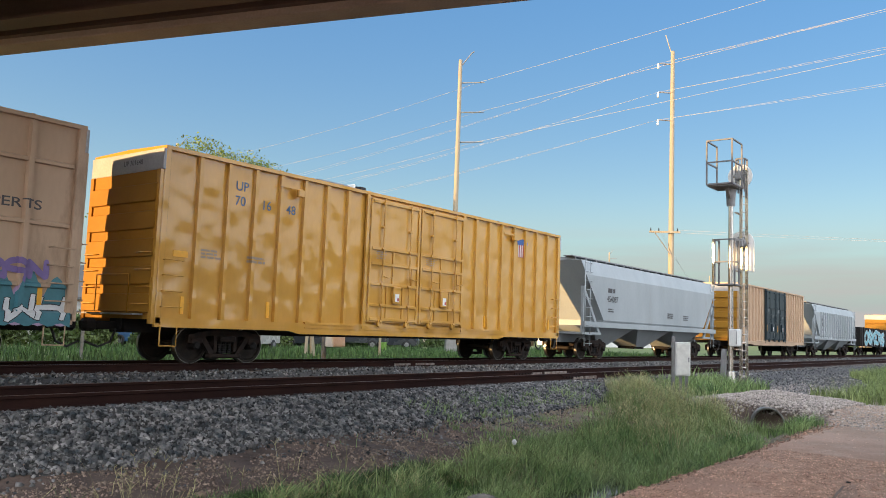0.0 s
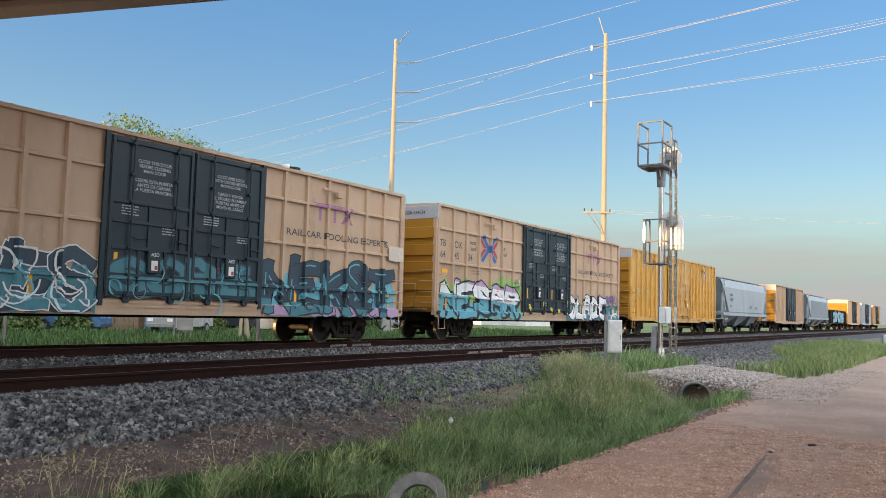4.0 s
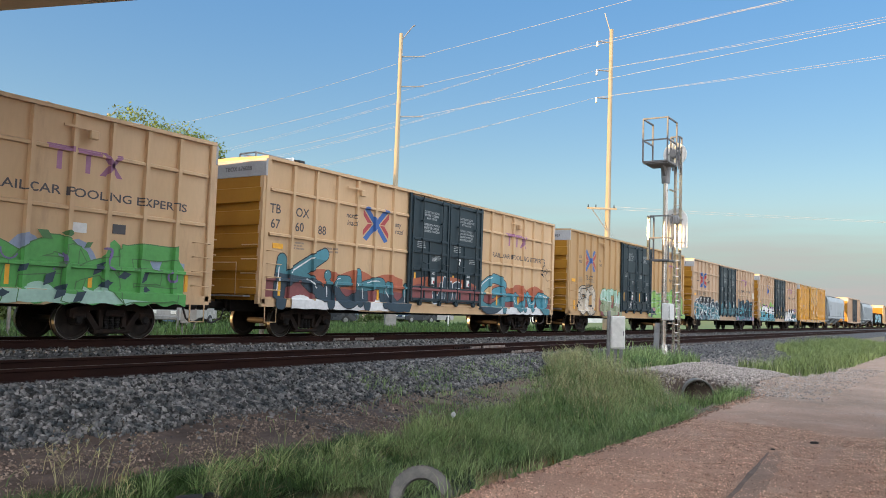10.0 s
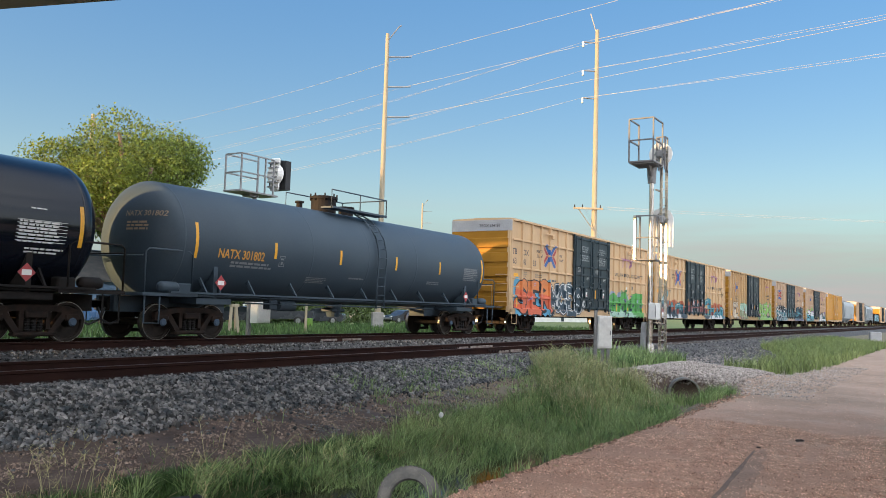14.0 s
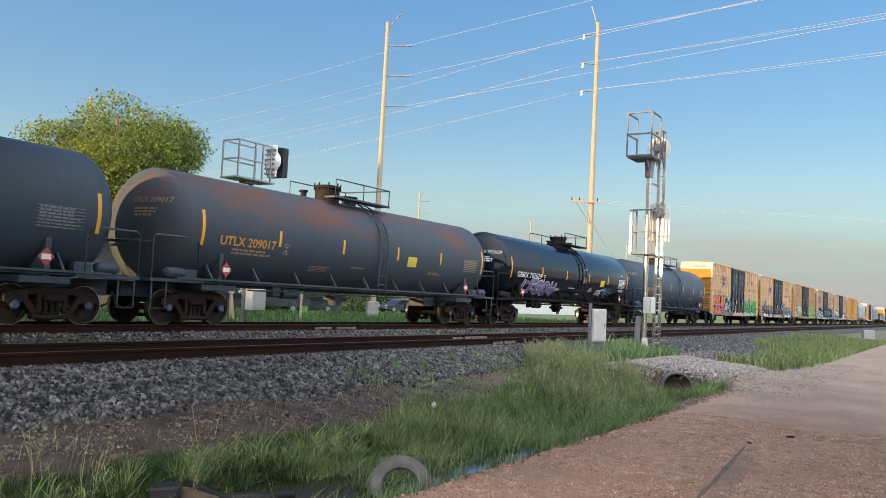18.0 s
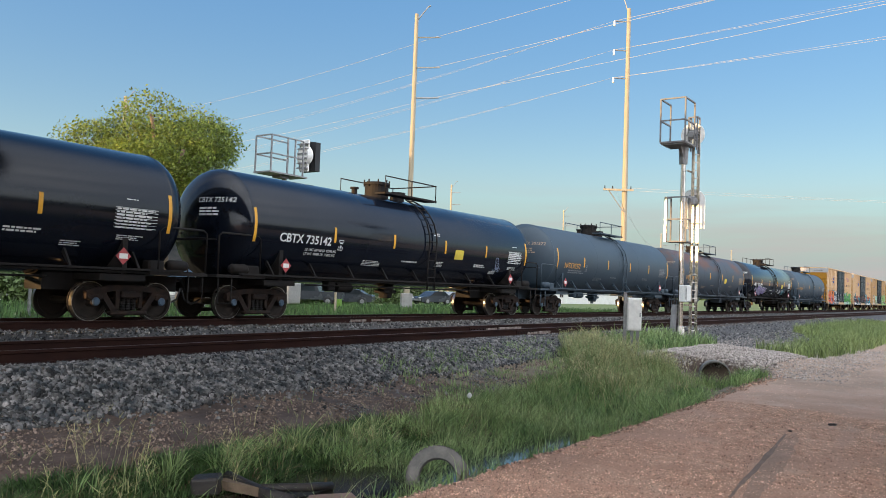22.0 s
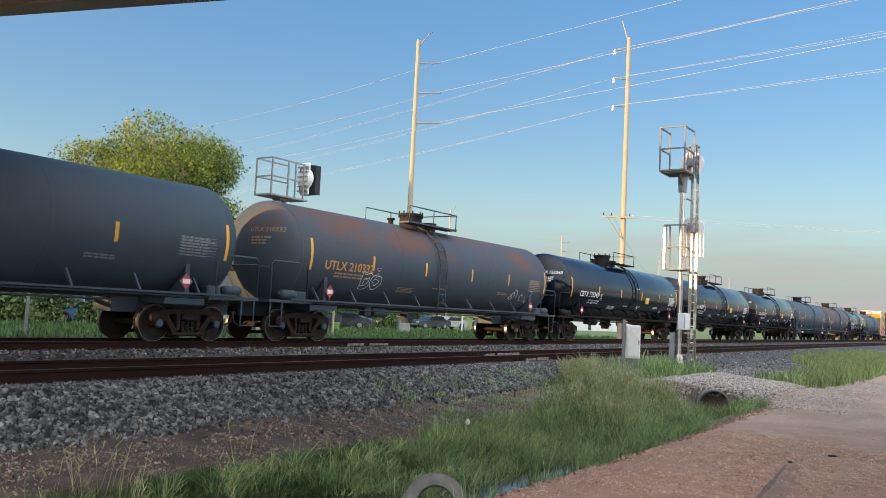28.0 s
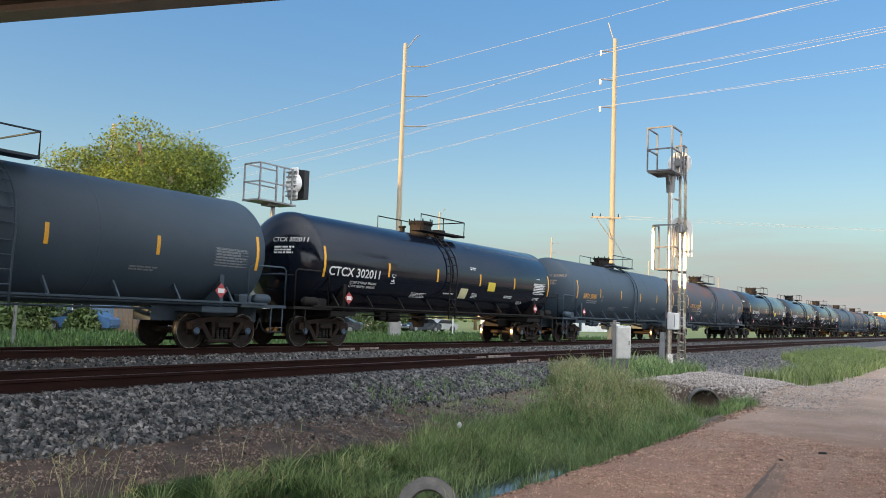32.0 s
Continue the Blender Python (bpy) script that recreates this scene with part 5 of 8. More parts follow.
def boxcar(off, mat, style, number, label, length=18.75, door="door_dark", marks="TBOX", end_top="panel_white", near=True, logo=True, top=5.13, seed=1, door_from=None, logo_at=4.2):
    rng = random.Random(seed)
    car = thing("boxcar", label, "freight car", "cars of the freight train")
    cars.append((car, off))
    h = length / 2
    W = 1.5
    place = on_panel()
    tan = mat.startswith("tan")
    # end walls of tan and yellow cars take a deeper orange than the sides
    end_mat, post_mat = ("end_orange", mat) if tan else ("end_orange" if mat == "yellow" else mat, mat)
    post_lines.clear()
    belt_lines.clear()
    body = Geo().span((-h + 0.06, PANEL, 1.05), (h - 0.06, W, top - 0.06))
    b = part("body", body, mat, car)
    roof = Geo().prism([(-W - 0.05, top - 0.1), (-W - 0.05, top - 0.01), (0, top + 0.03), (W + 0.05, top - 0.01), (W + 0.05, top - 0.1)], -h, h, "yz")
    r = part("roof", roof, mat, car)
    for k in range(1, 16):
        x = -h + k * length / 16
        part("roof_seam", shared("roof_seam_%.2f_%s" % (top, mat), lambda: Geo().prism([(-W - 0.06, top - 0.02), (-W - 0.06, top + 0.0), (0, top + 0.05), (W + 0.06, top + 0.0), (W + 0.06, top - 0.02), (0, top + 0.02)], -0.04, 0.04, "yz"), mat), mat, r, "", pose(x, 0, 0))
    # side sill, deeper between the trucks
    part("side_sill", Geo().prism([(-h, 0.88), (-h, 1.1), (h, 1.1), (h, 0.88), (5.3, 0.88), (4.9, 0.8), (-4.9, 0.8), (-5.3, 0.88)], SIDE - 0.0, SIDE + 0.09), mat, car)
    part("far_sill", Geo().prism([(-h, 0.88), (-h, 1.1), (h, 1.1), (h, 0.88)], W - 0.05, W + 0.04), mat, car)
    part("centre_sill", Geo().span((-h, -0.32, 0.72), (h, 0.32, 1.06)).span((-4.5, -1.2, 0.95), (4.5, 1.2, 1.06)), "steel_dark", car)
    part("corner_post", Geo().span((-h, SIDE, 0.95), (-h + 0.16, SIDE + 0.12, top - 0.08), 0.015), mat, car)
    part("corner_post", Geo().span((h - 0.16, SIDE, 0.95), (h, SIDE + 0.12, top - 0.08), 0.015), mat, car)
    # ribbed end walls
    for d in (-1, 1):
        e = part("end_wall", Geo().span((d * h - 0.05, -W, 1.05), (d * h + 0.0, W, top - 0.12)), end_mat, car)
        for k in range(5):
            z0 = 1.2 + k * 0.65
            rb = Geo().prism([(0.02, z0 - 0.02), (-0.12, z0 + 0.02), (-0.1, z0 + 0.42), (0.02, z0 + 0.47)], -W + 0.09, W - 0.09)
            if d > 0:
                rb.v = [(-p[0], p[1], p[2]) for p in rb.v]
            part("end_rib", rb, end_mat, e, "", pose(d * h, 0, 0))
        part("end_panel", Geo().span((d * h - 0.02 * d, -W - 0.045, top - 0.58), (d * (h + 0.06), W + 0.045, top - 0.08), 0.01), end_top, car, "pale panel along the top of the end")
        for y in (-1.44, 1.44):
            part("end_post", Geo().span((d * h, y - 0.07, 0.95), (d * (h + 0.09), y + 0.07, top - 0.58)), mat if y < 0 else end_mat, car)
        if near:
            part("crossover_step", Geo().span((d * (h + 0.1), -1.2, 1.14), (d * (h + 0.36), 1.2, 1.18)), "galvanised", car, "grey crossover platform")
            ladder(car, d * (h + 0.17), -0.85, -1.4, 1.4, 2.6, 4, mat, "end_ladder", "y")
            ladder(car, d * (h + 0.17), 1.4, 0.85, 1.4, 2.6, 4, mat, "end_ladder", "y")
            part("end_rail", Geo().pipe([(d * (h + 0.2), -0.7, 1.2), (d * (h + 0.2), -0.7, 2.1), (d * (h + 0.2), 0.7, 2.1), (d * (h + 0.2), 0.7, 1.2)], 0.018, 5), mat, car)
        coupler(car, d * h, d)
        truck(car, d * 6.95 * length / 18.75)
    # doors
    dw = 4.86
    d0 = door_from if door_from is not None else -2.33
    panels_left, panels_right = (-h + 0.16, d0), (d0 + dw, h - 0.16)
    if style == "grid":
        belts = (4.2, 2.93, 1.66)
        cols = 7
    else:
        belts, cols = (), 8
    belt_lines.extend(belts)
    for a, z in ((panels_left, 1), (panels_right, 1)):
        for k in range(1, cols):
            x = a[0] + (a[1] - a[0]) * k / cols
            post_lines.append(x)
            part("side_post", shared("side_post_%s_%s_%.2f" % (mat, style, top), lambda: Geo().prism([(-0.07, 0), (-0.05, -0.095), (0.05, -0.095), (0.07, 0)], 1.1, top - 0.12, "xy"), post_mat), post_mat, car, "", pose(x, PANEL, 0))
        for zb in belts:
            for k in range(cols):
                x0, x1 = a[0] + (a[1] - a[0]) * k / cols, a[0] + (a[1] - a[0]) * (k + 1) / cols
                part("belt_rail", Geo().prism([(PANEL, zb + 0.06), (PANEL - 0.075, zb + 0.03), (PANEL - 0.075, zb - 0.035), (PANEL, zb - 0.05)], x0 + 0.06, x1 - 0.06, "yz"), post_mat if k % 3 == 1 else mat, car)
    for x in (d0 - 0.05, d0 + dw + 0.05):
        part("door_post", Geo().span((x - 0.06, SIDE - 0.03, 1.0), (x + 0.06, -W, top - 0.1)), mat if door == mat else "door_dark", car)
    part("door_track", Geo().span((d0 - 2.4, SIDE - 0.025, 1.07), (d0 + dw + 2.4, SIDE + 0.05, 1.13)).span((d0 - 2.4, SIDE - 0.022, 0.97), (d0 + dw + 2.4, SIDE, 0.99)), mat, car)
    for leaf in (0, 1):
        x0 = d0 + 0.03 + leaf * dw / 2
        x1 = x0 + dw / 2 - 0.06
        ww = x1 - x0
        dr = part("door", Geo().span((x0, SIDE - 0.035, 1.2), (x1, -W + 0.02, top - 0.17), 0.01), door, car, "dark plug door with lock rods" if door != mat else "yellow plug door with lock rods")
        f = SIDE - 0.035
        for xx in (x0 + 0.05, x1 - 0.05):
            part("door_stile", Geo().span((xx - 0.045, f - 0.045, 1.22), (xx + 0.045, f, top - 0.19), 0.008), door, dr)
        for zz in (1.3, 1.72, 2.36, 2.98, 3.44, top - 0.26):
            part("door_rib", Geo().span((x0 + 0.1, f - 0.05, zz - 0.045), (x1 - 0.1, f, zz + 0.045), 0.008), door, dr)
        for q, za, zb in ((0.47, 2.4, 3.4), (0.36, 1.34, 2.32), (0.68, 1.34, 2.32), (0.86, 2.4, 2.94)):
            part("door_mullion", Geo().span((x0 + ww * q - 0.035, f - 0.04, za), (x0 + ww * q + 0.035, f, zb), 0.006), door, dr)
        for q in (0.24, 0.78):
            x = x0 + ww * q
            part("lock_rod", Geo().cyl((x, f - 0.085, 1.16), (x, f - 0.085, top - 0.15), 0.024, n=8), door, dr)
            for zz in (1.25, 1.74, 2.37, 3.45, 4.1, top - 0.3):
                part("rod_guide", shared("rod_guide_" + door, lambda: Geo().box((0, 0, 0), (0.12, 0.09, 0.07), None, 0.012), door), door, dr, "", pose(x, f - 0.06, zz))
            part("lock_handle", Geo().pipe([(x, f - 0.1, 2.62), (x + 0.22, f - 0.11, 2.58), (x + 0.42, f - 0.1, 2.6)], 0.018, 6), door, dr)
        part("lock_case", Geo().box((x0 + ww * 0.53, f - 0.06, 2.06), (0.36, 0.11, 0.54), None, 0.02), door, dr)
        part("placard", Geo().span((x0 + ww * 0.53 - 0.1, f - 0.122, 1.86), (x0 + ww * 0.53 + 0.08, f - 0.116, 2.1)), "white", dr, "small white placard")
        part("placard_panel", Geo().span((x0 + ww * 0.53 - 0.01, f - 0.126, 1.88), (x0 + ww * 0.53 + 0.07, f - 0.123, 1.98)), "red", dr)
        if door != mat:
            part("door_reflector", Geo().span((x0 + 0.2 + 0.1 * leaf, f - 0.004, 1.78), (x0 + 0.3 + 0.1 * leaf, f, 2.24)), "stripe_yellow", dr, "yellow reflector strip")
            part("door_label", Geo().span((x0 + ww * 0.33, f - 0.004, 1.9), (x0 + ww * 0.4, f, 2.06)), "red", dr, "small red label")
        for wx in (x0 + 0.55, x1 - 0.55):
            part("roller", Geo().cyl((wx, SIDE - 0.12, 1.16), (wx, SIDE - 0.02, 1.16), 0.09, n=12).box((wx, SIDE - 0.07, 1.26), (0.16, 0.06, 0.14)), door, dr)
        pd = flat_side(0.028)
        if near and door != mat:
            lines = DOOR_TEXT[seed == 12][leaf]
            notice = Geo()
            for k, line in enumerate(lines):
                if line:
                    write(notice, line, x0 + ww * 0.51, 4.42 - k * 0.115, 0.082, pd, center=True)
            part("door_lettering", notice.mesh("door_lettering", M["lettering_door"], False), "lettering_door", dr, "pale stencilled door instructions")
            asd = Geo()
            write(asd, "ASD", x0 + ww * 0.53, 2.2, 0.09, lambda u, w: (u, f - 0.119, w), center=True)
            part("door_lettering", asd.mesh("door_lettering", M["lettering"], False), "lettering", dr, "white letters on the lock case")
        blocks = [(x0 + 0.34, 3.1, 0.55, 0.26, 4), (x0 + 1.5, 2.72, 0.42, 0.2, 3), (x0 + ww * 0.82, 1.45, 0.3, 0.22, 3)]
        if door == mat:
            blocks = blocks[:1]
        for block in blocks:
            small = Geo()
            bars(small, *block, pd, rng, 0.42)
            part("door_notice", small.mesh("door_notice", M["lettering_door" if door != mat else "lettering_faint"], False), "lettering", dr, "small unreadable notice")
    # corner ladder, sill step, roof hatch brackets
    if near:
        ladder(car, -h + 0.12, -h + 0.62, SIDE - 0.1, 1.35, 2.45, 4, mat)
        ladder(car, h - 0.62, h - 0.12, SIDE - 0.1, 1.35, 2.45, 4, mat)
        for x in (-h + 0.15, h - 0.6):
            part("sill_step", Geo().pipe([(x, SIDE, 0.9), (x, SIDE, 0.45), (x + 0.45, SIDE, 0.45), (x + 0.45, SIDE, 0.9)], 0.02, 5), mat, car)
        for x in (-h + 4.2, h - 3.6):
            part("vent_bracket", Geo().box((x, SIDE - 0.06, top - 0.52), (0.22, 0.12, 0.2), None, 0.02).box((x - 0.3, SIDE - 0.02, top - 0.4), (0.8, 0.04, 0.05)), mat, car)
        part("placard_board", Geo().box((-h + 0.62, PANEL - 0.01, 2.62), (0.4, 0.02, 0.15)), "stripe_yellow", car, "small yellow notice plate")
        for x in (-h + 0.75, -6.0, -4.0, 4.1, 6.0, h - 0.7):
            part("reflector", Geo().span((x - 0.05, PANEL - 0.022, 1.2), (x + 0.05, PANEL + 0.01, 1.62)), "stripe_yellow", car, "yellow reflector strip")
        txt, dim = Geo(), Geo()
        if seed == 7:
            write(txt, "TB", -h + 1.62, 2.62, 0.22, place)
            write(txt, "OX", -h + 2.6, 2.62, 0.22, place)
        elif style == "grid":
            write(txt, marks[:2], -h + 0.25, 3.55, 0.27, place)
            write(txt, marks[2:], -h + 1.3, 3.55, 0.27, place)
            for i in range(3):
                write(txt, number[2 * i:2 * i + 2], -h + 0.3 + 1.0 * i, 3.12, 0.27, place)
        elif marks == "TBOX":
            write(txt, "TB OX", -h + 2.1, 2.7, 0.24, place)
            write(txt, number, -h + 2.0, 2.3, 0.24, place)
        else:
            write(txt, marks, -h + 2.12, 4.4, 0.25, place)
            for i in range(3):
                write(txt, number[2 * i:2 * i + 2], -h + 2.12 + 0.86 * i, 4.02, 0.25, place)
        if logo:
            lx = -h + logo_at
            write(txt, "next", lx - 1.55, 3.78, 0.18, place, shear=0.2)
            write(txt, "load", lx - 1.5, 3.54, 0.18, place, shear=0.2)
            write(txt, "any", lx + 1.06, 3.74, 0.18, place, shear=0.2)
            write(txt, "road", lx + 1.06, 3.5, 0.18, place, shear=0.2)
            lg, lr = Geo(), Geo()
            cx, cz = lx, 3.7
            pb = on_panel(0.002)
            pr = on_panel(0.004)
            for sx in (-1, 1):
                for sz in (-1, 1):
                    lg.add([pb(cx + sx * u * 1.08, cz + sz * w * 0.82) for u, w in ((0.0, 0.0), (0.0, 0.14), (0.44, 0.7), (0.62, 0.6), (0.13, 0.0))], [(0, 1, 2, 3, 4)])
                    lr.add([pr(cx + sx * u * 1.08, cz + sz * w * 0.82) for u, w in ((0.2, 0.02), (0.64, 0.52), (0.64, 0.3), (0.42, 0.02))], [(0, 1, 2, 3)])
            part("emblem_blue", over_posts(lg).mesh("emblem_blue", M["blue"], False), "blue", car, "blue arrow emblem")
            part("emblem_red", over_posts(lr).mesh("emblem_red", M["red"], False), "red", car, "red arrow emblem")
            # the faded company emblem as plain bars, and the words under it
            tt = Geo()
            bx = -h + (14.15 if style == "grid" else 15.6)
            for x0, z0, x1, z1 in ((0, 0.42, 0.62, 0.54), (0.25, 0, 0.37, 0.42), (0.7, 0.42, 1.3, 0.54), (0.94, 0, 1.06, 0.42)):
                tt.add([place(bx + x0, 3.75 + z0), place(bx + x1, 3.75 + z0), place(bx + x1, 3.75 + z1), place(bx + x0, 3.75 + z1)], [(0, 1, 2, 3)])
            for s in (0, 1):
                tt.add([place(bx + 1.3, 3.75 + 0.54 * s), place(bx + 1.45, 3.75 + 0.54 * s), place(bx + 1.9, 4.29 - 0.54 * s), place(bx + 1.75, 4.29 - 0.54 * s)], [(0, 1, 2, 3)])
            part("faded_emblem", over_posts(tt).mesh("faded_emblem", M["violet"], False), "violet", car, "faded violet emblem")
            if style == "grid":
                write(txt, "RAILCAR POOLING EXPERTS", -h + 13.0, 3.2, 0.2, place, width=4.95)
            else:
                write(txt, "Railcar Pooling", -h + 15.75, 3.2, 0.2, place, width=2.1)
                write(txt, "Experts", -h + 16.4, 2.9, 0.2, place)
        bars(dim, -h + 1.2, 2.55, 0.6, 0.25, 3, place, rng)
        bars(dim, -h + 2.6, 2.55, 0.7, 0.2, 2, place, rng)
        ink = "lettering_blue" if marks == "UP" else "lettering_dark"
        part("lettering", over_posts(txt).mesh("lettering", M[ink], False), ink, car, "dark stencilled lettering")
        if dim.f:
            part("small_lettering", over_posts(dim).mesh("small_lettering", M["lettering_faint"], False), "lettering_faint", car, "small faded lettering")
        et = Geo()
        pe = lambda u, w: (-h - 0.066, -u, w)
        write(et, marks + " " + number, -0.1, top - 0.4, 0.13, pe)
        part("end_lettering", et.mesh("end_lettering", M["lettering_dark"], False), "lettering_dark", car, "dark lettering on the end")
    return car


def side3(u, w, lift):
    return (u, PANEL - 0.008 - lift, w)


def on_door(u, w, lift):
    return (u, SIDE - 0.04 - lift, w)


UP = boxcar(163.75, "yellow", "plain", "701648", "glossy yellow double-door boxcar with dark lettering", door="yellow", marks="UP", end_top="panel_white", logo=False)
pb = on_panel(0.004)
part("shield_field", Geo().add([pb(6.25, 3.95), pb(6.85, 3.95), pb(6.85, 4.45), pb(6.25, 4.45)], [(0, 1, 2, 3)]).mesh("shield_field", M["white"], False), "white", UP, "white field of a striped shield emblem")
pb = on_panel(0.008)
for k in range(4):
    part("shield_bar", Geo().add([pb(6.29 + k * 0.14, 3.93), pb(6.36 + k * 0.14, 3.93), pb(6.36 + k * 0.14, 4.42), pb(6.29 + k * 0.14, 4.42)], [(0, 1, 2, 3)]).mesh("shield_bar", M["red"], False), "red", UP)
part("shield_top", Geo().add([pb(6.2, 4.42), pb(6.9, 4.42), pb(6.93, 4.56), pb(6.55, 4.66), pb(6.17, 4.56)], [(0, 1, 2, 3, 4)]).mesh("shield_top", M["blue"], False), "blue", UP)

A = boxcar(143.05, "tan_brown", "grid", "644534", "brown-tan boxcar with dark doors and pink, blue and white graffiti", seed=3, logo_at=4.0)
spray_cloud(A, -9.1, 0.86, 6.6, 1.85, "spray_green", 4, side3, 0.0, 9, 0.22)
spray_cloud(A, -9.1, 0.86, 6.5, 0.75, "spray_sky", 5, side3, 0.001, 8, 0.3)
graffiti_word(A, "NESAR", -9.0, 0.92, 6.2, 1.34, ("spray_lilac", "spray_white", "spray_sky"), 5, side3, bold=0.085, block=True, shadow="spray_black", accent="spray_red", fill_width=0.86)
tag = Geo()
write(tag, "BTM", -3.1, 2.36, 0.2, on_panel(0.002), bold=0.03)
write(tag, "SVC!", -3.05, 2.1, 0.2, on_panel(0.002), bold=0.03)
part("sprayed_tag", over_posts(tag).mesh("sprayed_tag", M["spray_white"], False), "spray_white", A, "small white sprayed tag")
spray_cloud(A, 2.2, 0.85, 5.3, 0.9, "spray_teal", 72, side3, 0.0, 8, 0.45)
graffiti_word(A, "CLADE", 2.4, 0.88, 4.9, 1.2, ("spray_white",), 6, side3, bold=0.08, block=True, accent="spray_sage", fill_width=0.86)
spray_cloud(A, 6.9, 0.86, 2.3, 0.9, "spray_lilac", 44, side3, 0.0, 4, 0.4)
spray_cloud(A, 7.6, 0.86, 1.7, 1.3, "spray_teal", 45, side3, 0.0005, 3, 0.5)
graffiti_word(A, "SURAN", 6.6, 1.75, 2.2, 0.42, ("spray_purple",), 91, side3, outline="spray_purple", bold=0.04)
graffiti_word(A, "WH", 8.0, 0.95, 1.2, 0.5, ("spray_white",), 46, side3, bold=0.03, block=True)
for x, z in ((-1.9, 1.3), (-0.45, 1.62), (0.35, 1.35), (1.2, 1.24), (2.1, 1.7)):
    scribble(A, x - 0.1, z - 0.08, 0.22, 0.3, "plate_yellow", 2, int(90 + 10 * x + z), on_door, 0.045, 0.06, False)
B = boxcar(122.1, "tan_brown", "grid", "672747", "brown-tan boxcar with dark doors and blue-grey graffiti along its foot", seed=7, logo_at=2.5)
spray_cloud(B, -9.2, 0.85, 6.7, 1.5, "spray_teal", 8, side3, 0.0, 11, 0.3)
spray_cloud(B, -9.2, 0.85, 6.6, 0.85, "spray_navy", 74, side3, 0.0014, 9, 0.3)
graffiti_word(B, "SNAKES", -9.0, 0.9, 6.5, 1.4, ("spray_navy", "spray_teal"), 9, side3, outline="spray_white", bold=0.05, block=True, edge=0.022, wild=0.09, fill_width=0.9)
scribble(B, -9.1, 0.88, 6.4, 1.3, "spray_white", 26, 92, side3, 0.022, 0.052)
scribble(B, -9.1, 0.88, 6.4, 1.0, "spray_sky", 12, 93, side3, 0.03, 0.05)
for k, pair in enumerate(("67", "27", "47")):
    u0 = -7.85 + 0.95 * k
    patch = Geo().add([on_panel(0.07)(u, w) for u, w in ((u0, 2.05), (u0 + 0.75, 2.05), (u0 + 0.75, 2.5), (u0, 2.5))], [(0, 1, 2, 3)])
    part("number_patch", over_posts(patch).mesh("number_patch", M["spray_black"], False), "spray_black", B, "dark painted patch behind a number")
    digits = Geo()
    write(digits, pair, u0 + 0.12, 2.15, 0.27, on_panel(0.074), bold=0.02)
    part("patch_number", over_posts(digits).mesh("patch_number", M["lettering"], False), "lettering", B, "white number")
spray_cloud(B, -2.3, 1.22, 4.7, 0.75, "spray_teal", 75, on_door, 0.001, 6, 0.4)
graffiti_word(B, "SORE", -2.2, 1.25, 4.4, 0.95, ("spray_teal",), 76, on_door, outline="spray_navy", wrap=False, bold=0.08, block=True, wild=0.08)
scribble(B, -2.2, 1.25, 4.4, 0.9, "spray_sky", 8, 94, on_door, 0.02, 0.05, False)
spray_cloud(B, 2.7, 0.85, 6.3, 1.45, "spray_sky", 10, side3, 0.0, 9, 0.4)
spray_cloud(B, 2.7, 0.85, 6.4, 0.4, "spray_lilac", 96, side3, 0.001, 10, 0.3)
graffiti_word(B, "NEKST", 2.8, 0.9, 6.1, 1.55, ("spray_navy", "spray_teal"), 11, side3, outline="spray_black", bold=0.07, block=True, shine="spray_sky", edge=0.03, wild=0.1, fill_width=0.92)
facets(B, 2.9, 1.1, 5.9, 0.7, "spray_sky", 14, 95, side3, 0.05, 0.3)
scribble(B, 2.9, 0.9, 6.0, 0.9, "spray_black", 14, 97, side3, 0.02, 0.052)
part("primer_patch", Geo().span((8.55, SIDE - 0.004, 2.75), (9.36, SIDE - 0.0005, 3.25)), "spray_cream", B, "pale yellow patch at the right end")
C = boxcar(101.0, "tan", "plain", "666963", "tan boxcar with dark doors and green and pink graffiti", seed=12, logo_at=2.7)
bubbles(C, 2.7, 2.15, 6.4, "spray_cream", "spray_pink", 7, 98, side3, 0.3, 0.0)
bubbles(C, 2.6, 1.95, 6.6, "spray_pink", "spray_maroon", 9, 99, side3, 0.42, 0.003)
spray_cloud(C, 2.4, 0.86, 6.8, 1.25, "spray_pink", 13, side3, 0.006, 9, 0.3)
spray_cloud(C, 2.5, 0.86, 6.7, 0.9, "spray_navy", 47, side3, 0.0075, 8, 0.5)
graffiti_word(C, "AZEMA", 2.5, 0.88, 6.6, 1.5, ("spray_green",), 14, lambda u, w, l: side3(u, w, l + 0.006), outline="spray_deep", halo="spray_sage", bold=0.07, block=True, shine="spray_mint", edge=0.022, wild=0.08, fill_width=0.98)
spray_cloud(C, 2.7, 0.86, 6.4, 0.22, "spray_green", 147, side3, 0.05, 10, 0.3)
scribble(C, -1.4, 1.3, 0.5, 0.6, "spray_white", 5, 100, on_door, 0.018, 0.05, False)
scribble(C, 8.6, 2.6, 0.6, 0.7, "spray_white", 5, 101, side3, 0.016, 0.004)
graffiti_word(C, "SO", -8.3, 0.9, 2.2, 1.5, ("spray_cream",), 16, side3, bold=0.1, fill_width=0.9, edge=0.03, shine="spray_white")
scribble(C, -8.3, 0.95, 2.3, 1.3, "spray_black", 9, 108, side3, 0.016, 0.04)
spray_cloud(C, -5.4, 0.9, 3.1, 1.3, "spray_maroon", 15, side3, 0.0, 5, 0.4)
graffiti_word(C, "SEN", -5.2, 0.88, 2.8, 1.4, ("spray_mint", "spray_sage"), 17, side3, outline="spray_deep", bold=0.075, block=True, shine="spray_white", edge=0.02)
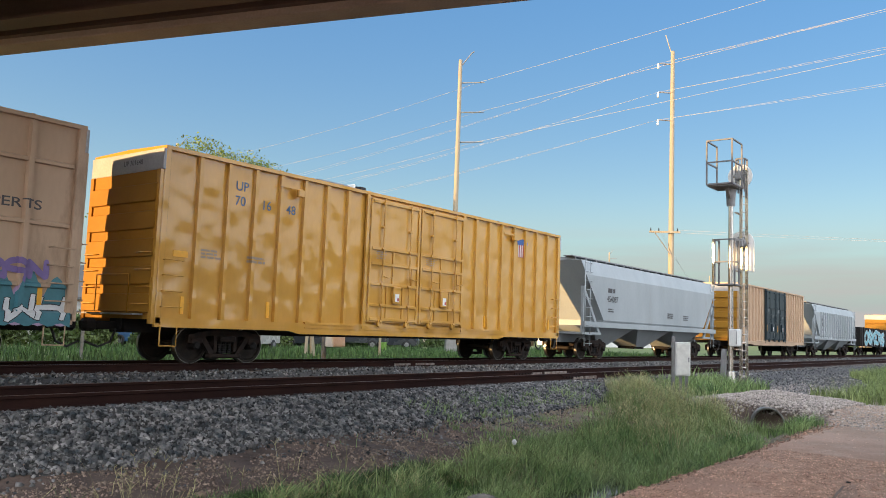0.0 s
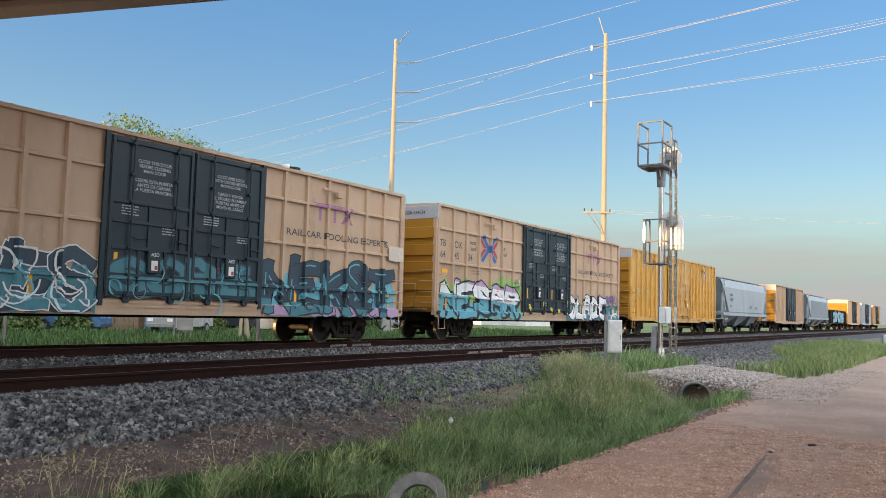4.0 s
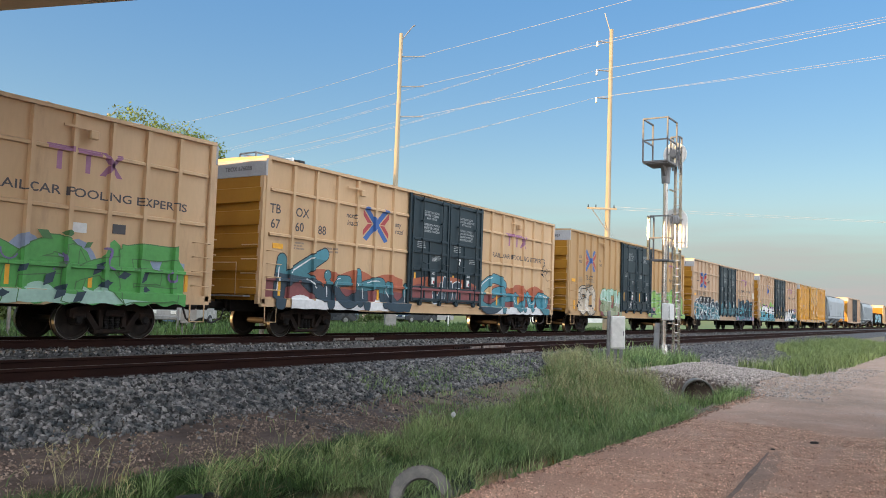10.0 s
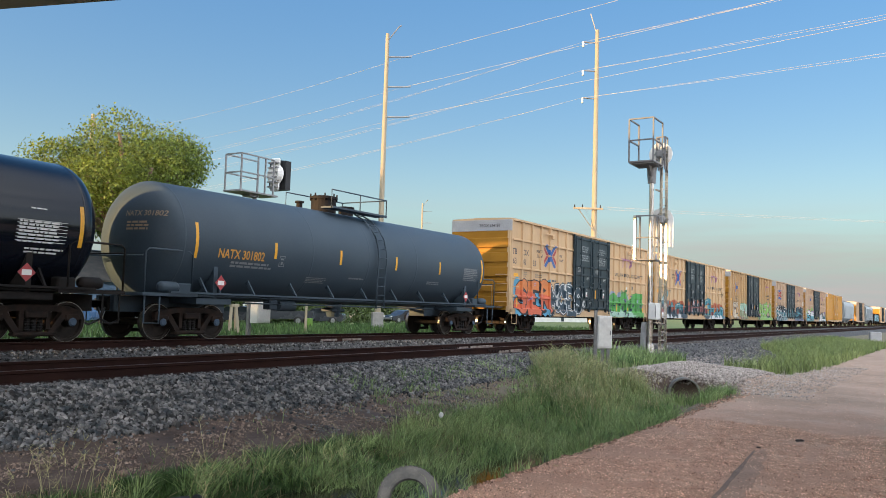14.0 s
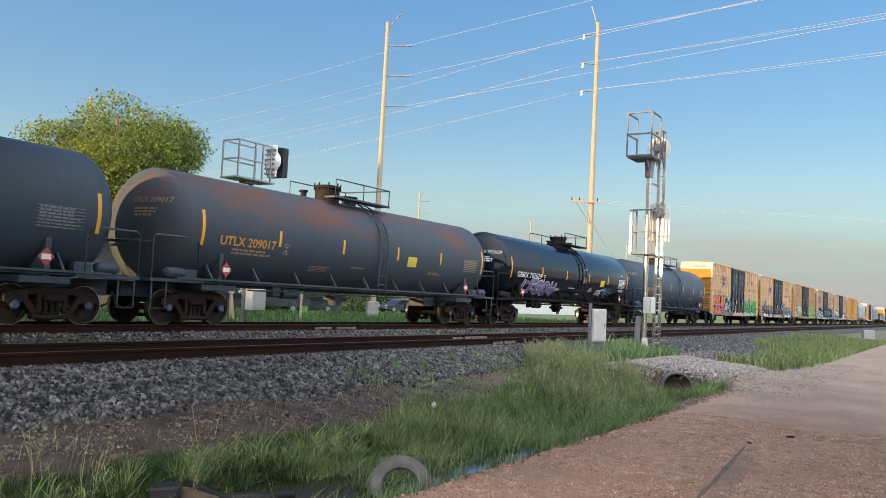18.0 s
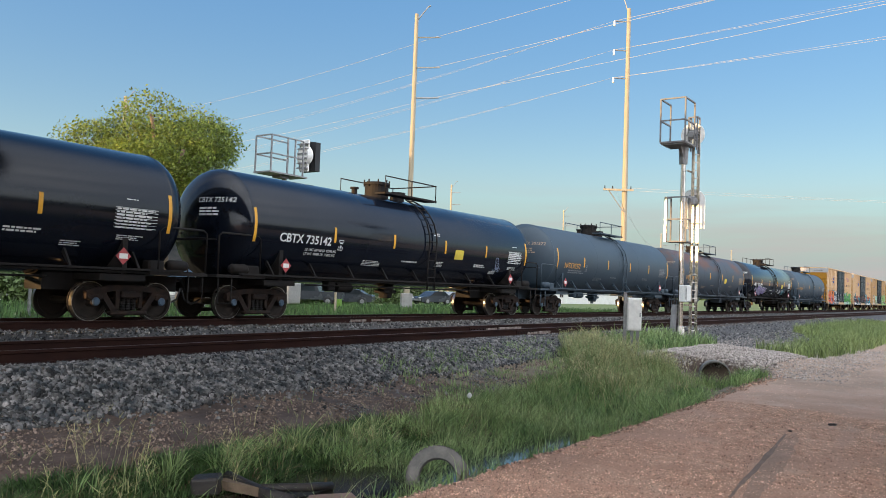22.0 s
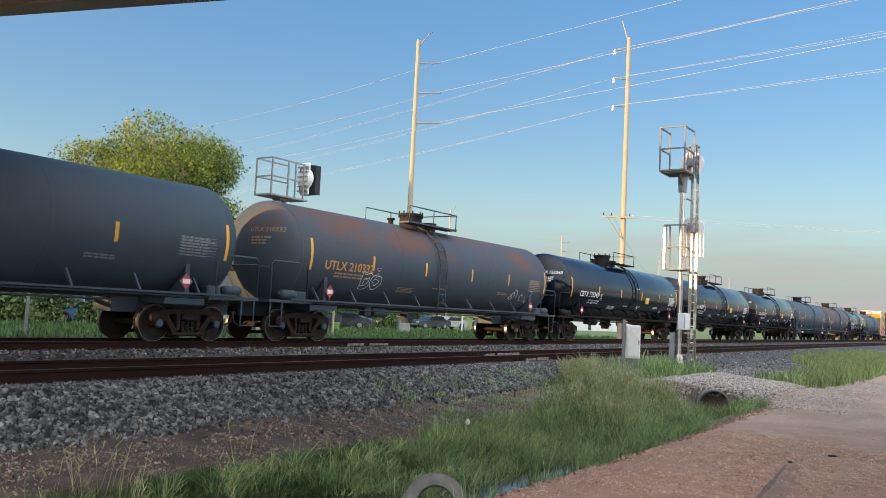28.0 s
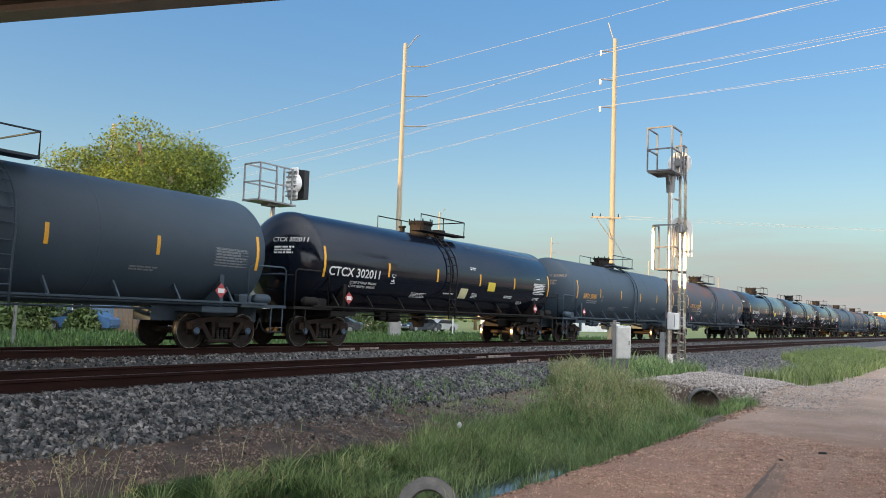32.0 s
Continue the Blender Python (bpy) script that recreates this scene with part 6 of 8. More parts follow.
D = boxcar(80.4, "tan_light", "grid", "676088", "pale tan boxcar with dark doors and teal and white graffiti script", seed=18, logo_at=5.15)
spray_cloud(D, -9.3, 1.15, 7.1, 0.62, "spray_maroon", 19, side3, 0.0, 3, 0.1)
spray_cloud(D, -7.6, 1.5, 5.0, 0.75, "spray_brick", 49, side3, 0.0004, 3, 0.3)
spray_cloud(D, -8.2, 0.85, 5.9, 0.42, "spray_white", 70, side3, 0.0018, 6, 0.3)
graffiti_word(D, "K", -8.7, 0.92, 2.1, 1.6, ("spray_aqua", "spray_teal", "spray_navy"), 20, side3, outline="spray_black", bold=0.08, edge=0.022, shine="spray_white", wild=0.03)
graffiti_word(D, "idny", -6.8, 0.88, 4.5, 1.25, ("spray_aqua", "spray_teal", "spray_navy"), 220, side3, outline="spray_black", bold=0.1, edge=0.022, shine="spray_white", wild=0.03)
spray_cloud(D, -2.2, 1.5, 4.4, 0.72, "spray_brick", 77, on_door, -0.0004, 1, 0.25)
spray_cloud(D, -2.3, 1.25, 4.7, 0.75, "spray_maroon", 21, on_door, 0.0, 4, 0.3)
big = Geo()
write(big, "7", 0.75, 2.55, 0.36, flat_side(0.034), bold=0.01)
write(big, "70K", -1.0, 2.7, 0.13, flat_side(0.034))
part("door_lettering", big.mesh("door_lettering", M["lettering"], False), "lettering", D, "white numbers on the doors")
graffiti_word(D, "yhr", -0.9, 1.22, 2.0, 0.95, ("spray_navy",), 22, on_door, outline="spray_white", bold=0.03, wrap=False)
spray_cloud(D, 2.7, 1.15, 6.5, 0.6, "spray_maroon", 51, side3, 0.0, 4, 0.1)
spray_cloud(D, 3.6, 1.4, 4.8, 0.75, "spray_brick", 23, side3, 0.0004, 3, 0.3)
spray_cloud(D, 3.2, 0.85, 5.3, 0.4, "spray_white", 71, side3, 0.0018, 6, 0.3)
graffiti_word(D, "G", 2.75, 0.92, 2.0, 1.55, ("spray_aqua", "spray_teal", "spray_navy"), 24, side3, outline="spray_black", bold=0.07, edge=0.022, shine="spray_white", wild=0.03)
graffiti_word(D, "ruve", 4.5, 0.88, 4.35, 1.15, ("spray_aqua", "spray_teal", "spray_navy"), 224, side3, outline="spray_black", bold=0.1, edge=0.022, shine="spray_white", wild=0.03)
scribble(D, 8.2, 2.7, 0.8, 0.7, "spray_black", 6, 102, side3, 0.018, 0.004)
E_CAR = boxcar(59.8, "tan_light", "grid", "634183", "pale tan boxcar with dark doors and red, navy and green graffiti", seed=25, logo_at=4.23)
spray_cloud(E_CAR, -8.95, 0.84, 4.05, 1.85, "spray_azure", 26, side3, 0.0, 6, 0.16)
graffiti_word(E_CAR, "SER", -8.8, 0.9, 3.8, 1.5, ("spray_orange", "spray_red"), 27, side3, bold=0.1, block=True, shadow="spray_black", edge=0.03, wild=0.08, fill_width=0.9, accent="spray_lilac")
graffiti_word(E_CAR, "MOE", -5.15, 0.86, 2.85, 1.45, ("spray_navy",), 28, side3, outline="spray_white", halo="spray_navy", bold=0.085, block=True, edge=0.03, wild=0.07, fill_width=0.95, shine="spray_white")
graffiti_word(E_CAR, "S", -2.4, 0.9, 1.05, 1.35, ("spray_navy",), 29, on_door, outline="spray_white", halo="spray_navy", wrap=False, bold=0.06, block=True, edge=0.03)
scribble(E_CAR, -1.4, 1.3, 0.35, 0.5, "spray_white", 5, 103, on_door, 0.018, 0.06, False)
tags = Geo()
for u0 in (-4.9, -3.0):
    bars(tags, u0, 2.4, 0.6, 0.16, 1, on_panel(0.002), random.Random(int(u0 * 10)), 0.5)
part("sprayed_tag", over_posts(tags).mesh("sprayed_tag", M["spray_navy"], False), "spray_navy", E_CAR, "small dark sprayed tag")
spray_cloud(E_CAR, 2.7, 1.2, 5.9, 1.15, "spray_haze", 104, side3, 0.0, 5, 0.5)
spray_cloud(E_CAR, 2.9, 0.85, 5.7, 1.5, "spray_vivid", 48, side3, 0.001, 7, 0.5)
spray_cloud(E_CAR, 2.7, 0.85, 4.2, 0.5, "spray_mint", 73, side3, 0.0024, 5, 0.4)
graffiti_word(E_CAR, "SAKE", 2.9, 0.88, 5.4, 1.3, ("spray_vivid", "spray_mint"), 29, side3, outline="spray_deep", bold=0.08, block=True, edge=0.02, wild=0.1, fill_width=0.98)
facets(E_CAR, 2.6, 0.9, 5.2, 0.75, "spray_navy", 13, 105, side3, 0.04, 0.38)
facets(E_CAR, 4.6, 1.6, 1.4, 0.8, "spray_deep", 4, 106, side3, 0.042, 0.34)
scribble(E_CAR, 2.9, 1.5, 5.4, 0.6, "spray_purple", 6, 107, side3, 0.025, 0.04)
for zc, xc in ((2.56, 6.5), (2.5, 5.5)):
    part("notice_plate", Geo().span((xc, PANEL - 0.012, zc - 0.09), (xc + 0.34, PANEL, zc + 0.13)), "lettering_dark" if xc > 6 else "lettering", E_CAR, "small notice plate")



def hopper(off, label, length=16.6, ribbed=False, number="454087"):
    car = thing("covered_hopper", label, "freight car", "cars of the freight train")
    cars.append((car, off))
    h = length / 2
    body = Geo()
    sect = [(-1.35, 1.5), (-1.56, 1.75), (-1.56, 3.7), (-1.3, 4.35), (0, 4.5), (1.3, 4.35), (1.56, 3.7), (1.56, 1.75), (1.35, 1.5)]
    # the end sheets slope inwards towards the trucks
    n = len(sect)
    vs = [(-h + (0.15 if z > 2.9 else 1.9), y, z) for y, z in sect] + [(h - (0.15 if z > 2.9 else 1.9), y, z) for y, z in sect]
    body.add(vs, [tuple(range(n)), tuple(range(n, 2 * n))[::-1]] + [(i, n + i, n + (i + 1) % n, (i + 1) % n) for i in range(n)])
    part("body", body, "grey_hopper", car)
    if ribbed:
        for k in range(16):
            x = -h + 2.2 + k * (length - 4.4) / 15
            part("side_post", shared("hopper_post", lambda: Geo().span((-0.05, -1.66, 1.55), (0.05, -1.5, 3.75)), "grey_hopper"), "grey_hopper", car, "", pose(x, 0, 0))
    part("side_sill", Geo().span((-h, -1.6, 1.42), (h, -1.5, 1.66)).span((-h, 1.5, 1.42), (h, 1.6, 1.66)), "grey_hopper", car)
    for k in range(3):
        x = -4.6 + k * 4.6
        g = Geo()
        top = [(x - 2.2, -1.35, 1.5), (x + 2.2, -1.35, 1.5), (x + 2.2, 1.35, 1.5), (x - 2.2, 1.35, 1.5)]
        bot = [(x - 0.5, -0.5, 0.55), (x + 0.5, -0.5, 0.55), (x + 0.5, 0.5, 0.55), (x - 0.5, 0.5, 0.55)]
        g.add(top + bot, [(0, 1, 2, 3), (7, 6, 5, 4)] + [(i, 4 + i, 4 + (i + 1) % 4, (i + 1) % 4) for i in range(4)])
        hp = part("hopper_bottom", g, "grey_hopper", car)
        part("outlet_gate", Geo().box((x, 0, 0.52), (1.2, 0.9, 0.14), None, 0.02), "steel_dark", hp)
    part("running_board", Geo().span((-h, -0.95, 4.5), (h, -0.5, 4.55)).span((-h, 0.5, 4.5), (h, 0.95, 4.55)), "galvanised", car)
    for k in range(17):
        x = -h + 0.3 + k * (length - 0.6) / 16
        part("board_bracket", shared("board_bracket", lambda: Geo().span((-0.03, -0.95, 4.32), (0.03, 0.95, 4.5)), "galvanised"), "galvanised", car, "", pose(x, 0, 0))
    for d in (-1, 1):
        part("platform", Geo().span((d * h, -1.5, 1.1), (d * (h - 1.8), 1.5, 1.2)), "grey_hopper", car)
        part("end_post", Geo().span((d * (h - 0.25), -1.5, 1.2), (d * (h - 0.05), -1.38, 3.2)).prism([(d * (h - 1.7), 1.2), (d * (h - 1.5), 1.2), (d * (h - 0.1), 3.0), (d * (h - 0.3), 3.0)], -1.5, -1.4), "grey_hopper", car)
        ladder(car, d * (h - 0.15), d * (h - 0.65), -1.62, 0.7, 4.2, 10, "grey_hopper")
        part("end_frame", Geo().pipe([(d * (h - 0.15), -1.52, 0.6), (d * (h - 0.15), -1.52, 4.3)], 0.03, 6).pipe([(d * (h - 0.65), -1.52, 0.6), (d * (h - 0.65), -1.52, 4.3)], 0.03, 6), "grey_hopper", car)
        part("stub_sill", Geo().span((d * h, -0.35, 0.72), (d * (h - 3.2), 0.35, 1.15)), "grey_hopper", car)
        coupler(car, d * h, d)
        truck(car, d * (h - 2.1))
    place = lambda u, w: (u, -1.572, w)
    t = Geo()
    bars(t, -h + 2.3, 3.0, 0.9, 0.22, 1, place, random.Random(3), 0.9)
    write(t, number, -h + 2.2, 2.6, 0.28, place)
    bars(t, -h + 2.3, 2.1, 0.7, 0.2, 2, place, random.Random(4))
    bars(t, 1.0, 2.05, 0.8, 0.3, 3, place, random.Random(5))
    bars(t, 3.2, 2.0, 0.8, 0.3, 3, place, random.Random(6))
    part("lettering", t.mesh("lettering", M["lettering_dark"], False), "lettering_dark", car)
    return car


hopper(183.6, "pale grey smooth-sided covered hopper car")
boxcar(204.6, "tan_brown", "plain", "290114", "brown boxcar with dark doors and white graffiti", length=16.0, near=False, seed=31, top=4.8)
hopper(224.2, "pale grey ribbed covered hopper car", ribbed=True)


def gondola(off, length=16.5):
    car = thing("gondola_car", "low black open gondola car with blue graffiti", "freight car", "cars of the freight train")
    cars.append((car, off))
    h = length / 2
    b = Geo().span((-h, -1.5, 1.05), (h, -1.4, 2.9)).span((-h, 1.4, 1.05), (h, 1.5, 2.9)).span((-h, -1.4, 1.05), (-h + 0.1, 1.4, 2.9)).span((h - 0.1, -1.4, 1.05), (h, 1.4, 2.9)).span((-h, -1.5, 0.95), (h, 1.5, 1.1))
    part("body", b, "steel_dark", car)
    for k in range(13):
        part("side_post", shared("gondola_post", lambda: Geo().span((-0.06, -1.58, 1.0), (0.06, -1.5, 2.9)), "steel_dark"), "steel_dark", car, "", pose(-h + 0.3 + k * (length - 0.6) / 12, 0, 0))
    graffiti_word(car, "OSKERS", -6.5, 1.1, 11, 1.5, ("spray_sky",), 33, lambda u, w, l: (u, -1.6 - l, w), outline="spray_white", wrap=False)
    for d in (-1, 1):
        coupler(car, d * h, d)
        truck(car, d * (h - 2.1))
    return car


gondola(243.3)
boxcar(262.6, "tan_light", "plain", "290208", "far pale tan boxcar without graffiti", length=16.0, near=False, seed=34, top=4.8)
boxcar(282.4, "panel_white", "plain", "290305", "far pale grey plain boxcar", length=16.0, near=False, seed=35, top=4.8)
boxcar(302.0, "tan", "plain", "290411", "far tan boxcar near the front", length=16.0, near=False, seed=36, top=4.8)

# ---- tank cars ----
TANK_R, TANK_Z = 1.555, 2.6


def round_side(u, w, lift=0.0, r=None):
    """A point on the tank's near side at height w."""
    rr = (r or TANK_R) + 0.006 + lift
    a = (w - TANK_Z) / (r or TANK_R)
    return (u, -rr * math.cos(a), TANK_Z + rr * math.sin(a))


def tank_car(off, mat, label, marks, number, ink, length=17.0, seed=1, mark_size=0.25, stripes=6, ladder_x=0.6, fitting="steel_dark", notices="lettering", sticker=True, dome_x=-0.65, spray=None, sticker_x=2.2, extra=()):
    rng = random.Random(seed)
    if mat != "tank_black":
        fitting = mat
    car = thing("tank_car", label, "tank car", "cars of the freight train")
    cars.append((car, off))
    h, R, Z = length / 2, TANK_R, TANK_Z
    hd = 0.76
    prof = [(-h, 0.0)] + [(-h + hd * (1 - math.cos(a)), R * math.sin(a)) for a in (math.pi / 2 * k / 9 for k in range(1, 10))]
    prof += [(-h / 3, R), (-0.02, R), (h / 3, R)] + [(-p[0], p[1]) for p in prof[::-1]]
    part("tank", Geo().lathe(prof, (0, 0, Z), "x", 64), mat, car)
    for x in (-h + hd, -h / 3, -0.02, h / 3, h - hd):
        part("weld_seam", shared("weld_seam_" + mat, lambda: Geo().lathe([(-0.03, R), (-0.015, R + 0.005), (0.015, R + 0.005), (0.03, R)], (0, 0, Z), "x", 64), mat), mat, car, "", pose(x, 0, 0))
    # running boards along the sides
    for s in (-1, 1):
        part("side_walk", Geo().span((-h + 0.4, s * 1.5 - 0.05, 1.2), (h - 0.4, s * 1.5 + 0.05, 1.25)).pipe([(-h + 0.6, s * 1.45, 1.16), (h - 0.6, s * 1.45, 1.16)], 0.03, 6), fitting, car)
        for k in range(9):
            x = -h + 1.6 + k * (length - 3.2) / 8
            part("walk_bracket", shared("walk_bracket%d_%s" % (s, fitting), lambda: Geo().prism([(s * 1.5, 1.2), (s * 1.5, 1.26), (s * 1.18, 1.7), (s * 1.1, 1.6)], -0.025, 0.025, "yz"), fitting), fitting, car, "", pose(x, 0, 0))
    for d in (-1, 1):
        c = d * (h - 1.95)
        # saddle, stub sill, end platform and steps
        sad = Geo()
        for s in (-1, 1):
            sad.prism([(s * 0.3, 0.95), (s * 1.42, 1.1), (s * 1.42, 1.95), (s * 1.2, 1.6), (s * 0.7, 1.15)], c - 0.07, c + 0.07, "yz")
        sad.span((c - 0.6, -1.4, 0.95), (c + 0.6, 1.4, 1.1))
        part("saddle", sad, fitting, car)
        part("stub_sill", Geo().span((d * (h + 0.35), -0.35, 0.7), (d * (h - 3.3), 0.35, 1.1)), fitting, car)
        part("end_platform", Geo().span((d * (h + 0.4), -1.5, 1.12), (d * (h - 1.3), 1.5, 1.2)), fitting, car)
        for s in (-1, 1):
            part("end_handrail", Geo().pipe([(d * (h + 0.35), s * 1.48, 1.2), (d * (h + 0.35), s * 1.48, 2.2), (d * (h + 0.25), s * 1.48, 2.28), (d * (h - 0.95), s * 1.5, 2.28), (d * (h - 1.08), s * 1.5, 2.18), (d * (h - 1.08), s * 1.5, 1.2)], 0.025, 6), fitting, car)
            part("sill_step", Geo().pipe([(d * (h + 0.3), s * 1.45, 1.12), (d * (h + 0.3), s * 1.45, 0.45), (d * (h - 0.15), s * 1.45, 0.45), (d * (h - 0.15), s * 1.45, 1.12)], 0.024, 6), fitting, car)
        part("end_rail", Geo().pipe([(d * (h + 0.38), -1.4, 2.1), (d * (h + 0.38), 1.4, 2.1)], 0.022, 6), fitting, car)
        part("brake_valve", Geo().box((d * (h - 1.0), -1.2, 1.34), (0.45, 0.3, 0.26), None, 0.04), fitting, car)
        part("air_reservoir", Geo().lathe([(-0.22, 0.0), (-0.2, 0.1), (-0.12, 0.14), (0.3, 0.14), (0.38, 0.1), (0.4, 0.0)], (d * (h - 0.45), -1.25, 1.36), "x", 14), fitting, car)
        coupler(car, d * (h + 0.35), d)
        truck(car, d * 7.0, cap="cap_blue")
    # top platform with manway, valves and rails
    z0 = Z + R
    px = (ladder_x + dome_x) / 2 + 0.1
    tp = part("top_platform", Geo().span((px - 1.5, -1.05, z0 + 0.02), (px + 1.5, -0.55, z0 + 0.08)).span((px - 1.5, 0.55, z0 + 0.02), (px + 1.5, 1.05, z0 + 0.08)), fitting, car)
    for s in (-1.0, 1.0):
        part("platform_rail", Geo().pipe([(px - 1.5, s, z0), (px - 1.5, s, z0 + 0.62), (px - 0.2, s, z0 + 0.62), (px + 1.5, s, z0 + 0.62), (px + 1.5, s, z0)], 0.022, 6).pipe([(px, s, z0), (px, s, z0 + 0.62)], 0.02, 6), fitting, tp)
    part("platform_rail", Geo().pipe([(px + 1.5, -1.0, z0 + 0.62), (px + 1.5, 1.0, z0 + 0.62)], 0.022, 6), fitting, tp)
    dome = part("manway", Geo().lathe([(-0.1, 0.0), (-0.1, 0.42), (0.42, 0.42), (0.42, 0.47), (0.5, 0.47), (0.54, 0.3), (0.56, 0.0)], (dome_x, 0, z0), "z", 24, False), "steel_dark", car, "dark cylindrical manway housing")
    for k in range(8):
        a = k * math.pi / 4
        part("bolt", shared("manway_bolt", lambda: Geo().cyl((0, 0, 0.36), (0, 0, 0.6), 0.025, n=6), "steel_dark"), "steel_dark", dome, "", Matrix.Translation((dome_x + 0.44 * math.cos(a), 0.44 * math.sin(a), z0)))
    part("valve", Geo().cyl((dome_x + 1.2, 0, z0 - 0.05), (dome_x + 1.2, 0, z0 + 0.22), 0.26, n=16).cyl((dome_x + 1.2, 0, z0 + 0.22), (dome_x + 1.2, 0, z0 + 0.3), 0.3, n=16), "steel_dark", car)
    part("relief_valve", Geo().cyl((dome_x - 1.2, 0, z0 - 0.05), (dome_x - 1.2, 0, z0 + 0.16), 0.1, n=10).cyl((dome_x - 1.2, 0, z0 + 0.16), (dome_x - 1.2, 0, z0 + 0.22), 0.15, n=10), "steel_dark", car)
    # ladder down the near side, following the shell
    for s in (-1, 1):
        lx = ladder_x
        def shell(deg, out, x):
            a = radians(deg)
            return (x, s * (R + out) * math.cos(a), Z + (R + out) * math.sin(a))
        for x in (lx - 0.22, lx + 0.22):
            pts = [shell(a, 0.1, x) for a in (72, 55, 40, 25, 10, 0)] + [(x, s * 1.6, 1.7), (x, s * 1.6, 0.95)]
            part("ladder_rail", Geo().pipe(pts, 0.028, 6), fitting, car)
        rungs = [shell(a, 0.1, 0) for a in (68, 57, 46, 35, 24, 13, 2)] + [(0, s * 1.6, z) for z in (2.3, 2.0, 1.7, 1.4, 1.0)]
        for p in rungs:
            part("rung", shared("tank_rung_" + fitting, lambda: Geo().cyl((-0.22, 0, 0), (0.22, 0, 0), 0.018, n=6), fitting), fitting, car, "", Matrix.Translation((lx, p[1], p[2])))
    # bottom outlet
    part("bottom_outlet", Geo().lathe([(0.62, 0.0), (0.62, 0.2), (0.8, 0.26), (1.12, 0.3)], (px, 0, 0), "z", 14, False).box((px, 0, 0.85), (0.7, 0.5, 0.12), None, 0.03), fitting, car)
    part("brake_cylinder", Geo().cyl((-3.2, -0.5, 0.95), (-2.5, -0.5, 0.95), 0.16, n=12).box((-3.5, -0.5, 0.98), (0.35, 0.3, 0.3), None, 0.03).pipe([(-5, -0.9, 1.0), (5, -0.9, 1.0)], 0.025, 6), fitting, car)
    # reflector stripes
    for k in range(stripes):
        x = -h + hd + 0.12 + k * (length - 2 * hd - 0.24) / (stripes - 1)
        tall = k in (0, stripes - 1)
        x = (-7.35 if marks in ("NATX", "UTLX") else -7.68, -4.45, -1.5, 1.55, 4.4, 7.65)[k]
        z1, z2 = (2.12, 3.06) if tall else (2.3, 2.76)
        g = Geo()
        zz = [z1 + (z2 - z1) * i / 5 for i in range(6)]
        g.add([round_side(x - 0.05, z) for z in zz] + [round_side(x + 0.05, z) for z in zz], [(i, i + 1, 7 + i, 6 + i) for i in range(5)])
        part("reflector", g.mesh("reflector", M["stripe_yellow"], False), "stripe_yellow", car, "yellow reflector strip")
    # lettering
    t = Geo()
    x0 = -6.75 + {"NATX": 0.15, "CTCX": -0.72, "GBRX": -0.35}.get(marks, 0.0)
    write(t, marks + " " + number, x0, 2.2, mark_size, round_side, bold=0.02, width=2.15 * mark_size / 0.25 * {"NATX": 0.8, "CTCX": 1.06, "GBRX": 1.22}.get(marks, 1.0))
    part("lettering", t.mesh("lettering", M[ink], False), ink, car, "stencilled reporting mark")
    rs = round_side
    def print_block(geo):
        part("small_print", geo.mesh("small_print", M[notices], False), notices, car, "small unreadable print")
    def bars_block(*a):
        geo = Geo()
        bars(geo, *a)
        print_block(geo)
    s = Geo()
    if marks in ("CTCX", "CBTX", "GBRX", "TILX"):
        for k, line in enumerate(("LD LMT 207100 LB  93900 KG", "LT WT 78900 LB  35800 KG")):
            geo = Geo()
            write(geo, line, x0 + 1.1, 1.98 - 0.13 * k, 0.085, rs, width=1.35)
            part("load_lettering", geo.mesh("load_lettering", M[notices], False), notices, car, "white load limit lettering")
    else:
        bars_block(x0 + 0.5, 1.92, 1.7, 0.2, 2, rs, rng, 0.6)
    for k in range(7):
        zz = 2.64 - k * 0.075
        s.add([rs(6.15, zz - 0.012), rs(7.3, zz - 0.012), rs(7.3, zz), rs(6.15, zz)], [(0, 1, 2, 3)])
    bars_block(6.2, 2.12, 1.05, 0.5, 7, rs, rng, 0.5)
    bars_block(3.7, 1.85, 0.9, 0.14, 2, rs, rng)
    bars_block(-2.9, 1.6, 1.0, 0.22, 4, rs, rng, 0.5)
    bars_block(-0.9, 1.85, 0.9, 0.06, 1, rs, rng, 0.9)
    for u0, w0, u1, w1 in ((0, 0, 0.22, 0.02), (0, 0.3, 0.22, 0.32), (0, 0.0, 0.02, 0.32), (0.2, 0, 0.22, 0.32), (0.05, 0.2, 0.17, 0.25), (0.07, 0.06, 0.15, 0.15)):
        s.add([rs(-4.26 + u0, 2.08 + w0), rs(-4.26 + u1, 2.08 + w0), rs(-4.26 + u1, 2.08 + w1), rs(-4.26 + u0, 2.08 + w1)], [(0, 1, 2, 3)])
    print_block(s)
    es = Geo()
    def on_head(u, w):
        q = math.hypot(u, w - Z)
        a = math.asin(min(0.99, q / R))
        return (-h + hd * (1 - math.cos(a)) - 0.012, -u, w)
    write(es, marks + " " + number, 0.1, 3.15, 0.14, on_head)
    bars(es, 0.2, 2.75, 0.7, 0.26, 3, on_head, rng)
    part("end_lettering", es.mesh("end_lettering", M[ink if ink != "lettering_orange" else "lettering_faint"], False), ink, car)
    if sticker:
        g = Geo()
        zz = [2.12 + 0.06 * i for i in range(7)]
        g.add([rs(sticker_x, z) for z in zz] + [rs(sticker_x + 0.58, z) for z in zz], [(i, i + 1, 8 + i, 7 + i) for i in range(6)])
        part("notice_plate", g.mesh("notice_plate", M["plate_yellow"], False), "plate_yellow", car, "yellow notice plate")
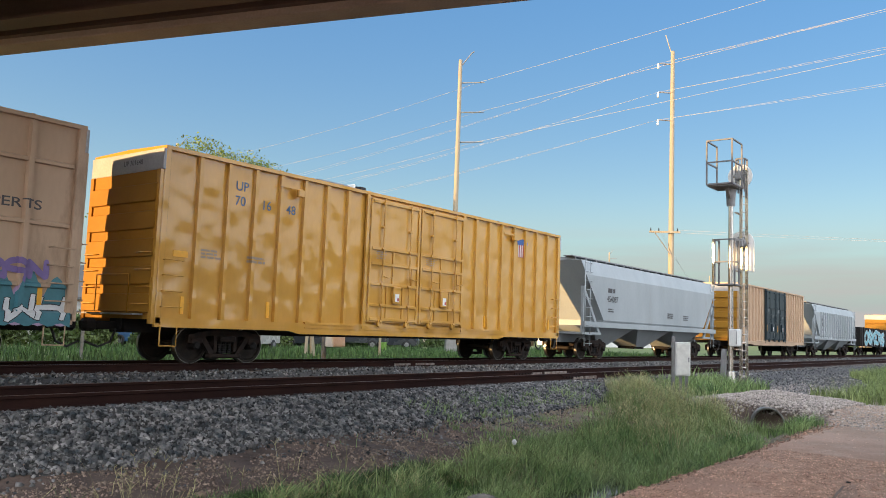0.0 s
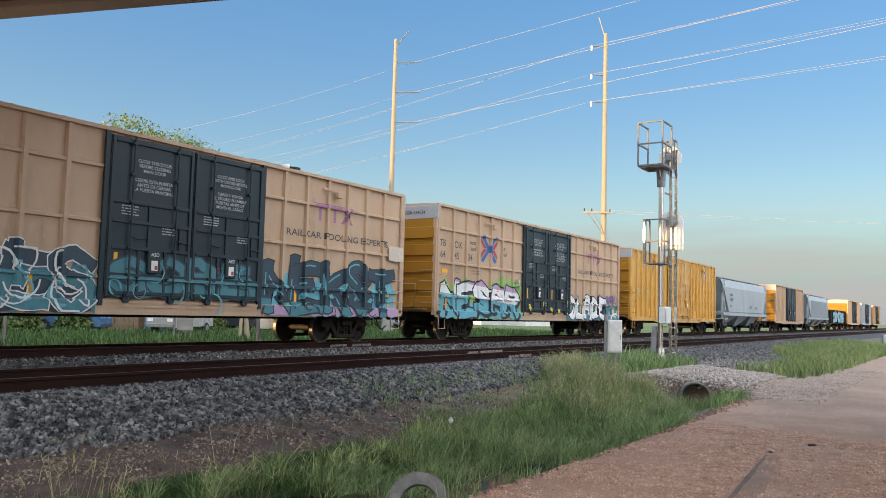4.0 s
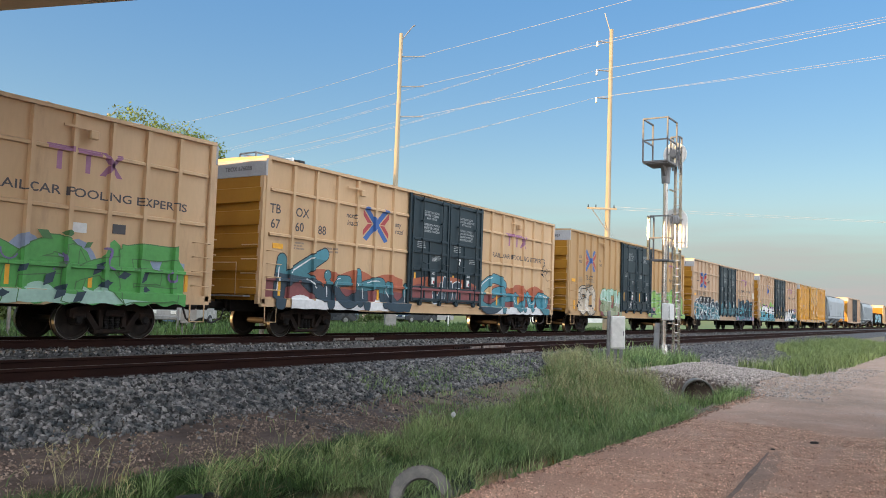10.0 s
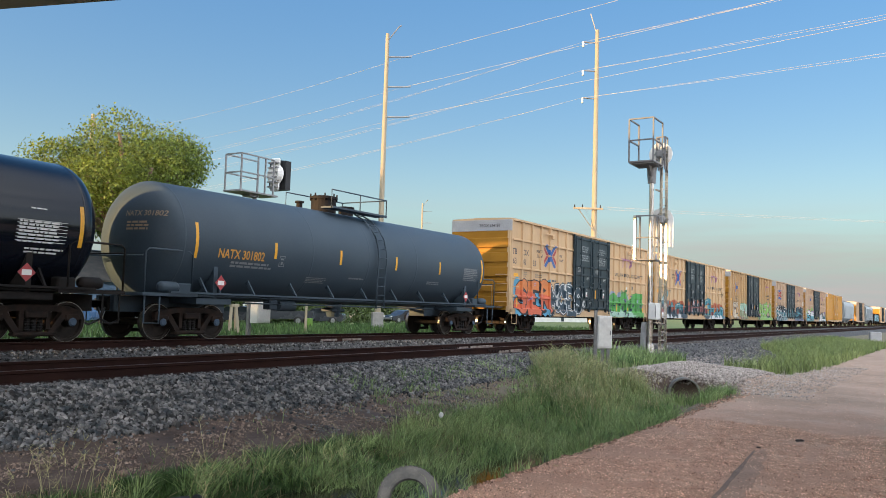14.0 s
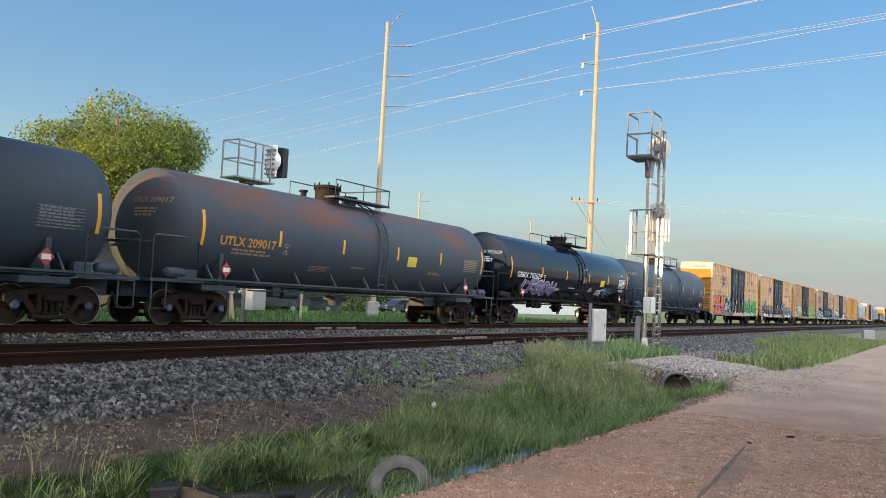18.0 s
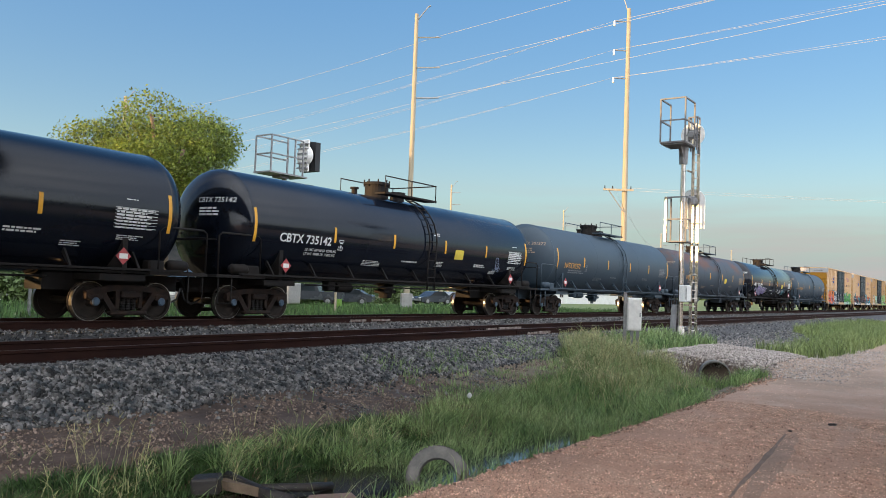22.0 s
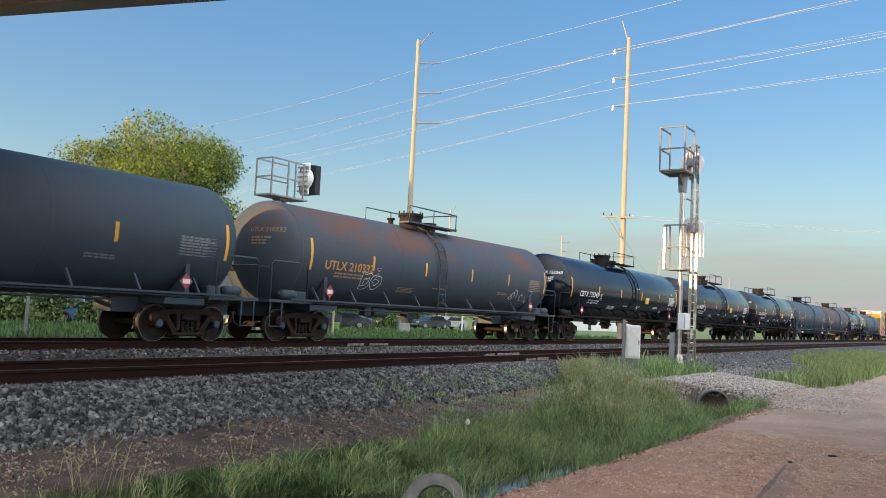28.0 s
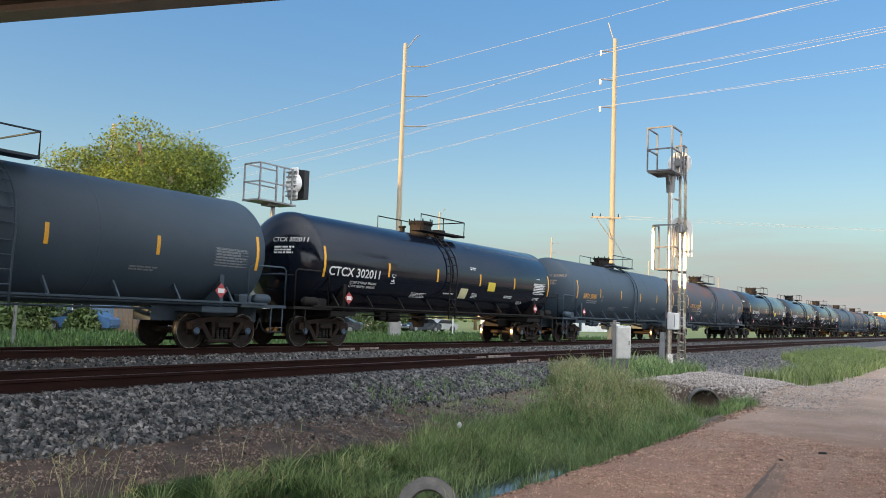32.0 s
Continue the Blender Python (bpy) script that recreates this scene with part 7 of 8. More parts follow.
    if marks == "CTCX":
        g = Geo()
        zz = [1.72 + 0.06 * i for i in range(8)]
        g.add([rs(0.2, z) for z in zz] + [rs(0.75, z) for z in zz], [(i, i + 1, 9 + i, 8 + i) for i in range(7)])
        part("notice_plate", g.mesh("notice_plate", M["plate_pale"], False), "plate_pale", car, "pale yellow notice plate")
    # hazard diamond on a holder near each end
    for d in (-1, 1):
        x = d * (h - 2.05)
        g, g2 = Geo(), Geo()
        c, w = 1.52, 0.2
        yy = -1.52
        g.prism([(x - w, c), (x, c - w), (x + w, c), (x, c + w)], yy, yy + 0.012)
        pl = part("placard", g, "red", car, "red diamond hazard placard")
        g2.prism([(x - 0.11, c - 0.06), (x + 0.11, c - 0.06), (x + 0.11, c + 0.06), (x - 0.11, c + 0.06)], yy - 0.004, yy - 0.001)
        part("placard_number", g2, "white", pl)
        part("placard_holder", Geo().span((x - 0.02, yy + 0.012, 1.2), (x + 0.02, yy + 0.03, 1.75)), fitting, pl)
    for block in extra:
        bars_block(*block, rs, rng, 0.5)
    if spray:
        word, x, z, w, hh, fills, sd = spray
        graffiti_word(car, word, x, z, w, hh, fills, sd, lambda u, v, l: round_side(u, v, l + 0.004), outline="spray_white", bold=0.1 if len(word) > 2 else 0.02, wrap=False)
    return car


# blocks of small print on the black cars: place, width, height, lines
GBRX_PRINT = ((0.74, 2.2, 0.5, 0.34, 5), (0.8, 2.86, 0.5, 0.13, 2), (1.8, 1.72, 0.6, 0.26, 5), (2.95, 1.55, 0.9, 0.38, 6), (0.42, 1.5, 0.45, 0.1, 2), (4.9, 1.74, 0.7, 0.08, 1), (6.45, 2.85, 0.4, 0.06, 1), (6.4, 1.88, 0.9, 0.16, 2))
BLACK_PRINT = ((0.8, 2.86, 0.5, 0.13, 2), (1.1, 1.75, 0.5, 0.22, 4), (5.0, 1.6, 0.5, 0.16, 3), (6.3, 1.85, 0.7, 0.14, 3), (6.45, 2.8, 0.4, 0.05, 1))
tank_car(40.15, "tank_grey", "matte grey tank car with yellow reflectors", "NATX", "301802", "lettering_orange", seed=41, fitting="steel_dark", notices="lettering_grey", sticker=False)
gbrx = tank_car(21.85, "tank_black", "glossy black tank car with purple graffiti", "GBRX", "707629", "lettering", seed=42, dome_x=0.7, sticker_x=3.28, extra=GBRX_PRINT, spray=("LEGOW", -6.3, 1.36, 3.7, 0.78, ("spray_purple",), 60))
tank_car(3.75, "tank_rusty", "grey tank car with rust stains and orange lettering", "UTLX", "209017", "lettering_orange", seed=43, notices="lettering_faint", sticker=True)
tank_car(-14.35, "tank_grey", "matte grey tank car with yellow reflectors", "NATX", "301572", "lettering_orange", seed=44, notices="lettering_grey", sticker=False)
cbtx = tank_car(-32.45, "tank_black", "glossy black tank car with white lettering", "CBTX", "735142", "lettering", seed=45, extra=BLACK_PRINT)
tank_car(-50.55, "tank_black", "glossy black tank car with white lettering", "TILX", "319550", "lettering", seed=46, extra=BLACK_PRINT)
tank_car(-68.65, "tank_black", "glossy black tank car with white lettering", "CBTX", "735243", "lettering", seed=47, mark_size=0.26, extra=BLACK_PRINT)
utlx = tank_car(-86.85, "tank_rusty", "grey tank car with rust stains and white graffiti", "UTLX", "210332", "lettering_orange", seed=48, mark_size=0.27, ladder_x=-0.55, dome_x=-0.5, notices="lettering_faint", sticker=False, spray=("bo", -4.9, 1.65, 0.95, 0.6, ("tank_rusty",), 61))
tank_car(-105.05, "tank_grey", "matte grey tank car with yellow reflectors", "NATX", "300957", "lettering_orange", seed=49, notices="lettering_grey", sticker=False)
tank_car(-123.35, "tank_black", "black tank car with white lettering and yellow plates", "CTCX", "302011", "lettering", seed=50, mark_size=0.28, ladder_x=-0.55, dome_x=-0.5, extra=BLACK_PRINT)
tank_car(-141.45, "tank_grey", "matte grey tank car with yellow reflectors", "NATX", "300517", "lettering_orange", seed=51, notices="lettering_grey", sticker=False)
# two unseen cars added at the rear to carry on the train's shadow
tank_car(-159.65, "tank_black", "unseen black tank car added behind for its shadow", "CBTX", "735301", "lettering", seed=52)
tank_car(-177.85, "tank_grey", "unseen grey tank car added behind for its shadow", "NATX", "300518", "lettering_orange", seed=53, notices="lettering_grey", sticker=False)



def on_tank(u, v, lift):
    return round_side(u, v, lift)


scribble(gbrx, 4.0, 1.55, 1.15, 0.5, "spray_teal", 18, 97, on_tank, 0.026, 0.01, False)
scribble(cbtx, 5.2, 1.75, 0.5, 0.6, "spray_haze", 7, 98, on_tank, 0.012, 0.01, False)
scribble(utlx, 4.6, 1.55, 2.0, 0.6, "spray_white", 9, 99, on_tank, 0.016, 0.01, False)


# ---- loose things by the track ----
rng_np = np.random.default_rng(7)
PHI = (1 + 5 ** 0.5) / 2
ICO_V = np.array([(-1, PHI, 0), (1, PHI, 0), (-1, -PHI, 0), (1, -PHI, 0), (0, -1, PHI), (0, 1, PHI), (0, -1, -PHI), (0, 1, -PHI), (PHI, 0, -1), (PHI, 0, 1), (-PHI, 0, -1), (-PHI, 0, 1)]) / 1.9
ICO_F = np.array([(0, 11, 5), (0, 5, 1), (0, 1, 7), (0, 7, 10), (0, 10, 11), (1, 5, 9), (5, 11, 4), (11, 10, 2), (10, 7, 6), (7, 1, 8), (3, 9, 4), (3, 4, 2), (3, 2, 6), (3, 6, 8), (3, 8, 9), (4, 9, 5), (2, 4, 11), (6, 2, 10), (8, 6, 7), (9, 8, 1)])


OCT_V = np.array([(1, 0, 0), (-1, 0, 0), (0, 1, 0), (0, -1, 0), (0, 0, 1), (0, 0, -1)]) * 1.1
OCT_F = np.array([(0, 2, 4), (2, 1, 4), (1, 3, 4), (3, 0, 4), (2, 0, 5), (1, 2, 5), (3, 1, 5), (0, 3, 5)])


def stone_field(name, pts, size, mat, label, category, coarse=False):
    """Broken stones of uneven shape at the given points; size is half a stone's width."""
    n = len(pts)
    size = np.broadcast_to(np.asarray(size, dtype=float), (n,))
    sv, sf = (OCT_V, OCT_F) if coarse else (ICO_V, ICO_F)
    v = np.repeat(sv[None], n, 0) * rng_np.uniform(0.62, 1.3, (n, len(sv), 1)) * rng_np.uniform(0.6, 1.25, (n, 1, 3))
    q = rng_np.normal(size=(n, 4))
    q /= np.linalg.norm(q, axis=1, keepdims=True)
    w, x, y, z = q.T
    rot = np.stack([np.stack([1 - 2 * (y * y + z * z), 2 * (x * y - z * w), 2 * (x * z + y * w)], 1),
                    np.stack([2 * (x * y + z * w), 1 - 2 * (x * x + z * z), 2 * (y * z - x * w)], 1),
                    np.stack([2 * (x * z - y * w), 2 * (y * z + x * w), 1 - 2 * (x * x + y * y)], 1)], 1)
    v = np.einsum("nij,nkj->nki", rot, v) * size[:, None, None] + np.asarray(pts)[:, None, :]
    f = sf[None] + (np.arange(n) * len(sv))[:, None, None]
    return tagged(new(name, mass_mesh(name, v.reshape(-1, 3), f.reshape(-1, 3), mat)), label, category, kind="stuff")


def scatter(n, x0, x1, y0, y1, keep=None, lift=0.0):
    out = []
    xs, ys = rng_np.uniform(x0, x1, n), rng_np.uniform(y0, y1, n)
    for x, y in zip(xs, ys):
        if keep is None or keep(x, y):
            out.append((x, y, ground_z(x, y) + lift))
    return out


def edge_noise(x, y):
    return 0.35 * noise.noise((x * 0.7, y * 0.7, 9)) + 0.15 * noise.noise((x * 2.3, y * 2.3, 2))


shoulder = scatter(34000, 2.0, 20.0, 9.05, 10.85, lambda x, y: y > 9.2 + 0.5 * edge_noise(x, y) or rng_np.random() < 0.12, 0.012)
shoulder += scatter(4200, 20.0, 34.0, 9.3, 10.85, lambda x, y: y > 9.5 + 0.5 * edge_noise(x, y), 0.012)
shoulder += scatter(3000, 34.0, 80.0, 9.3, 10.85, None, 0.015)
stone_field("ballast", shoulder, 0.018 + 0.026 * rng_np.uniform(0, 1, len(shoulder)) ** 1.6, "stone", "loose grey broken stone ballast beside the rails", "ballast")
mid = scatter(2600, 3.0, 40.0, 11.0, 12.3, None, -0.005) + scatter(13500, 5.0, 45.0, 12.4, 17.5, None, 0.015) + scatter(3000, 45.0, 90.0, 12.4, 17.5, None, 0.015)
stone_field("ballast", mid, rng_np.uniform(0.026, 0.055, len(mid)), "stone", "loose grey broken stone ballast between the tracks", "ballast", True)
toe = scatter(1500, 2.5, 19.0, 8.1, 9.3, lambda x, y: rng_np.random() < 0.12 + 0.7 * smooth(8.5, 9.3, y + edge_noise(x, y)), 0.005)
stone_field("ballast", toe, rng_np.uniform(0.012, 0.04, len(toe)), "stone", "stray ballast stones at the foot of the slope", "ballast")
farb = scatter(3500, 8.0, 60.0, 17.4, 21.0, None, 0.01)
stone_field("ballast", farb, rng_np.uniform(0.03, 0.06, len(farb)), "stone", "loose grey broken stone ballast under the train", "ballast", True)
peb = scatter(76000, 3.5, 15.0, 0.6, 4.7, lambda x, y: noise.noise((x * 0.8, y * 0.8, 3)) > -0.2 or rng_np.random() < 0.3, 0.003)
peb += scatter(11000, 15.0, 40.0, 0.5, 6.0, None, 0.003)
stone_field("pebbles", peb, 0.003 + 0.008 * rng_np.uniform(0, 1, len(peb)) ** 2, "pebble", "small pale and reddish pebbles on the dirt track", "gravel", True)
grit = scatter(27000, 2.0, 18.0, 7.0, 9.4, lambda x, y: noise.noise((x * 1.6, y * 1.6, 6)) > -0.25 + 0.2 * rng_np.random(), 0.003)
stone_field("grit", grit, 0.006 + 0.018 * rng_np.uniform(0, 1, len(grit)) ** 2, "grit", "grit and small stones on bare brown dirt", "gravel", True)
fines = scatter(9000, 8.5, 15.0, 7.2, 9.3, lambda x, y: noise.noise((x * 0.6, y * 1.1, 16)) > 0.0 and rng_np.random() < smooth(8.5, 10.5, x), 0.004)
stone_field("grit", fines, rng_np.uniform(0.006, 0.02, len(fines)), "stone", "dark fine gravel washed over the bare dirt", "gravel", True)
lip = scatter(5200, 4.0, 21.0, 3.9, 5.0, lambda x, y: abs(y - 4.42 - 0.8 * edge_noise(x, y)) < 0.22, 0.006)
stone_field("crumbled_edge", lip, 0.006 + 0.028 * rng_np.uniform(0, 1, len(lip)) ** 3, "clod", "reddish crumbled clods along the broken edge of the dirt track", "gravel", True)
rocks = scatter(9500, 20.6, 28.5, 4.9, 8.4, lambda x, y: not (x < 21.2 and 5.3 < y < 6.5), 0.02)
rocks = [p for p in rocks if p[0] > 21.0 or p[1] < 5.4 or p[1] > 6.5]
stone_field("riprap", rocks, rng_np.uniform(0.014, 0.038, len(rocks)), "rock", "pale broken rock heaped over the culvert", "rocks")
bare = scatter(13000, 26.5, 52.0, 6.0, 9.6, None, 0.006)
stone_field("ballast", bare, rng_np.uniform(0.015, 0.045, len(bare)), "stone", "grey ballast spread behind the rocks", "ballast", True)
apron = scatter(13000, 20.5, 36.0, 2.9, 8.6, lambda x, y: (y < 5.3 or x > 26.0) and rng_np.random() < 1.0 - 0.6 * smooth(4.4, 3.0, y) , 0.004)
stone_field("gravel", apron, rng_np.uniform(0.008, 0.03, len(apron)), "rock", "pale fine gravel spread round the rocks", "gravel")
bigger = scatter(90, 20.7, 23.4, 4.6, 6.1, lambda x, y: not (x < 21.3 and y > 5.35), 0.04)
stone_field("riprap", bigger, rng_np.uniform(0.035, 0.065, len(bigger)), "rock", "larger pale rocks around the pipe mouth", "rocks")


def grass_field(name, pts, low, high, mat, label, width=0.012, lean=0.35, clump=1, radius=0.07):
    """Blades of three tapering joints, in clumps that spread outwards, bent over by a random lean."""
    p = np.repeat(np.asarray(pts), clump, 0)
    n = len(p)
    h = np.repeat(rng_np.uniform(low, high, n // clump), clump) * rng_np.uniform(0.55, 1.15, n)
    a = rng_np.uniform(0, 2 * np.pi, n)
    if clump > 1:
        off = radius * rng_np.uniform(0, 1, n) ** 0.7
        p = p + np.stack([np.cos(a) * off, np.sin(a) * off, np.zeros(n)], 1)
        a = a + rng_np.normal(0, 0.5, n)
    d = np.stack([np.cos(a), np.sin(a), np.zeros(n)], 1)
    s = np.stack([-np.sin(a + 0.6), np.cos(a + 0.6), np.zeros(n)], 1) * (width * rng_np.uniform(0.6, 1.4, n))[:, None]
    b = rng_np.uniform(0.1, 1.0, n)[:, None] * lean * h[:, None]
    up = np.array([0, 0, 1.0])
    rows = []
    for t, wd in ((0.0, 1.0), (0.45, 0.85), (0.8, 0.5), (1.0, 0.08)):
        c = p + up * (h * (t - 0.12 * t * t))[:, None] + d * b * (t ** 2.2)
        rows += [c - s * wd, c + s * wd]
    v = np.stack(rows, 1)
    f = np.array([(0, 1, 3, 2), (2, 3, 5, 4), (4, 5, 7, 6)])[None] + (np.arange(n) * 8)[:, None, None]
    return tagged(new(name, mass_mesh(name, v.reshape(-1, 3), f.reshape(-1, 4), mat)), label, "grass", kind="stuff")


def tuft(x, y, z=0):
    return noise.noise((x * 1.3, y * 1.3, 21 + z)) + 0.5 * noise.noise((x * 3.5, y * 3.5, 5 + z))


def in_ditch(x, y):
    w = edge_noise(x, y)
    if math.hypot(x - 7.15, y - 4.85) < 0.5 and y < 5.25:
        return rng_np.random() < 0.1
    if x < 11.3 and y < 5.25 and rng_np.random() < 0.9 - 0.5 * smooth(-0.2, 0.3, tuft(x, y, 4)):
        return False
    if x < 7.2 and 4.8 < y < 6.75 + 0.3 * w:
        return rng_np.random() < 0.02
    if 8.2 < x < 10.8 and 4.55 < y < 5.5:
        return rng_np.random() < (0.06 if math.hypot((x - 9.3) / 0.75, (y - 5.05) / 0.22) < 1 else 0.3)
    top = 7.2 + 0.8 * w + 0.35 * smooth(9, 12, x)
    return 4.5 + 0.4 * w < y < top and tuft(x, y) > -0.2 + 0.3 * smooth(6.8, 7.6, y) and rng_np.random() < 0.14 + smooth(4.0, 7, x) * 0.86


lawn = scatter(8500, 1.5, 14.5, 4.3, 9.4, in_ditch)
grass_field("ditch_grass", lawn, 0.07, 0.31, "grass", "lush green grass in the ditch", 0.006, 1.15, 16, 0.12)
lawn = scatter(2500, 1.5, 14.5, 4.3, 9.4, in_ditch)
grass_field("ditch_grass", lawn, 0.2, 0.55, "grass_pale", "taller yellowish grass blades in the ditch", 0.004, 1.1, 7, 0.14)

straw = scatter(2400, 1.5, 14.5, 4.4, 8.0, lambda x, y: in_ditch(x, y) or (tuft(x, y, 33) > 0.0 and 6.4 < y < 7.6))
grass_field("dead_grass", straw, 0.05, 0.2, "grass_dead", "brown dead straw matted among the green grass", 0.005, 2.2, 7, 0.14)


def on_bank(x, y):
    w = edge_noise(x, y)
    if x > 20.6 and x < 29.0 and 4.4 < y < 8.2:
        return False
    if math.hypot(x - 21.2, y - 8.1) < 1.0:
        return rng_np.random() < 0.12
    if 14.5 < x < 21.0 and abs(y - 0.279 * x) < 0.2 + 0.25 * smooth(14.5, 20.0, x):
        return rng_np.random() < 0.06
    if 17.2 < x < 21.0 and abs(y - 5.85 + (x - 20.95) * 0.12) < 0.12 + 0.3 * smooth(17.2, 20.5, x):
        return rng_np.random() < 0.05
    return 4.6 + 0.4 * w < y < 7.7 + 2.0 * smooth(16.0, 21.0, x) + 0.7 * w and tuft(x, y) > -0.35


bank = scatter(4200, 14.0, 22.5, 4.5, 10.2, on_bank)
grass_field("bank_grass", bank, 0.12, 0.36, "grass", "green grass on the bank by the pipe", 0.0055, 1.0, 16, 0.16)
dry = scatter(7000, 13.5, 21.0, 5.6, 10.2, lambda x, y: on_bank(x, y) and tuft(x, y, 3) > 0.0 and rng_np.random() < smooth(12.5, 18.0, x))
grass_field("dry_grass", dry, 0.24, 0.58, "grass_dry", "tall pale seeding grass stalks", 0.0055, 0.8)
def seed_field(name, pts, low, high, mat, label, sprays=12):
    """Thin stalks, each with a loose feathery head of fine side branches."""
    p = np.asarray(pts)
    n = len(p)
    h = rng_np.uniform(low, high, n)
    a = rng_np.uniform(0, 2 * np.pi, n)
    top = p + np.stack([np.cos(a) * h * 0.3, np.sin(a) * h * 0.3, h], 1)
    k = np.concatenate([np.zeros((n, 1)), rng_np.uniform(0.6, 1.0, (n, sprays))], 1)
    start = p[:, None, :] + (top - p)[:, None, :] * k[:, :, None]
    b = rng_np.uniform(0, 2 * np.pi, (n, sprays + 1))
    ln = rng_np.uniform(0.05, 0.13, (n, sprays + 1))
    end = start + np.stack([np.cos(b) * ln, np.sin(b) * ln, rng_np.uniform(0.0, 0.09, b.shape)], 2)
    end[:, 0] = top
    s = np.stack([-np.sin(b), np.cos(b), np.zeros_like(b)], 2) * np.where(np.arange(sprays + 1) == 0, 0.002, 0.0028)[None, :, None]
    v = np.stack([start - s, start + s, end + s * 0.6, end - s * 0.6], 2).reshape(-1, 3)
    return tagged(new(name, mass_mesh(name, v, np.arange(len(v)).reshape(-1, 4), mat)), label, "grass", kind="stuff")


heads = scatter(5200, 13.0, 21.6, 5.6, 10.0, lambda x, y: on_bank(x, y) and tuft(x, y, 40) > -0.05 and rng_np.random() < smooth(13.0, 18.5, x))
seed_field("seeding_grass", heads, 0.26, 0.58, "grass_pale", "pale feathery seed heads over the bank grass")
heads = scatter(5200, 14.0, 21.6, 6.2, 10.0, lambda x, y: on_bank(x, y) and tuft(x, y, 47) > -0.05 and rng_np.random() < smooth(13.5, 18.0, x))
seed_field("seeding_grass", heads, 0.35, 0.68, "grass_dry", "straw-coloured seed heads over the bank grass")
heads = scatter(260, 2.5, 8.5, 6.2, 7.6, lambda x, y: tuft(x, y, 41) > 0.2)
seed_field("seeding_grass", heads, 0.3, 0.6, "grass_dry", "a few pale seed heads at the ditch edge")
heads = scatter(2600, 29.0, 60.0, 4.6, 8.5, lambda x, y: tuft(x * 0.5, y, 2) > -0.3 and y < 6.2 + 2.5 * smooth(36, 50, x))
seed_field("seeding_grass", heads, 0.4, 0.75, "grass_verge", "seed heads over the verge grass", 9)
mouth = scatter(70, 19.6, 20.85, 5.3, 6.2)
grass_field("bank_grass", mouth, 0.12, 0.4, "grass_pale", "green blades growing before the pipe mouth", 0.006, 0.9, 5, 0.1)
tall = scatter(3500, 21.0, 29.0, 8.0, 9.9, lambda x, y: tuft(x, y, 8) > -0.3 and math.hypot(x - 21.4, y - 8.2) > 1.0)
grass_field("tall_grass", tall, 0.25, 0.6, "grass", "tall green weeds round the signal foot", 0.012, 0.8)
right = scatter(26000, 27.5, 75.0, 4.2, 9.0, lambda x, y: 4.7 - 0.5 * smooth(28.5, 34, x) + 0.8 * edge_noise(x, y) < y < 6.4 + 3.0 * smooth(36, 50, x) + 0.8 * edge_noise(x, y) and tuft(x * 0.5, y, 2) > -0.4)
grass_field("verge_grass", right, 0.24, 0.58, "grass_verge", "tall green grass along the verge", 0.011, 0.8)
field = scatter(34000, 10.0, 75.0, 21.0, 44.0, lambda x, y: tuft(x * 0.5, y * 0.5, 11) > -0.35)
grass_field("field_grass", field, 0.2, 0.55, "grass_far", "green grass beyond the tracks", 0.03, 0.4)
weeds = scatter(700, 2.0, 13.0, 7.2, 9.6, lambda x, y: tuft(x, y, 15) > 0.35)
grass_field("weeds", weeds, 0.08, 0.3, "grass", "sparse weeds on bare dirt", 0.0055, 1.1)
weeds = scatter(1500, 12.0, 21.5, 7.4, 10.1, lambda x, y: tuft(x, y, 52) > 0.0)
grass_field("weeds", weeds, 0.06, 0.24, "grass", "thin weeds creeping up to the ballast", 0.0055, 1.2, 4, 0.1)
mat_pts = scatter(3600, 1.5, 9.5, 6.3, 8.0, lambda x, y: y < 7.45 + 0.9 * edge_noise(x, y) and tuft(x, y, 31) > -0.25)
grass_field("low_weeds", mat_pts, 0.05, 0.17, "grass_far", "low matted dark weeds at the ditch edge", 0.005, 1.6, 14, 0.11)
stalks = scatter(90, 2.5, 9.0, 6.2, 8.2, lambda x, y: tuft(x, y, 17) > 0.0)
grass_field("dry_grass", stalks, 0.35, 0.75, "grass_dry", "bent pale dry stalks", 0.0028, 1.0)

# ---- culvert, tyre and debris ----
pipe_m = look((20.95, 5.85, -0.93), (23.5, 6.9, -0.98))
cul = thing("culvert_pipe", "grey corrugated drain pipe with an open dark mouth", "drain pipe")
prof = []
for k in range(60):
    zz = k * 0.05
    prof.append((zz, 0.375 + 0.012 * (k % 2)))
outer = Geo().lathe(prof, (0, 0, 0), "z", 36)
inner = Geo().lathe([(0.0, 0.38), (0.0, 0.345), (1.5, 0.345), (1.5, 0.0)], (0, 0, 0), "z", 36)
flip = pipe_m @ pose(0, 0, 0, 180, 0, 0)
cul.matrix_basis = flip
part("pipe_wall", outer, "pipe", cul)
# the dark mud colour stands in for the shade inside the pipe
part("pipe_lining", inner.mesh("pipe_lining", M["mud_and_pipe_shade"], False), "mud_and_pipe_shade", cul, "pipe lining coloured dark for the shade inside")
part("pipe_lip", Geo().lathe([(0.0, 0.345), (-0.015, 0.355), (-0.015, 0.39), (0.03, 0.395)], (0, 0, 0), "z", 36), "pipe", cul, "weathered metal rim")


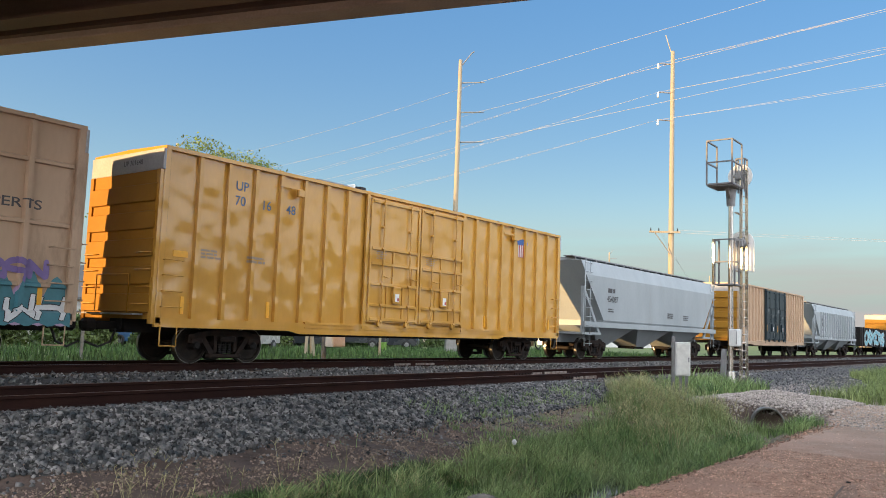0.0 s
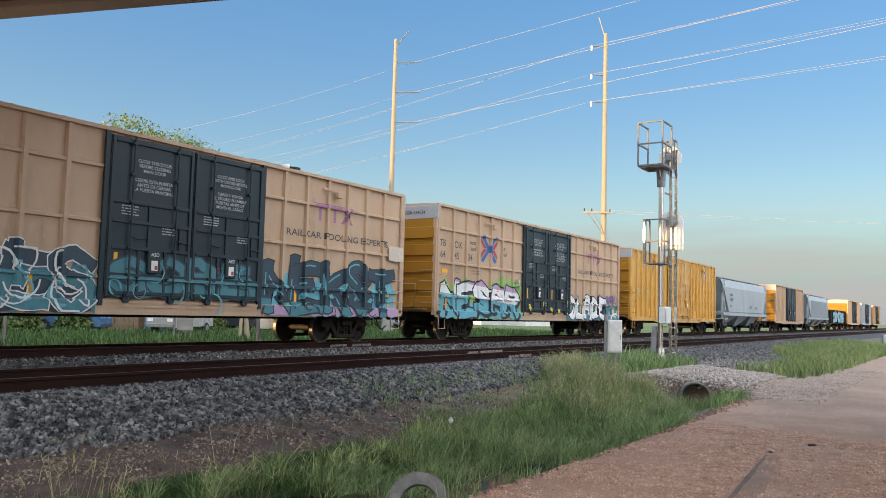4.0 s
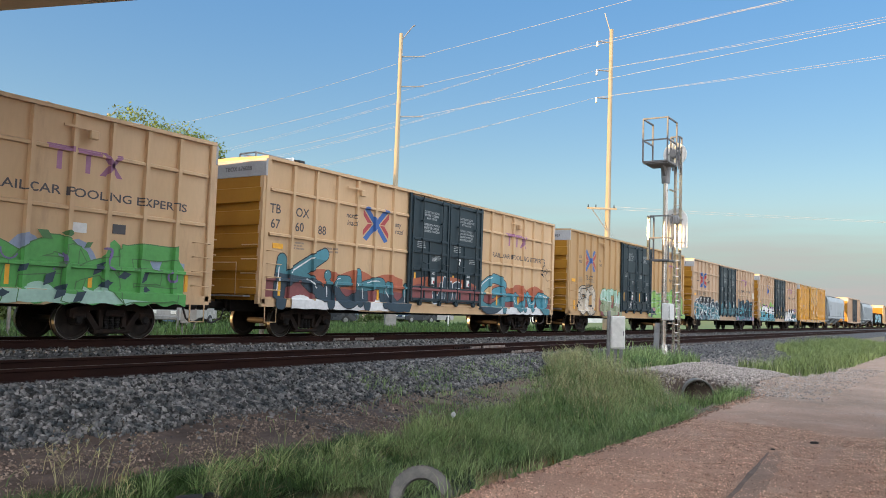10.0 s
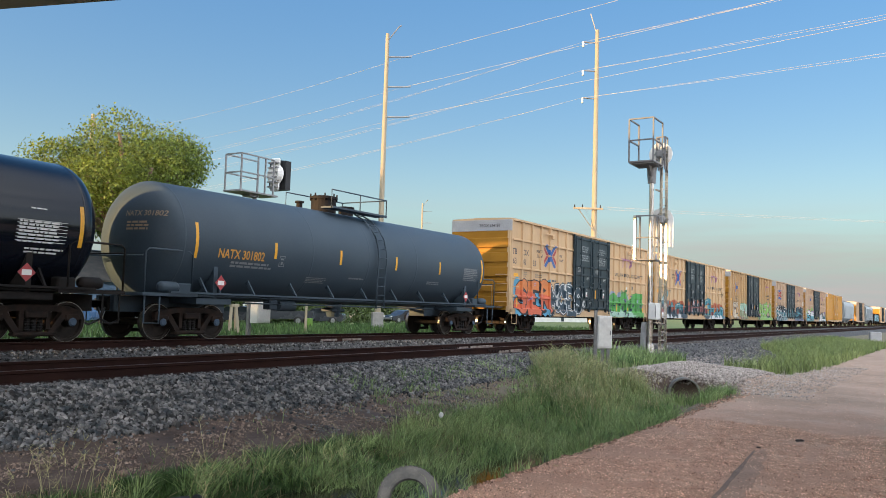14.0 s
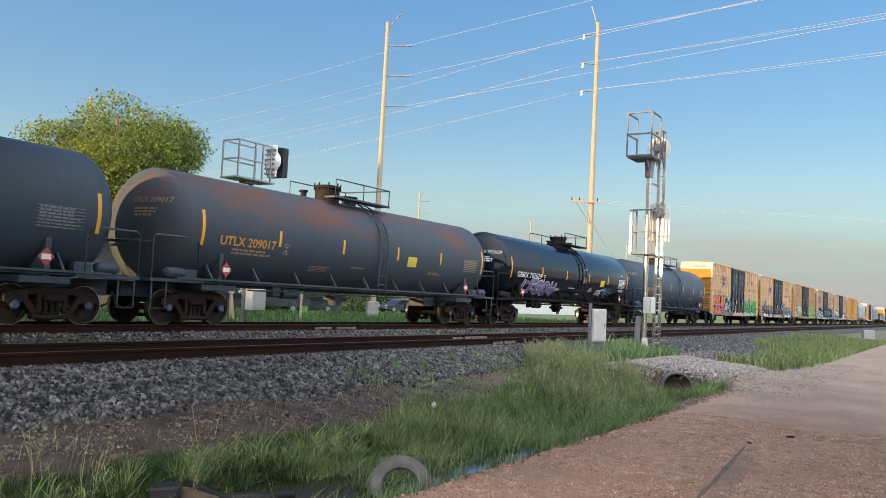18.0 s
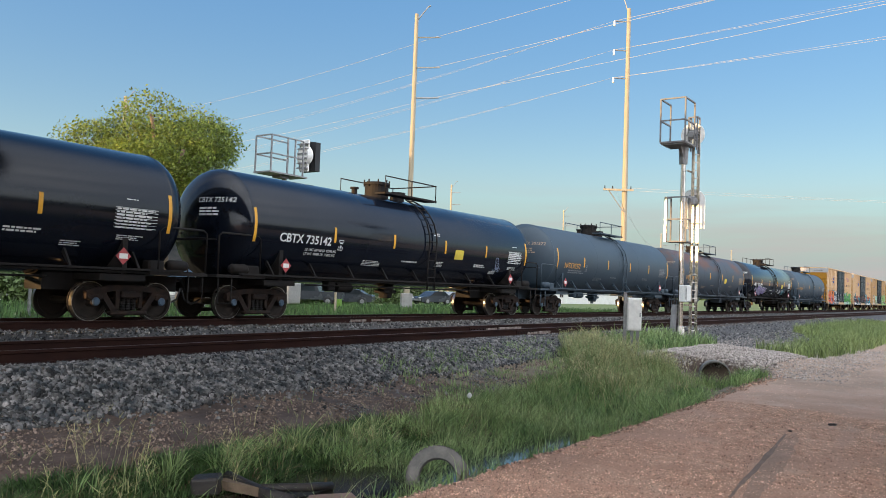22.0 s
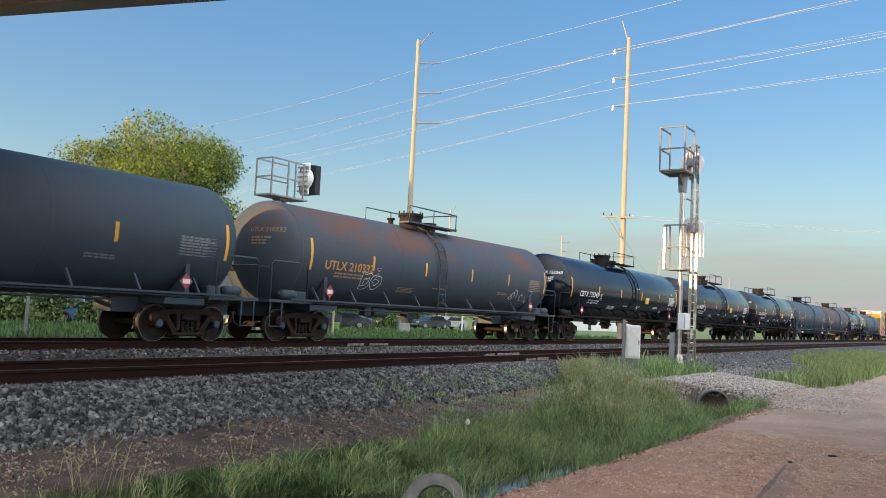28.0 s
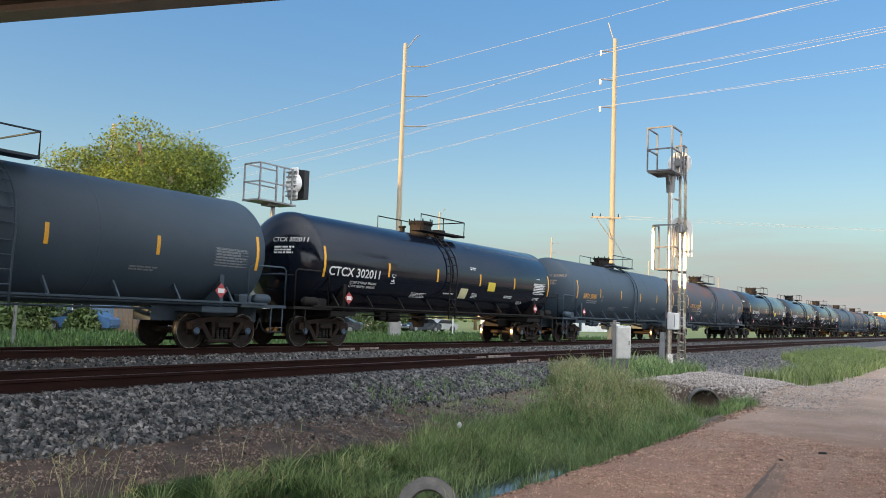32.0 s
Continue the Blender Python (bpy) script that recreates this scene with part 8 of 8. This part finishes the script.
def old_tyre():
    t = thing("old_tyre", "worn grey car tyre half sunk in the ditch grass", "tyre", m=look((7.42, 5.0, -1.02), (0.5, 0.9, 1.4)))
    pr = [(-0.09, 0.205), (-0.1, 0.24), (-0.1, 0.29), (-0.085, 0.325), (-0.05, 0.337), (0.05, 0.337), (0.085, 0.325), (0.1, 0.29), (0.1, 0.24), (0.09, 0.205), (0.06, 0.2), (0.07, 0.24), (0.07, 0.3), (-0.07, 0.3), (-0.07, 0.24), (-0.06, 0.2), (-0.09, 0.205)]
    part("carcass", Geo().lathe(pr, (0, 0, 0), "z", 40), "tyre", t)
    part("bead_ring", Geo().lathe([(0.1, 0.215), (0.104, 0.235), (0.1, 0.25)], (0, 0, 0), "z", 40), "cabinet_grey", t, "pale scuffed bead")
    for k in range(40):
        a = k * math.pi / 20
        part("tread_block", shared("tread_block", lambda: Geo().box((0.339, 0, 0), (0.012, 0.035, 0.12)), "tyre"), "tyre", t, "", pose(0, 0, 0, 0, 0, math.degrees(a)))
    return t


old_tyre()
solid("timber_block", Geo().box((0, 0, 0), (0.28, 0.22, 0.17), None, 0.02), "log", "dark wet timber block beside the water", "timber block", m=pose(5.55, 6.5, -1.0, 4, -6, -52))
lg = thing("fallen_log", "split rotten log lying in the water", "log")
part("trunk", Geo().pipe([(5.85, 6.55, -0.98), (5.85, 6.25, -1.03), (5.78, 5.9, -1.04), (5.8, 5.6, -1.05)], 0.065, 9), "log", lg)
part("splinter", Geo().prism([(5.66, 6.5), (5.78, 6.5), (5.72, 5.95)], -1.06, -0.97, "xy"), "bark", lg)
part("branch", Geo().pipe([(5.8, 6.0, -1.0), (6.2, 5.75, -1.02), (6.5, 5.7, -1.05)], 0.045, 7), "log", lg)
solid("stone_slab", Geo().box((0, 0, 0), (0.5, 0.34, 0.14), None, 0.05), "slab", "pinkish flat stone slab at the water's edge", "rock", m=pose(5.98, 5.25, -1.065, 3, -4, -50))
solid("field_stone", Geo().lathe([(-0.06, 0.0), (-0.05, 0.07), (0.0, 0.09), (0.05, 0.06), (0.065, 0.0)], (0, 0, 0), "z", 9), "slab", "tan rounded stone on bare dirt", "rock", m=pose(5.78, 7.61, -0.845, 10, 5, 20) @ Matrix.Diagonal((0.8, 0.6, 0.55, 1.0)))
solid("litter", Geo().box((0, 0, 0), (0.1, 0.05, 0.08), pose(0, 0, 0, 20, 30, 10), 0.02), "plastic_white", "crumpled scrap of white plastic in the grass", "litter", m=pose(10.9, 6.8, -0.62))
solid("litter", Geo().box((0, 0, 0), (0.14, 0.06, 0.03), pose(0, 0, 0, 10, 10, 50), 0.012), "log", "dark scrap lying on the dirt track", "litter", m=pose(13.24, 2.0, -0.76))
solid("litter", Geo().box((0, 0, 0), (0.1, 0.05, 0.02), pose(0, 0, 0, 5, 10, 20), 0.008), "log", "small dark scrap on the dirt track", "litter", m=pose(12.18, 2.37, -0.77))
solid("fallen_leaf", Geo().prism([(0, 0), (0.08, 0.03), (0.16, 0.0), (0.08, -0.04)], 0, 0.01, "xy"), "tan", "dry tan leaf on the dirt track", "leaf", m=pose(8.89, 3.96, -0.76, 6, 4, 30))


def rut(x0, y0, x1, y1, w, seed, mat="rut", lift=0.006, label="dark damp wheel rut in the dirt track"):
    r = random.Random(seed)
    g = Geo()
    n = 26
    vs = []
    for i in range(n + 1):
        t = i / n
        x, y = x0 + (x1 - x0) * t, y0 + (y1 - y0) * t
        k = w * math.sin(math.pi * min(1, max(0.02, t))) ** 0.4 * (0.75 + 0.5 * r.random())
        vs += [(x, y - k, ground_z(x, y - k) + lift), (x, y + k, ground_z(x, y + k) + lift)]
    g.add(vs, [(2 * i, 2 * i + 2, 2 * i + 3, 2 * i + 1) for i in range(n)], smooth=True)
    return tagged(new("tyre_rut", g.mesh("tyre_rut", M[mat], True)), label, "wheel rut", kind="structure")


rut(7.7, 1.86, 12.2, 2.3, 0.12, 1, "rut_pale", 0.005, "pressed brown wheel track in the dirt")
rut(7.8, 2.03, 12.0, 2.38, 0.03, 2, "rut", 0.01)


# ---- trees and the far side ----
def tree(x, y, z, h, spread, seed, leaf, n, label, trunk=0.28, size=0.2, lobes=16, low=0.3):
    r = random.Random(seed)
    t = thing("tree", label, "tree", m=pose(x, y, z))
    th = h * (low + 0.1)
    g = Geo().pipe([(0, 0, -0.3), (0.05, 0, th * 0.5), (-0.05, 0.1, th)], trunk, 9)
    part("trunk", g, "bark", t)
    cs = []
    for k in range(lobes):
        a = 2 * math.pi * k / lobes + r.uniform(-0.3, 0.3)
        d = spread * r.uniform(0.25, 0.8)
        zz = h * r.uniform(low + 0.12, 0.9) - 0.18 * h * (d / spread) ** 2
        c = (d * math.cos(a), d * math.sin(a), zz)
        cs.append((c, spread * r.uniform(0.24, 0.42)))
        part("limb", Geo().pipe([(0, 0, th * 0.85), (c[0] * 0.5, c[1] * 0.5, (th + zz) / 2), c], trunk * 0.3, 6), "bark", t)
    rg = np.random.default_rng(seed)
    vs = []
    per = n // lobes
    for c, rad in cs:
        q = rg.normal(size=(per, 3))
        q /= np.linalg.norm(q, axis=1, keepdims=True)
        q *= (rg.uniform(0.3, 1.0, per) ** 0.5)[:, None] * rad * rg.uniform(0.8, 1.15, (per, 1))
        q[:, 2] *= 0.72
        vs.append(q + np.array(c))
    p = np.concatenate(vs)
    m = len(p)
    u = rg.normal(size=(m, 3))
    u /= np.linalg.norm(u, axis=1, keepdims=True)
    w = np.cross(u, rg.normal(size=(m, 3)))
    w /= np.linalg.norm(w, axis=1, keepdims=True)
    s = size * rg.uniform(0.5, 1.3, (m, 1))
    quad = np.stack([p - u * s, p - w * s * 0.5, p + u * s, p + w * s * 0.5], 1)
    crown = new("crown", mass_mesh("crown", quad.reshape(-1, 3), np.arange(m * 4).reshape(-1, 4), leaf))
    crown.parent = t
    tagged(crown, kind="stuff")
    return t


tree(36.95, 49.2, -0.7, 15.0, 7.3, 3, "leaf", 70000, "broad leafy green tree lit by the evening sun", 0.45, 0.115, 44, 0.3)
tree(25.0, 60.0, -0.7, 12.5, 5.5, 5, "leaf", 8000, "leafy green tree behind the houses", 0.3, 0.2, 12)
tree(100.0, 60.0, -0.7, 12.2, 4.0, 8, "leaf", 5000, "small far green tree", 0.25, 0.25, 10)
tree(57.0, 66.0, -0.7, 9.0, 6.5, 9, "leaf_dark", 9000, "dark leafy tree by the houses", 0.3, 0.25, 12, 0.15)
tree(46.0, 58.0, -0.7, 7.5, 6.0, 10, "leaf_dark", 9000, "low dark tree beside the fence", 0.3, 0.22, 12, 0.1)
tree(75.0, 78.0, -0.7, 9.0, 7.0, 11, "leaf_dark", 8000, "dark leafy tree by the road", 0.3, 0.28, 12, 0.12)
tree(260.0, 62.0, -0.7, 12.0, 8.0, 12, "leaf_dark", 4000, "far tree near the line", 0.3, 0.5, 10, 0.15)
tree(330.0, 75.0, -0.7, 13.0, 9.0, 14, "leaf_dark", 4000, "far tree near the line", 0.3, 0.6, 10, 0.15)


def bush(x, y, w, h, seed, mat="leaf_dark", label="dense dark green bush by the house"):
    rg = np.random.default_rng(seed)
    n = 2600
    q = rg.normal(size=(n, 3))
    q /= np.linalg.norm(q, axis=1, keepdims=True)
    q *= (rg.uniform(0.2, 1.0, n) ** 0.4)[:, None] * rg.uniform(0.82, 1.1, (n, 1))
    q[:, 2] = np.abs(q[:, 2])
    p = q * np.array([w / 2, w / 2.4, h])
    u = rg.normal(size=(n, 3))
    u /= np.linalg.norm(u, axis=1, keepdims=True)
    v = np.cross(u, rg.normal(size=(n, 3)))
    v /= np.linalg.norm(v, axis=1, keepdims=True)
    s = 0.16 * rg.uniform(0.5, 1.3, (n, 1))
    quad = np.stack([p - u * s, p - v * s * 0.55, p + u * s, p + v * s * 0.55], 1)
    ob = tagged(new("bush", mass_mesh("bush", quad.reshape(-1, 3), np.arange(n * 4).reshape(-1, 4), mat)), label, "bush", "bushes beyond the tracks")
    ob.matrix_basis = pose(x, y, -0.72)


for k, (x, y, w, h) in enumerate(((24.5, 46.0, 4.0, 2.2), (27.5, 48.0, 3.2, 2.6), (30.5, 46.5, 2.6, 1.6), (44.0, 50.5, 4.5, 3.2), (50.0, 53.0, 4.0, 3.0), (56.0, 52.0, 4.0, 2.4), (62.0, 56.0, 5.0, 3.2), (70.0, 60.0, 6.0, 3.4), (19.5, 47.0, 4.0, 2.4), (16.0, 46.0, 5.0, 2.6), (22.0, 49.5, 5.0, 3.4), (29.5, 50.5, 5.0, 3.6), (41.0, 47.5, 4.0, 2.0), (47.0, 55.0, 6.0, 4.0), (53.0, 49.0, 4.0, 2.2), (59.0, 50.0, 5.0, 2.6), (66.0, 52.0, 6.0, 3.0), (76.0, 56.0, 7.0, 3.4), (84.0, 60.0, 8.0, 3.6), (12.0, 48.0, 6.0, 3.4))):
    bush(x, y, w, h, 30 + k)


def house(x, y, turn, w, d, h, wall, label):
    s = thing("house", label, "house", "houses beyond the tracks", pose(x, y, -0.72, 0, 0, turn))
    g = Geo().span((-w / 2, -d / 2, 0), (w / 2, d / 2, h))
    wl = part("wall", g, wall, s)
    for k in range(int(h / 0.22)):
        part("siding_board", Geo().span((-w / 2 - 0.02, -d / 2 - 0.02, 0.04 + k * 0.22), (w / 2 + 0.02, -d / 2, 0.06 + k * 0.22)), wall, wl)
    part("roof", Geo().prism([(-d / 2 - 0.5, h), (0, h + d * 0.28), (d / 2 + 0.5, h), (d / 2 + 0.5, h - 0.12), (-d / 2 - 0.5, h - 0.12)], -w / 2 - 0.4, w / 2 + 0.4, "yz"), "roof", s)
    for k in range(3):
        cx = -w / 2 + w * (k + 0.5) / 3
        if k == 1:
            dr = part("door", Geo().span((cx - 0.45, -d / 2 - 0.06, 0.15), (cx + 0.45, -d / 2 + 0.02, 2.2)), "door_dark", s)
            part("handle", Geo().cyl((cx + 0.35, -d / 2 - 0.1, 1.1), (cx + 0.35, -d / 2 - 0.06, 1.1), 0.04, n=8), "galvanised", dr)
        else:
            wd = part("window", Geo().span((cx - 0.6, -d / 2 - 0.05, 0.95), (cx + 0.6, -d / 2 + 0.02, 2.15)), "white", s)
            for px in (-0.28, 0.28):
                part("pane", Geo().span((cx + px - 0.24, -d / 2 - 0.07, 1.02), (cx + px + 0.24, -d / 2 - 0.04, 2.08)), "glass", wd)
    return s


house(25.5, 54.5, -28, 10, 8, 3.0, "house_white", "white one-storey house with grey roof")
house(39.0, 54.0, -28, 11, 8, 3.0, "house_blue", "blue one-storey house with grey roof")
house(66.0, 66.0, -20, 12, 8, 3.2, "house_white", "white one-storey house behind trees")
house(92.0, 72.0, -15, 14, 9, 3.4, "tan_metal", "beige low building behind trees")
house(130.0, 62.0, -5, 30, 10, 3.2, "house_white", "long white low building")
house(330.0, 48.0, -5, 40, 14, 7.0, "tan_metal", "far beige metal warehouse")


def vehicle(x, y, turn, paint_mat, label, kind="pickup"):
    s = thing("pickup_truck" if kind == "pickup" else "car", label, "car", "parked vehicles", pose(x, y, -0.7, 0, 0, turn))
    if kind == "pickup":
        prof = [(-2.6, 0.45), (-2.65, 1.0), (-2.5, 1.1), (-1.4, 1.14), (-0.75, 1.72), (0.75, 1.75), (0.95, 1.15), (2.7, 1.15), (2.72, 0.5)]
    else:
        prof = [(-2.12, 0.3), (-2.22, 0.5), (-2.15, 0.72), (-1.9, 0.8), (-1.05, 0.92), (-0.75, 1.12), (-0.4, 1.34), (0.0, 1.43), (0.7, 1.43), (1.05, 1.34), (1.6, 1.02), (2.1, 0.98), (2.22, 0.85), (2.22, 0.5), (2.12, 0.32)]
    part("body", Geo().prism(prof, -0.9, 0.9), paint_mat, s)
    x0, x1 = (-1.2, 0.65) if kind == "pickup" else (-0.95, 1.3)
    zt = 1.62 if kind == "pickup" else 1.36
    zb = 1.18 if kind == "pickup" else 0.98
    for sd in (-1, 1):
        part("window", Geo().prism([(x0, zb), (x0 + 0.5, zt), (x1 - 0.15, zt), (x1, zb)], sd * 0.9, sd * 0.915), "glass", s)
        for wx in (-1.65, 1.7) if kind == "pickup" else (-1.4, 1.35):
            wh = part("wheel", Geo().lathe([(-0.12, 0.0), (-0.12, 0.3), (-0.08, 0.37), (0.08, 0.37), (0.12, 0.3), (0.12, 0.0)], (wx, sd * 0.84, 0.37), "y", 20, False), "black", s)
            part("rim", Geo().cyl((wx, sd * 0.95, 0.37), (wx, sd * 0.975, 0.37), 0.2, n=14), "galvanised", wh)
    part("bumper", Geo().span((-2.75, -0.85, 0.45), (-2.6, 0.85, 0.68), 0.03) if kind == "pickup" else Geo().span((-2.32, -0.8, 0.4), (-2.2, 0.8, 0.6), 0.03), "galvanised", s)
    for sd in (-0.62, 0.62):
        part("headlight", Geo().span((-2.68 if kind == "pickup" else -2.28, sd - 0.16, 0.8 if kind == "pickup" else 0.66), (-2.6 if kind == "pickup" else -2.18, sd + 0.16, 0.98 if kind == "pickup" else 0.78)), "white", s)
    return s


vehicle(34.2, 41.3, 24, "car_white", "white pickup truck parked on the grass")
vehicle(46.5, 48.5, -60, "car_dark", "dark parked car near the pickup", "car")
vehicle(31.0, 47.5, -60, "car_blue", "blue car parked by the house", "car")
vehicle(50.0, 47.0, -60, "car_dark", "dark pickup truck under the trees")
vehicle(55.5, 47.5, -60, "car_dark", "dark car parked under the trees", "car")
vehicle(72.0, 50.0, -15, "car_dark", "dark grey car parked by the road", "car")
vehicle(78.5, 52.0, -15, "car_white", "white car parked by the road", "car")


def leaning_posts():
    s = thing("stub_posts", "three leaning sawn timber posts bolted to a cap", "timber posts", m=pose(31.0, 32.4, -0.7) @ Matrix.Scale(0.7, 4))
    for dx, lean in ((-0.42, -0.12), (0.28, 0.1), (0.5, 0.2)):
        part("post", Geo().cyl((dx, 0, -0.1), (dx - lean * 2.0 * 0.8, 0.1, 2.3), 0.14, 0.12, 10), "wood_pole", s)
    part("cap", Geo().box((0.02, 0.08, 2.2), (0.8, 0.3, 0.22), None, 0.02), "wood_pole", s)
    return s


leaning_posts()


def marker_post(x, y, h, label, mat="wood_pole", r=0.08):
    s = thing("post", label, "post", m=pose(x, y, -0.72))
    part("shaft", Geo().cyl((0, 0, -0.1), (0, 0, h), r, r * 0.9, 8), mat, s)
    part("cap", Geo().cyl((0, 0, h), (0, 0, h + 0.05), r * 1.2, n=8), mat, s)


marker_post(38.0, 33.6, 2.3, "pale timber post beyond the tracks")
marker_post(16.8, 30.0, 2.4, "grey steel post beyond the tracks", "galvanised", 0.07)
marker_post(58.0, 37.0, 2.0, "pale thin post beyond the tracks", "cabinet_grey", 0.06)
ped = thing("utility_pedestal", "grey steel pedestal box on two legs in the grass", "utility box", m=pose(27.1, 32.4, -0.72, 0, 0, -40))
part("case", Geo().box((0, 0, 1.16), (0.76, 0.4, 1.2), None, 0.02), "pedestal_grey", ped)
part("lid", Geo().box((0, 0, 1.78), (0.82, 0.46, 0.05), None, 0.01), "galvanised", ped)
part("conduit_post", Geo().cyl((-0.5, -0.1, -0.15), (-0.5, -0.1, 1.85), 0.05, n=10), "galvanised", ped)
for dx in (-0.28, 0.28):
    part("leg", Geo().cyl((dx, 0, -0.15), (dx, 0, 0.56), 0.04, n=10), "galvanised", ped)
ub = thing("utility_cabinet", "grey utility cabinet standing in the grass", "utility box", m=pose(50.4, 37.4, -0.72, 0, 0, -40) @ Matrix.Scale(0.72, 4))
part("case", Geo().box((0, 0, 0.9), (1.2, 0.6, 1.8), None, 0.03), "pedestal_grey", ub)
part("door", Geo().box((0, -0.31, 0.9), (1.05, 0.02, 1.6)), "pedestal_grey", ub)
bin_ = thing("wheelie_bin", "lime green plastic bin on the grass", "bin", m=pose(45.0, 39.5, -0.72, 0, 0, 20) @ Matrix.Scale(0.7, 4))
part("tub", Geo().prism([(-0.25, 0.05), (0.25, 0.05), (0.32, 1.0), (-0.32, 1.0)], -0.3, 0.3), "lime", bin_)
part("lid", Geo().box((0, 0, 1.04), (0.68, 0.66, 0.07), None, 0.02), "lime", bin_)
solid("concrete_block", Geo().box((0, 0, 0.45), (1.6, 0.9, 0.9), None, 0.04), "panel_white", "pale concrete block in the grass", "concrete block", m=pose(83.5, 6.3, -0.8, 0, 0, 10))
fence = thing("fence", "low brown timber fence by the houses", "fence", m=pose(32.3, 46.0, -0.7, 0, 0, -30))
for k in range(7):
    part("board", shared("fence_board", lambda: Geo().span((-0.13, -0.02, 0.05), (0.13, 0.02, 1.7)), "bark"), "bark", fence, "", pose(k * 0.29, 0, 0))
part("fence_rail", Geo().span((-0.2, 0.02, 0.4), (1.95, 0.08, 0.5)), "bark", fence)

# far wood along the skyline
rg = np.random.default_rng(99)
m = 9000
wx = rg.uniform(-100, 1400, m)
wy = 140 + rg.uniform(0, 30, m) + 0.05 * wx
hh = 5 + 3 * np.sin(wx * 0.021) + 2 * np.sin(wx * 0.07 + 1)
wz = rg.uniform(0, 1, m) * hh - 0.7
p = np.stack([wx, wy, wz], 1)
u = rg.normal(size=(m, 3))
w = np.cross(u, rg.normal(size=(m, 3)))
u /= np.linalg.norm(u, axis=1, keepdims=True)
w /= np.linalg.norm(w, axis=1, keepdims=True)
sz = 1.3 * rg.uniform(0.5, 1.4, (m, 1))
quad = np.stack([p - u * sz, p - w * sz * 0.7, p + u * sz, p + w * sz * 0.7], 1)
tagged(new("far_wood", mass_mesh("far_wood", quad.reshape(-1, 3), np.arange(m * 4).reshape(-1, 4), "leaf_dark")), "low dark band of distant trees", "trees", kind="stuff")

# trees along the road behind the camera, seen only in the glossy paint of the cars
m = 6500
wx = rg.uniform(-40, 96, m)
wy = -42 + rg.uniform(-5, 5, m)
wz = rg.uniform(0, 1, m) * (9.5 + 1.6 * np.sin(wx * 0.11) + 1.0 * np.sin(wx * 0.37 + 1)) * np.clip((104 - wx) / 40, 0.2, 1) - 0.7
p = np.stack([wx, wy, wz], 1)
u = rg.normal(size=(m, 3))
w = np.cross(u, rg.normal(size=(m, 3)))
u /= np.linalg.norm(u, axis=1, keepdims=True)
w /= np.linalg.norm(w, axis=1, keepdims=True)
sz = 0.75 * rg.uniform(0.5, 1.4, (m, 1))
quad = np.stack([p - u * sz, p - w * sz * 0.7, p + u * sz, p + w * sz * 0.7], 1)
tagged(new("roadside_wood", mass_mesh("roadside_wood", quad.reshape(-1, 3), np.arange(m * 4).reshape(-1, 4), "leaf_dark")), "dense row of roadside trees across the dirt track", "trees", kind="stuff")

# unseen hedge and trees added beyond the bridge, to keep the low sun off the ground
m = 42000
wy = rg.uniform(2, 110, m)
wx = -24 + rg.uniform(-1.5, 1.5, m)
wz = rg.uniform(0, 1, m) * np.maximum(3.6, 0.196 * (wy - 18) + 0.9 + 0.5 * np.sin(wy * 0.9)) - 0.7
p = np.stack([wx, wy, wz], 1)
u = rg.normal(size=(m, 3))
w = np.cross(u, rg.normal(size=(m, 3)))
u /= np.linalg.norm(u, axis=1, keepdims=True)
w /= np.linalg.norm(w, axis=1, keepdims=True)
sz = 0.3 * rg.uniform(0.5, 1.4, (m, 1))
quad = np.stack([p - u * sz, p - w * sz * 0.7, p + u * sz, p + w * sz * 0.7], 1)
tagged(new("hedge", mass_mesh("hedge", quad.reshape(-1, 3), np.arange(m * 4).reshape(-1, 4), "leaf_dark")), "unseen dark hedge with taller trees, added as a sun block", "hedge", kind="stuff")

# ---- ties, last ----
for name, x0, n in (("track_1", 2.0, 150), ("track_2", 4.0, 110)):
    for k in range(n):
        x = x0 + k * 0.5
        part("tie", shared("tie", lambda: Geo().box((0, 0, -0.27), (0.22, 2.6, 0.17), None, 0.012), "tie"), "tie", track_parts[name], "", pose(x + 0.03 * math.sin(k * 7.3), 0.05 * math.sin(k * 3.1), 0, 0, 0, 1.2 * math.sin(k * 5.7)))
        if name == "track_1" and k < 100:
            for side in (-0.755, 0.755):
                part("tie_plate", shared("tie_plate", lambda: Geo().span((-0.1, -0.17, -0.19), (0.1, 0.17, -0.182)).box((0.07, 0.1, -0.172), (0.03, 0.03, 0.03)).box((-0.07, -0.1, -0.172), (0.03, 0.03, 0.03)), "rail"), "rail", track_parts[name], "", pose(x, side, 0))


# ---- motion of the train ----
def travel(t):
    u = (t - 16) / 16
    return 147.04 * u + 3.18 * u * u - 0.491 * u ** 3


def motions():
    times = [2.0 * k for k in range(17)]
    for car, off in cars:
        walk(car, [(t, pose(off + travel(t), TRACK_Y, 0)) for t in times])
    # each wheelset rolls without slipping
    turn_times = [k / 15 for k in range(481)]
    turns = [math.degrees(travel(t) / 0.457) for t in turn_times]
    for w, d in wheelsets:
        walk(w, [(t, pose(d, 0, 0.457, 0, a, 0)) for t, a in zip(turn_times, turns)])


motions()
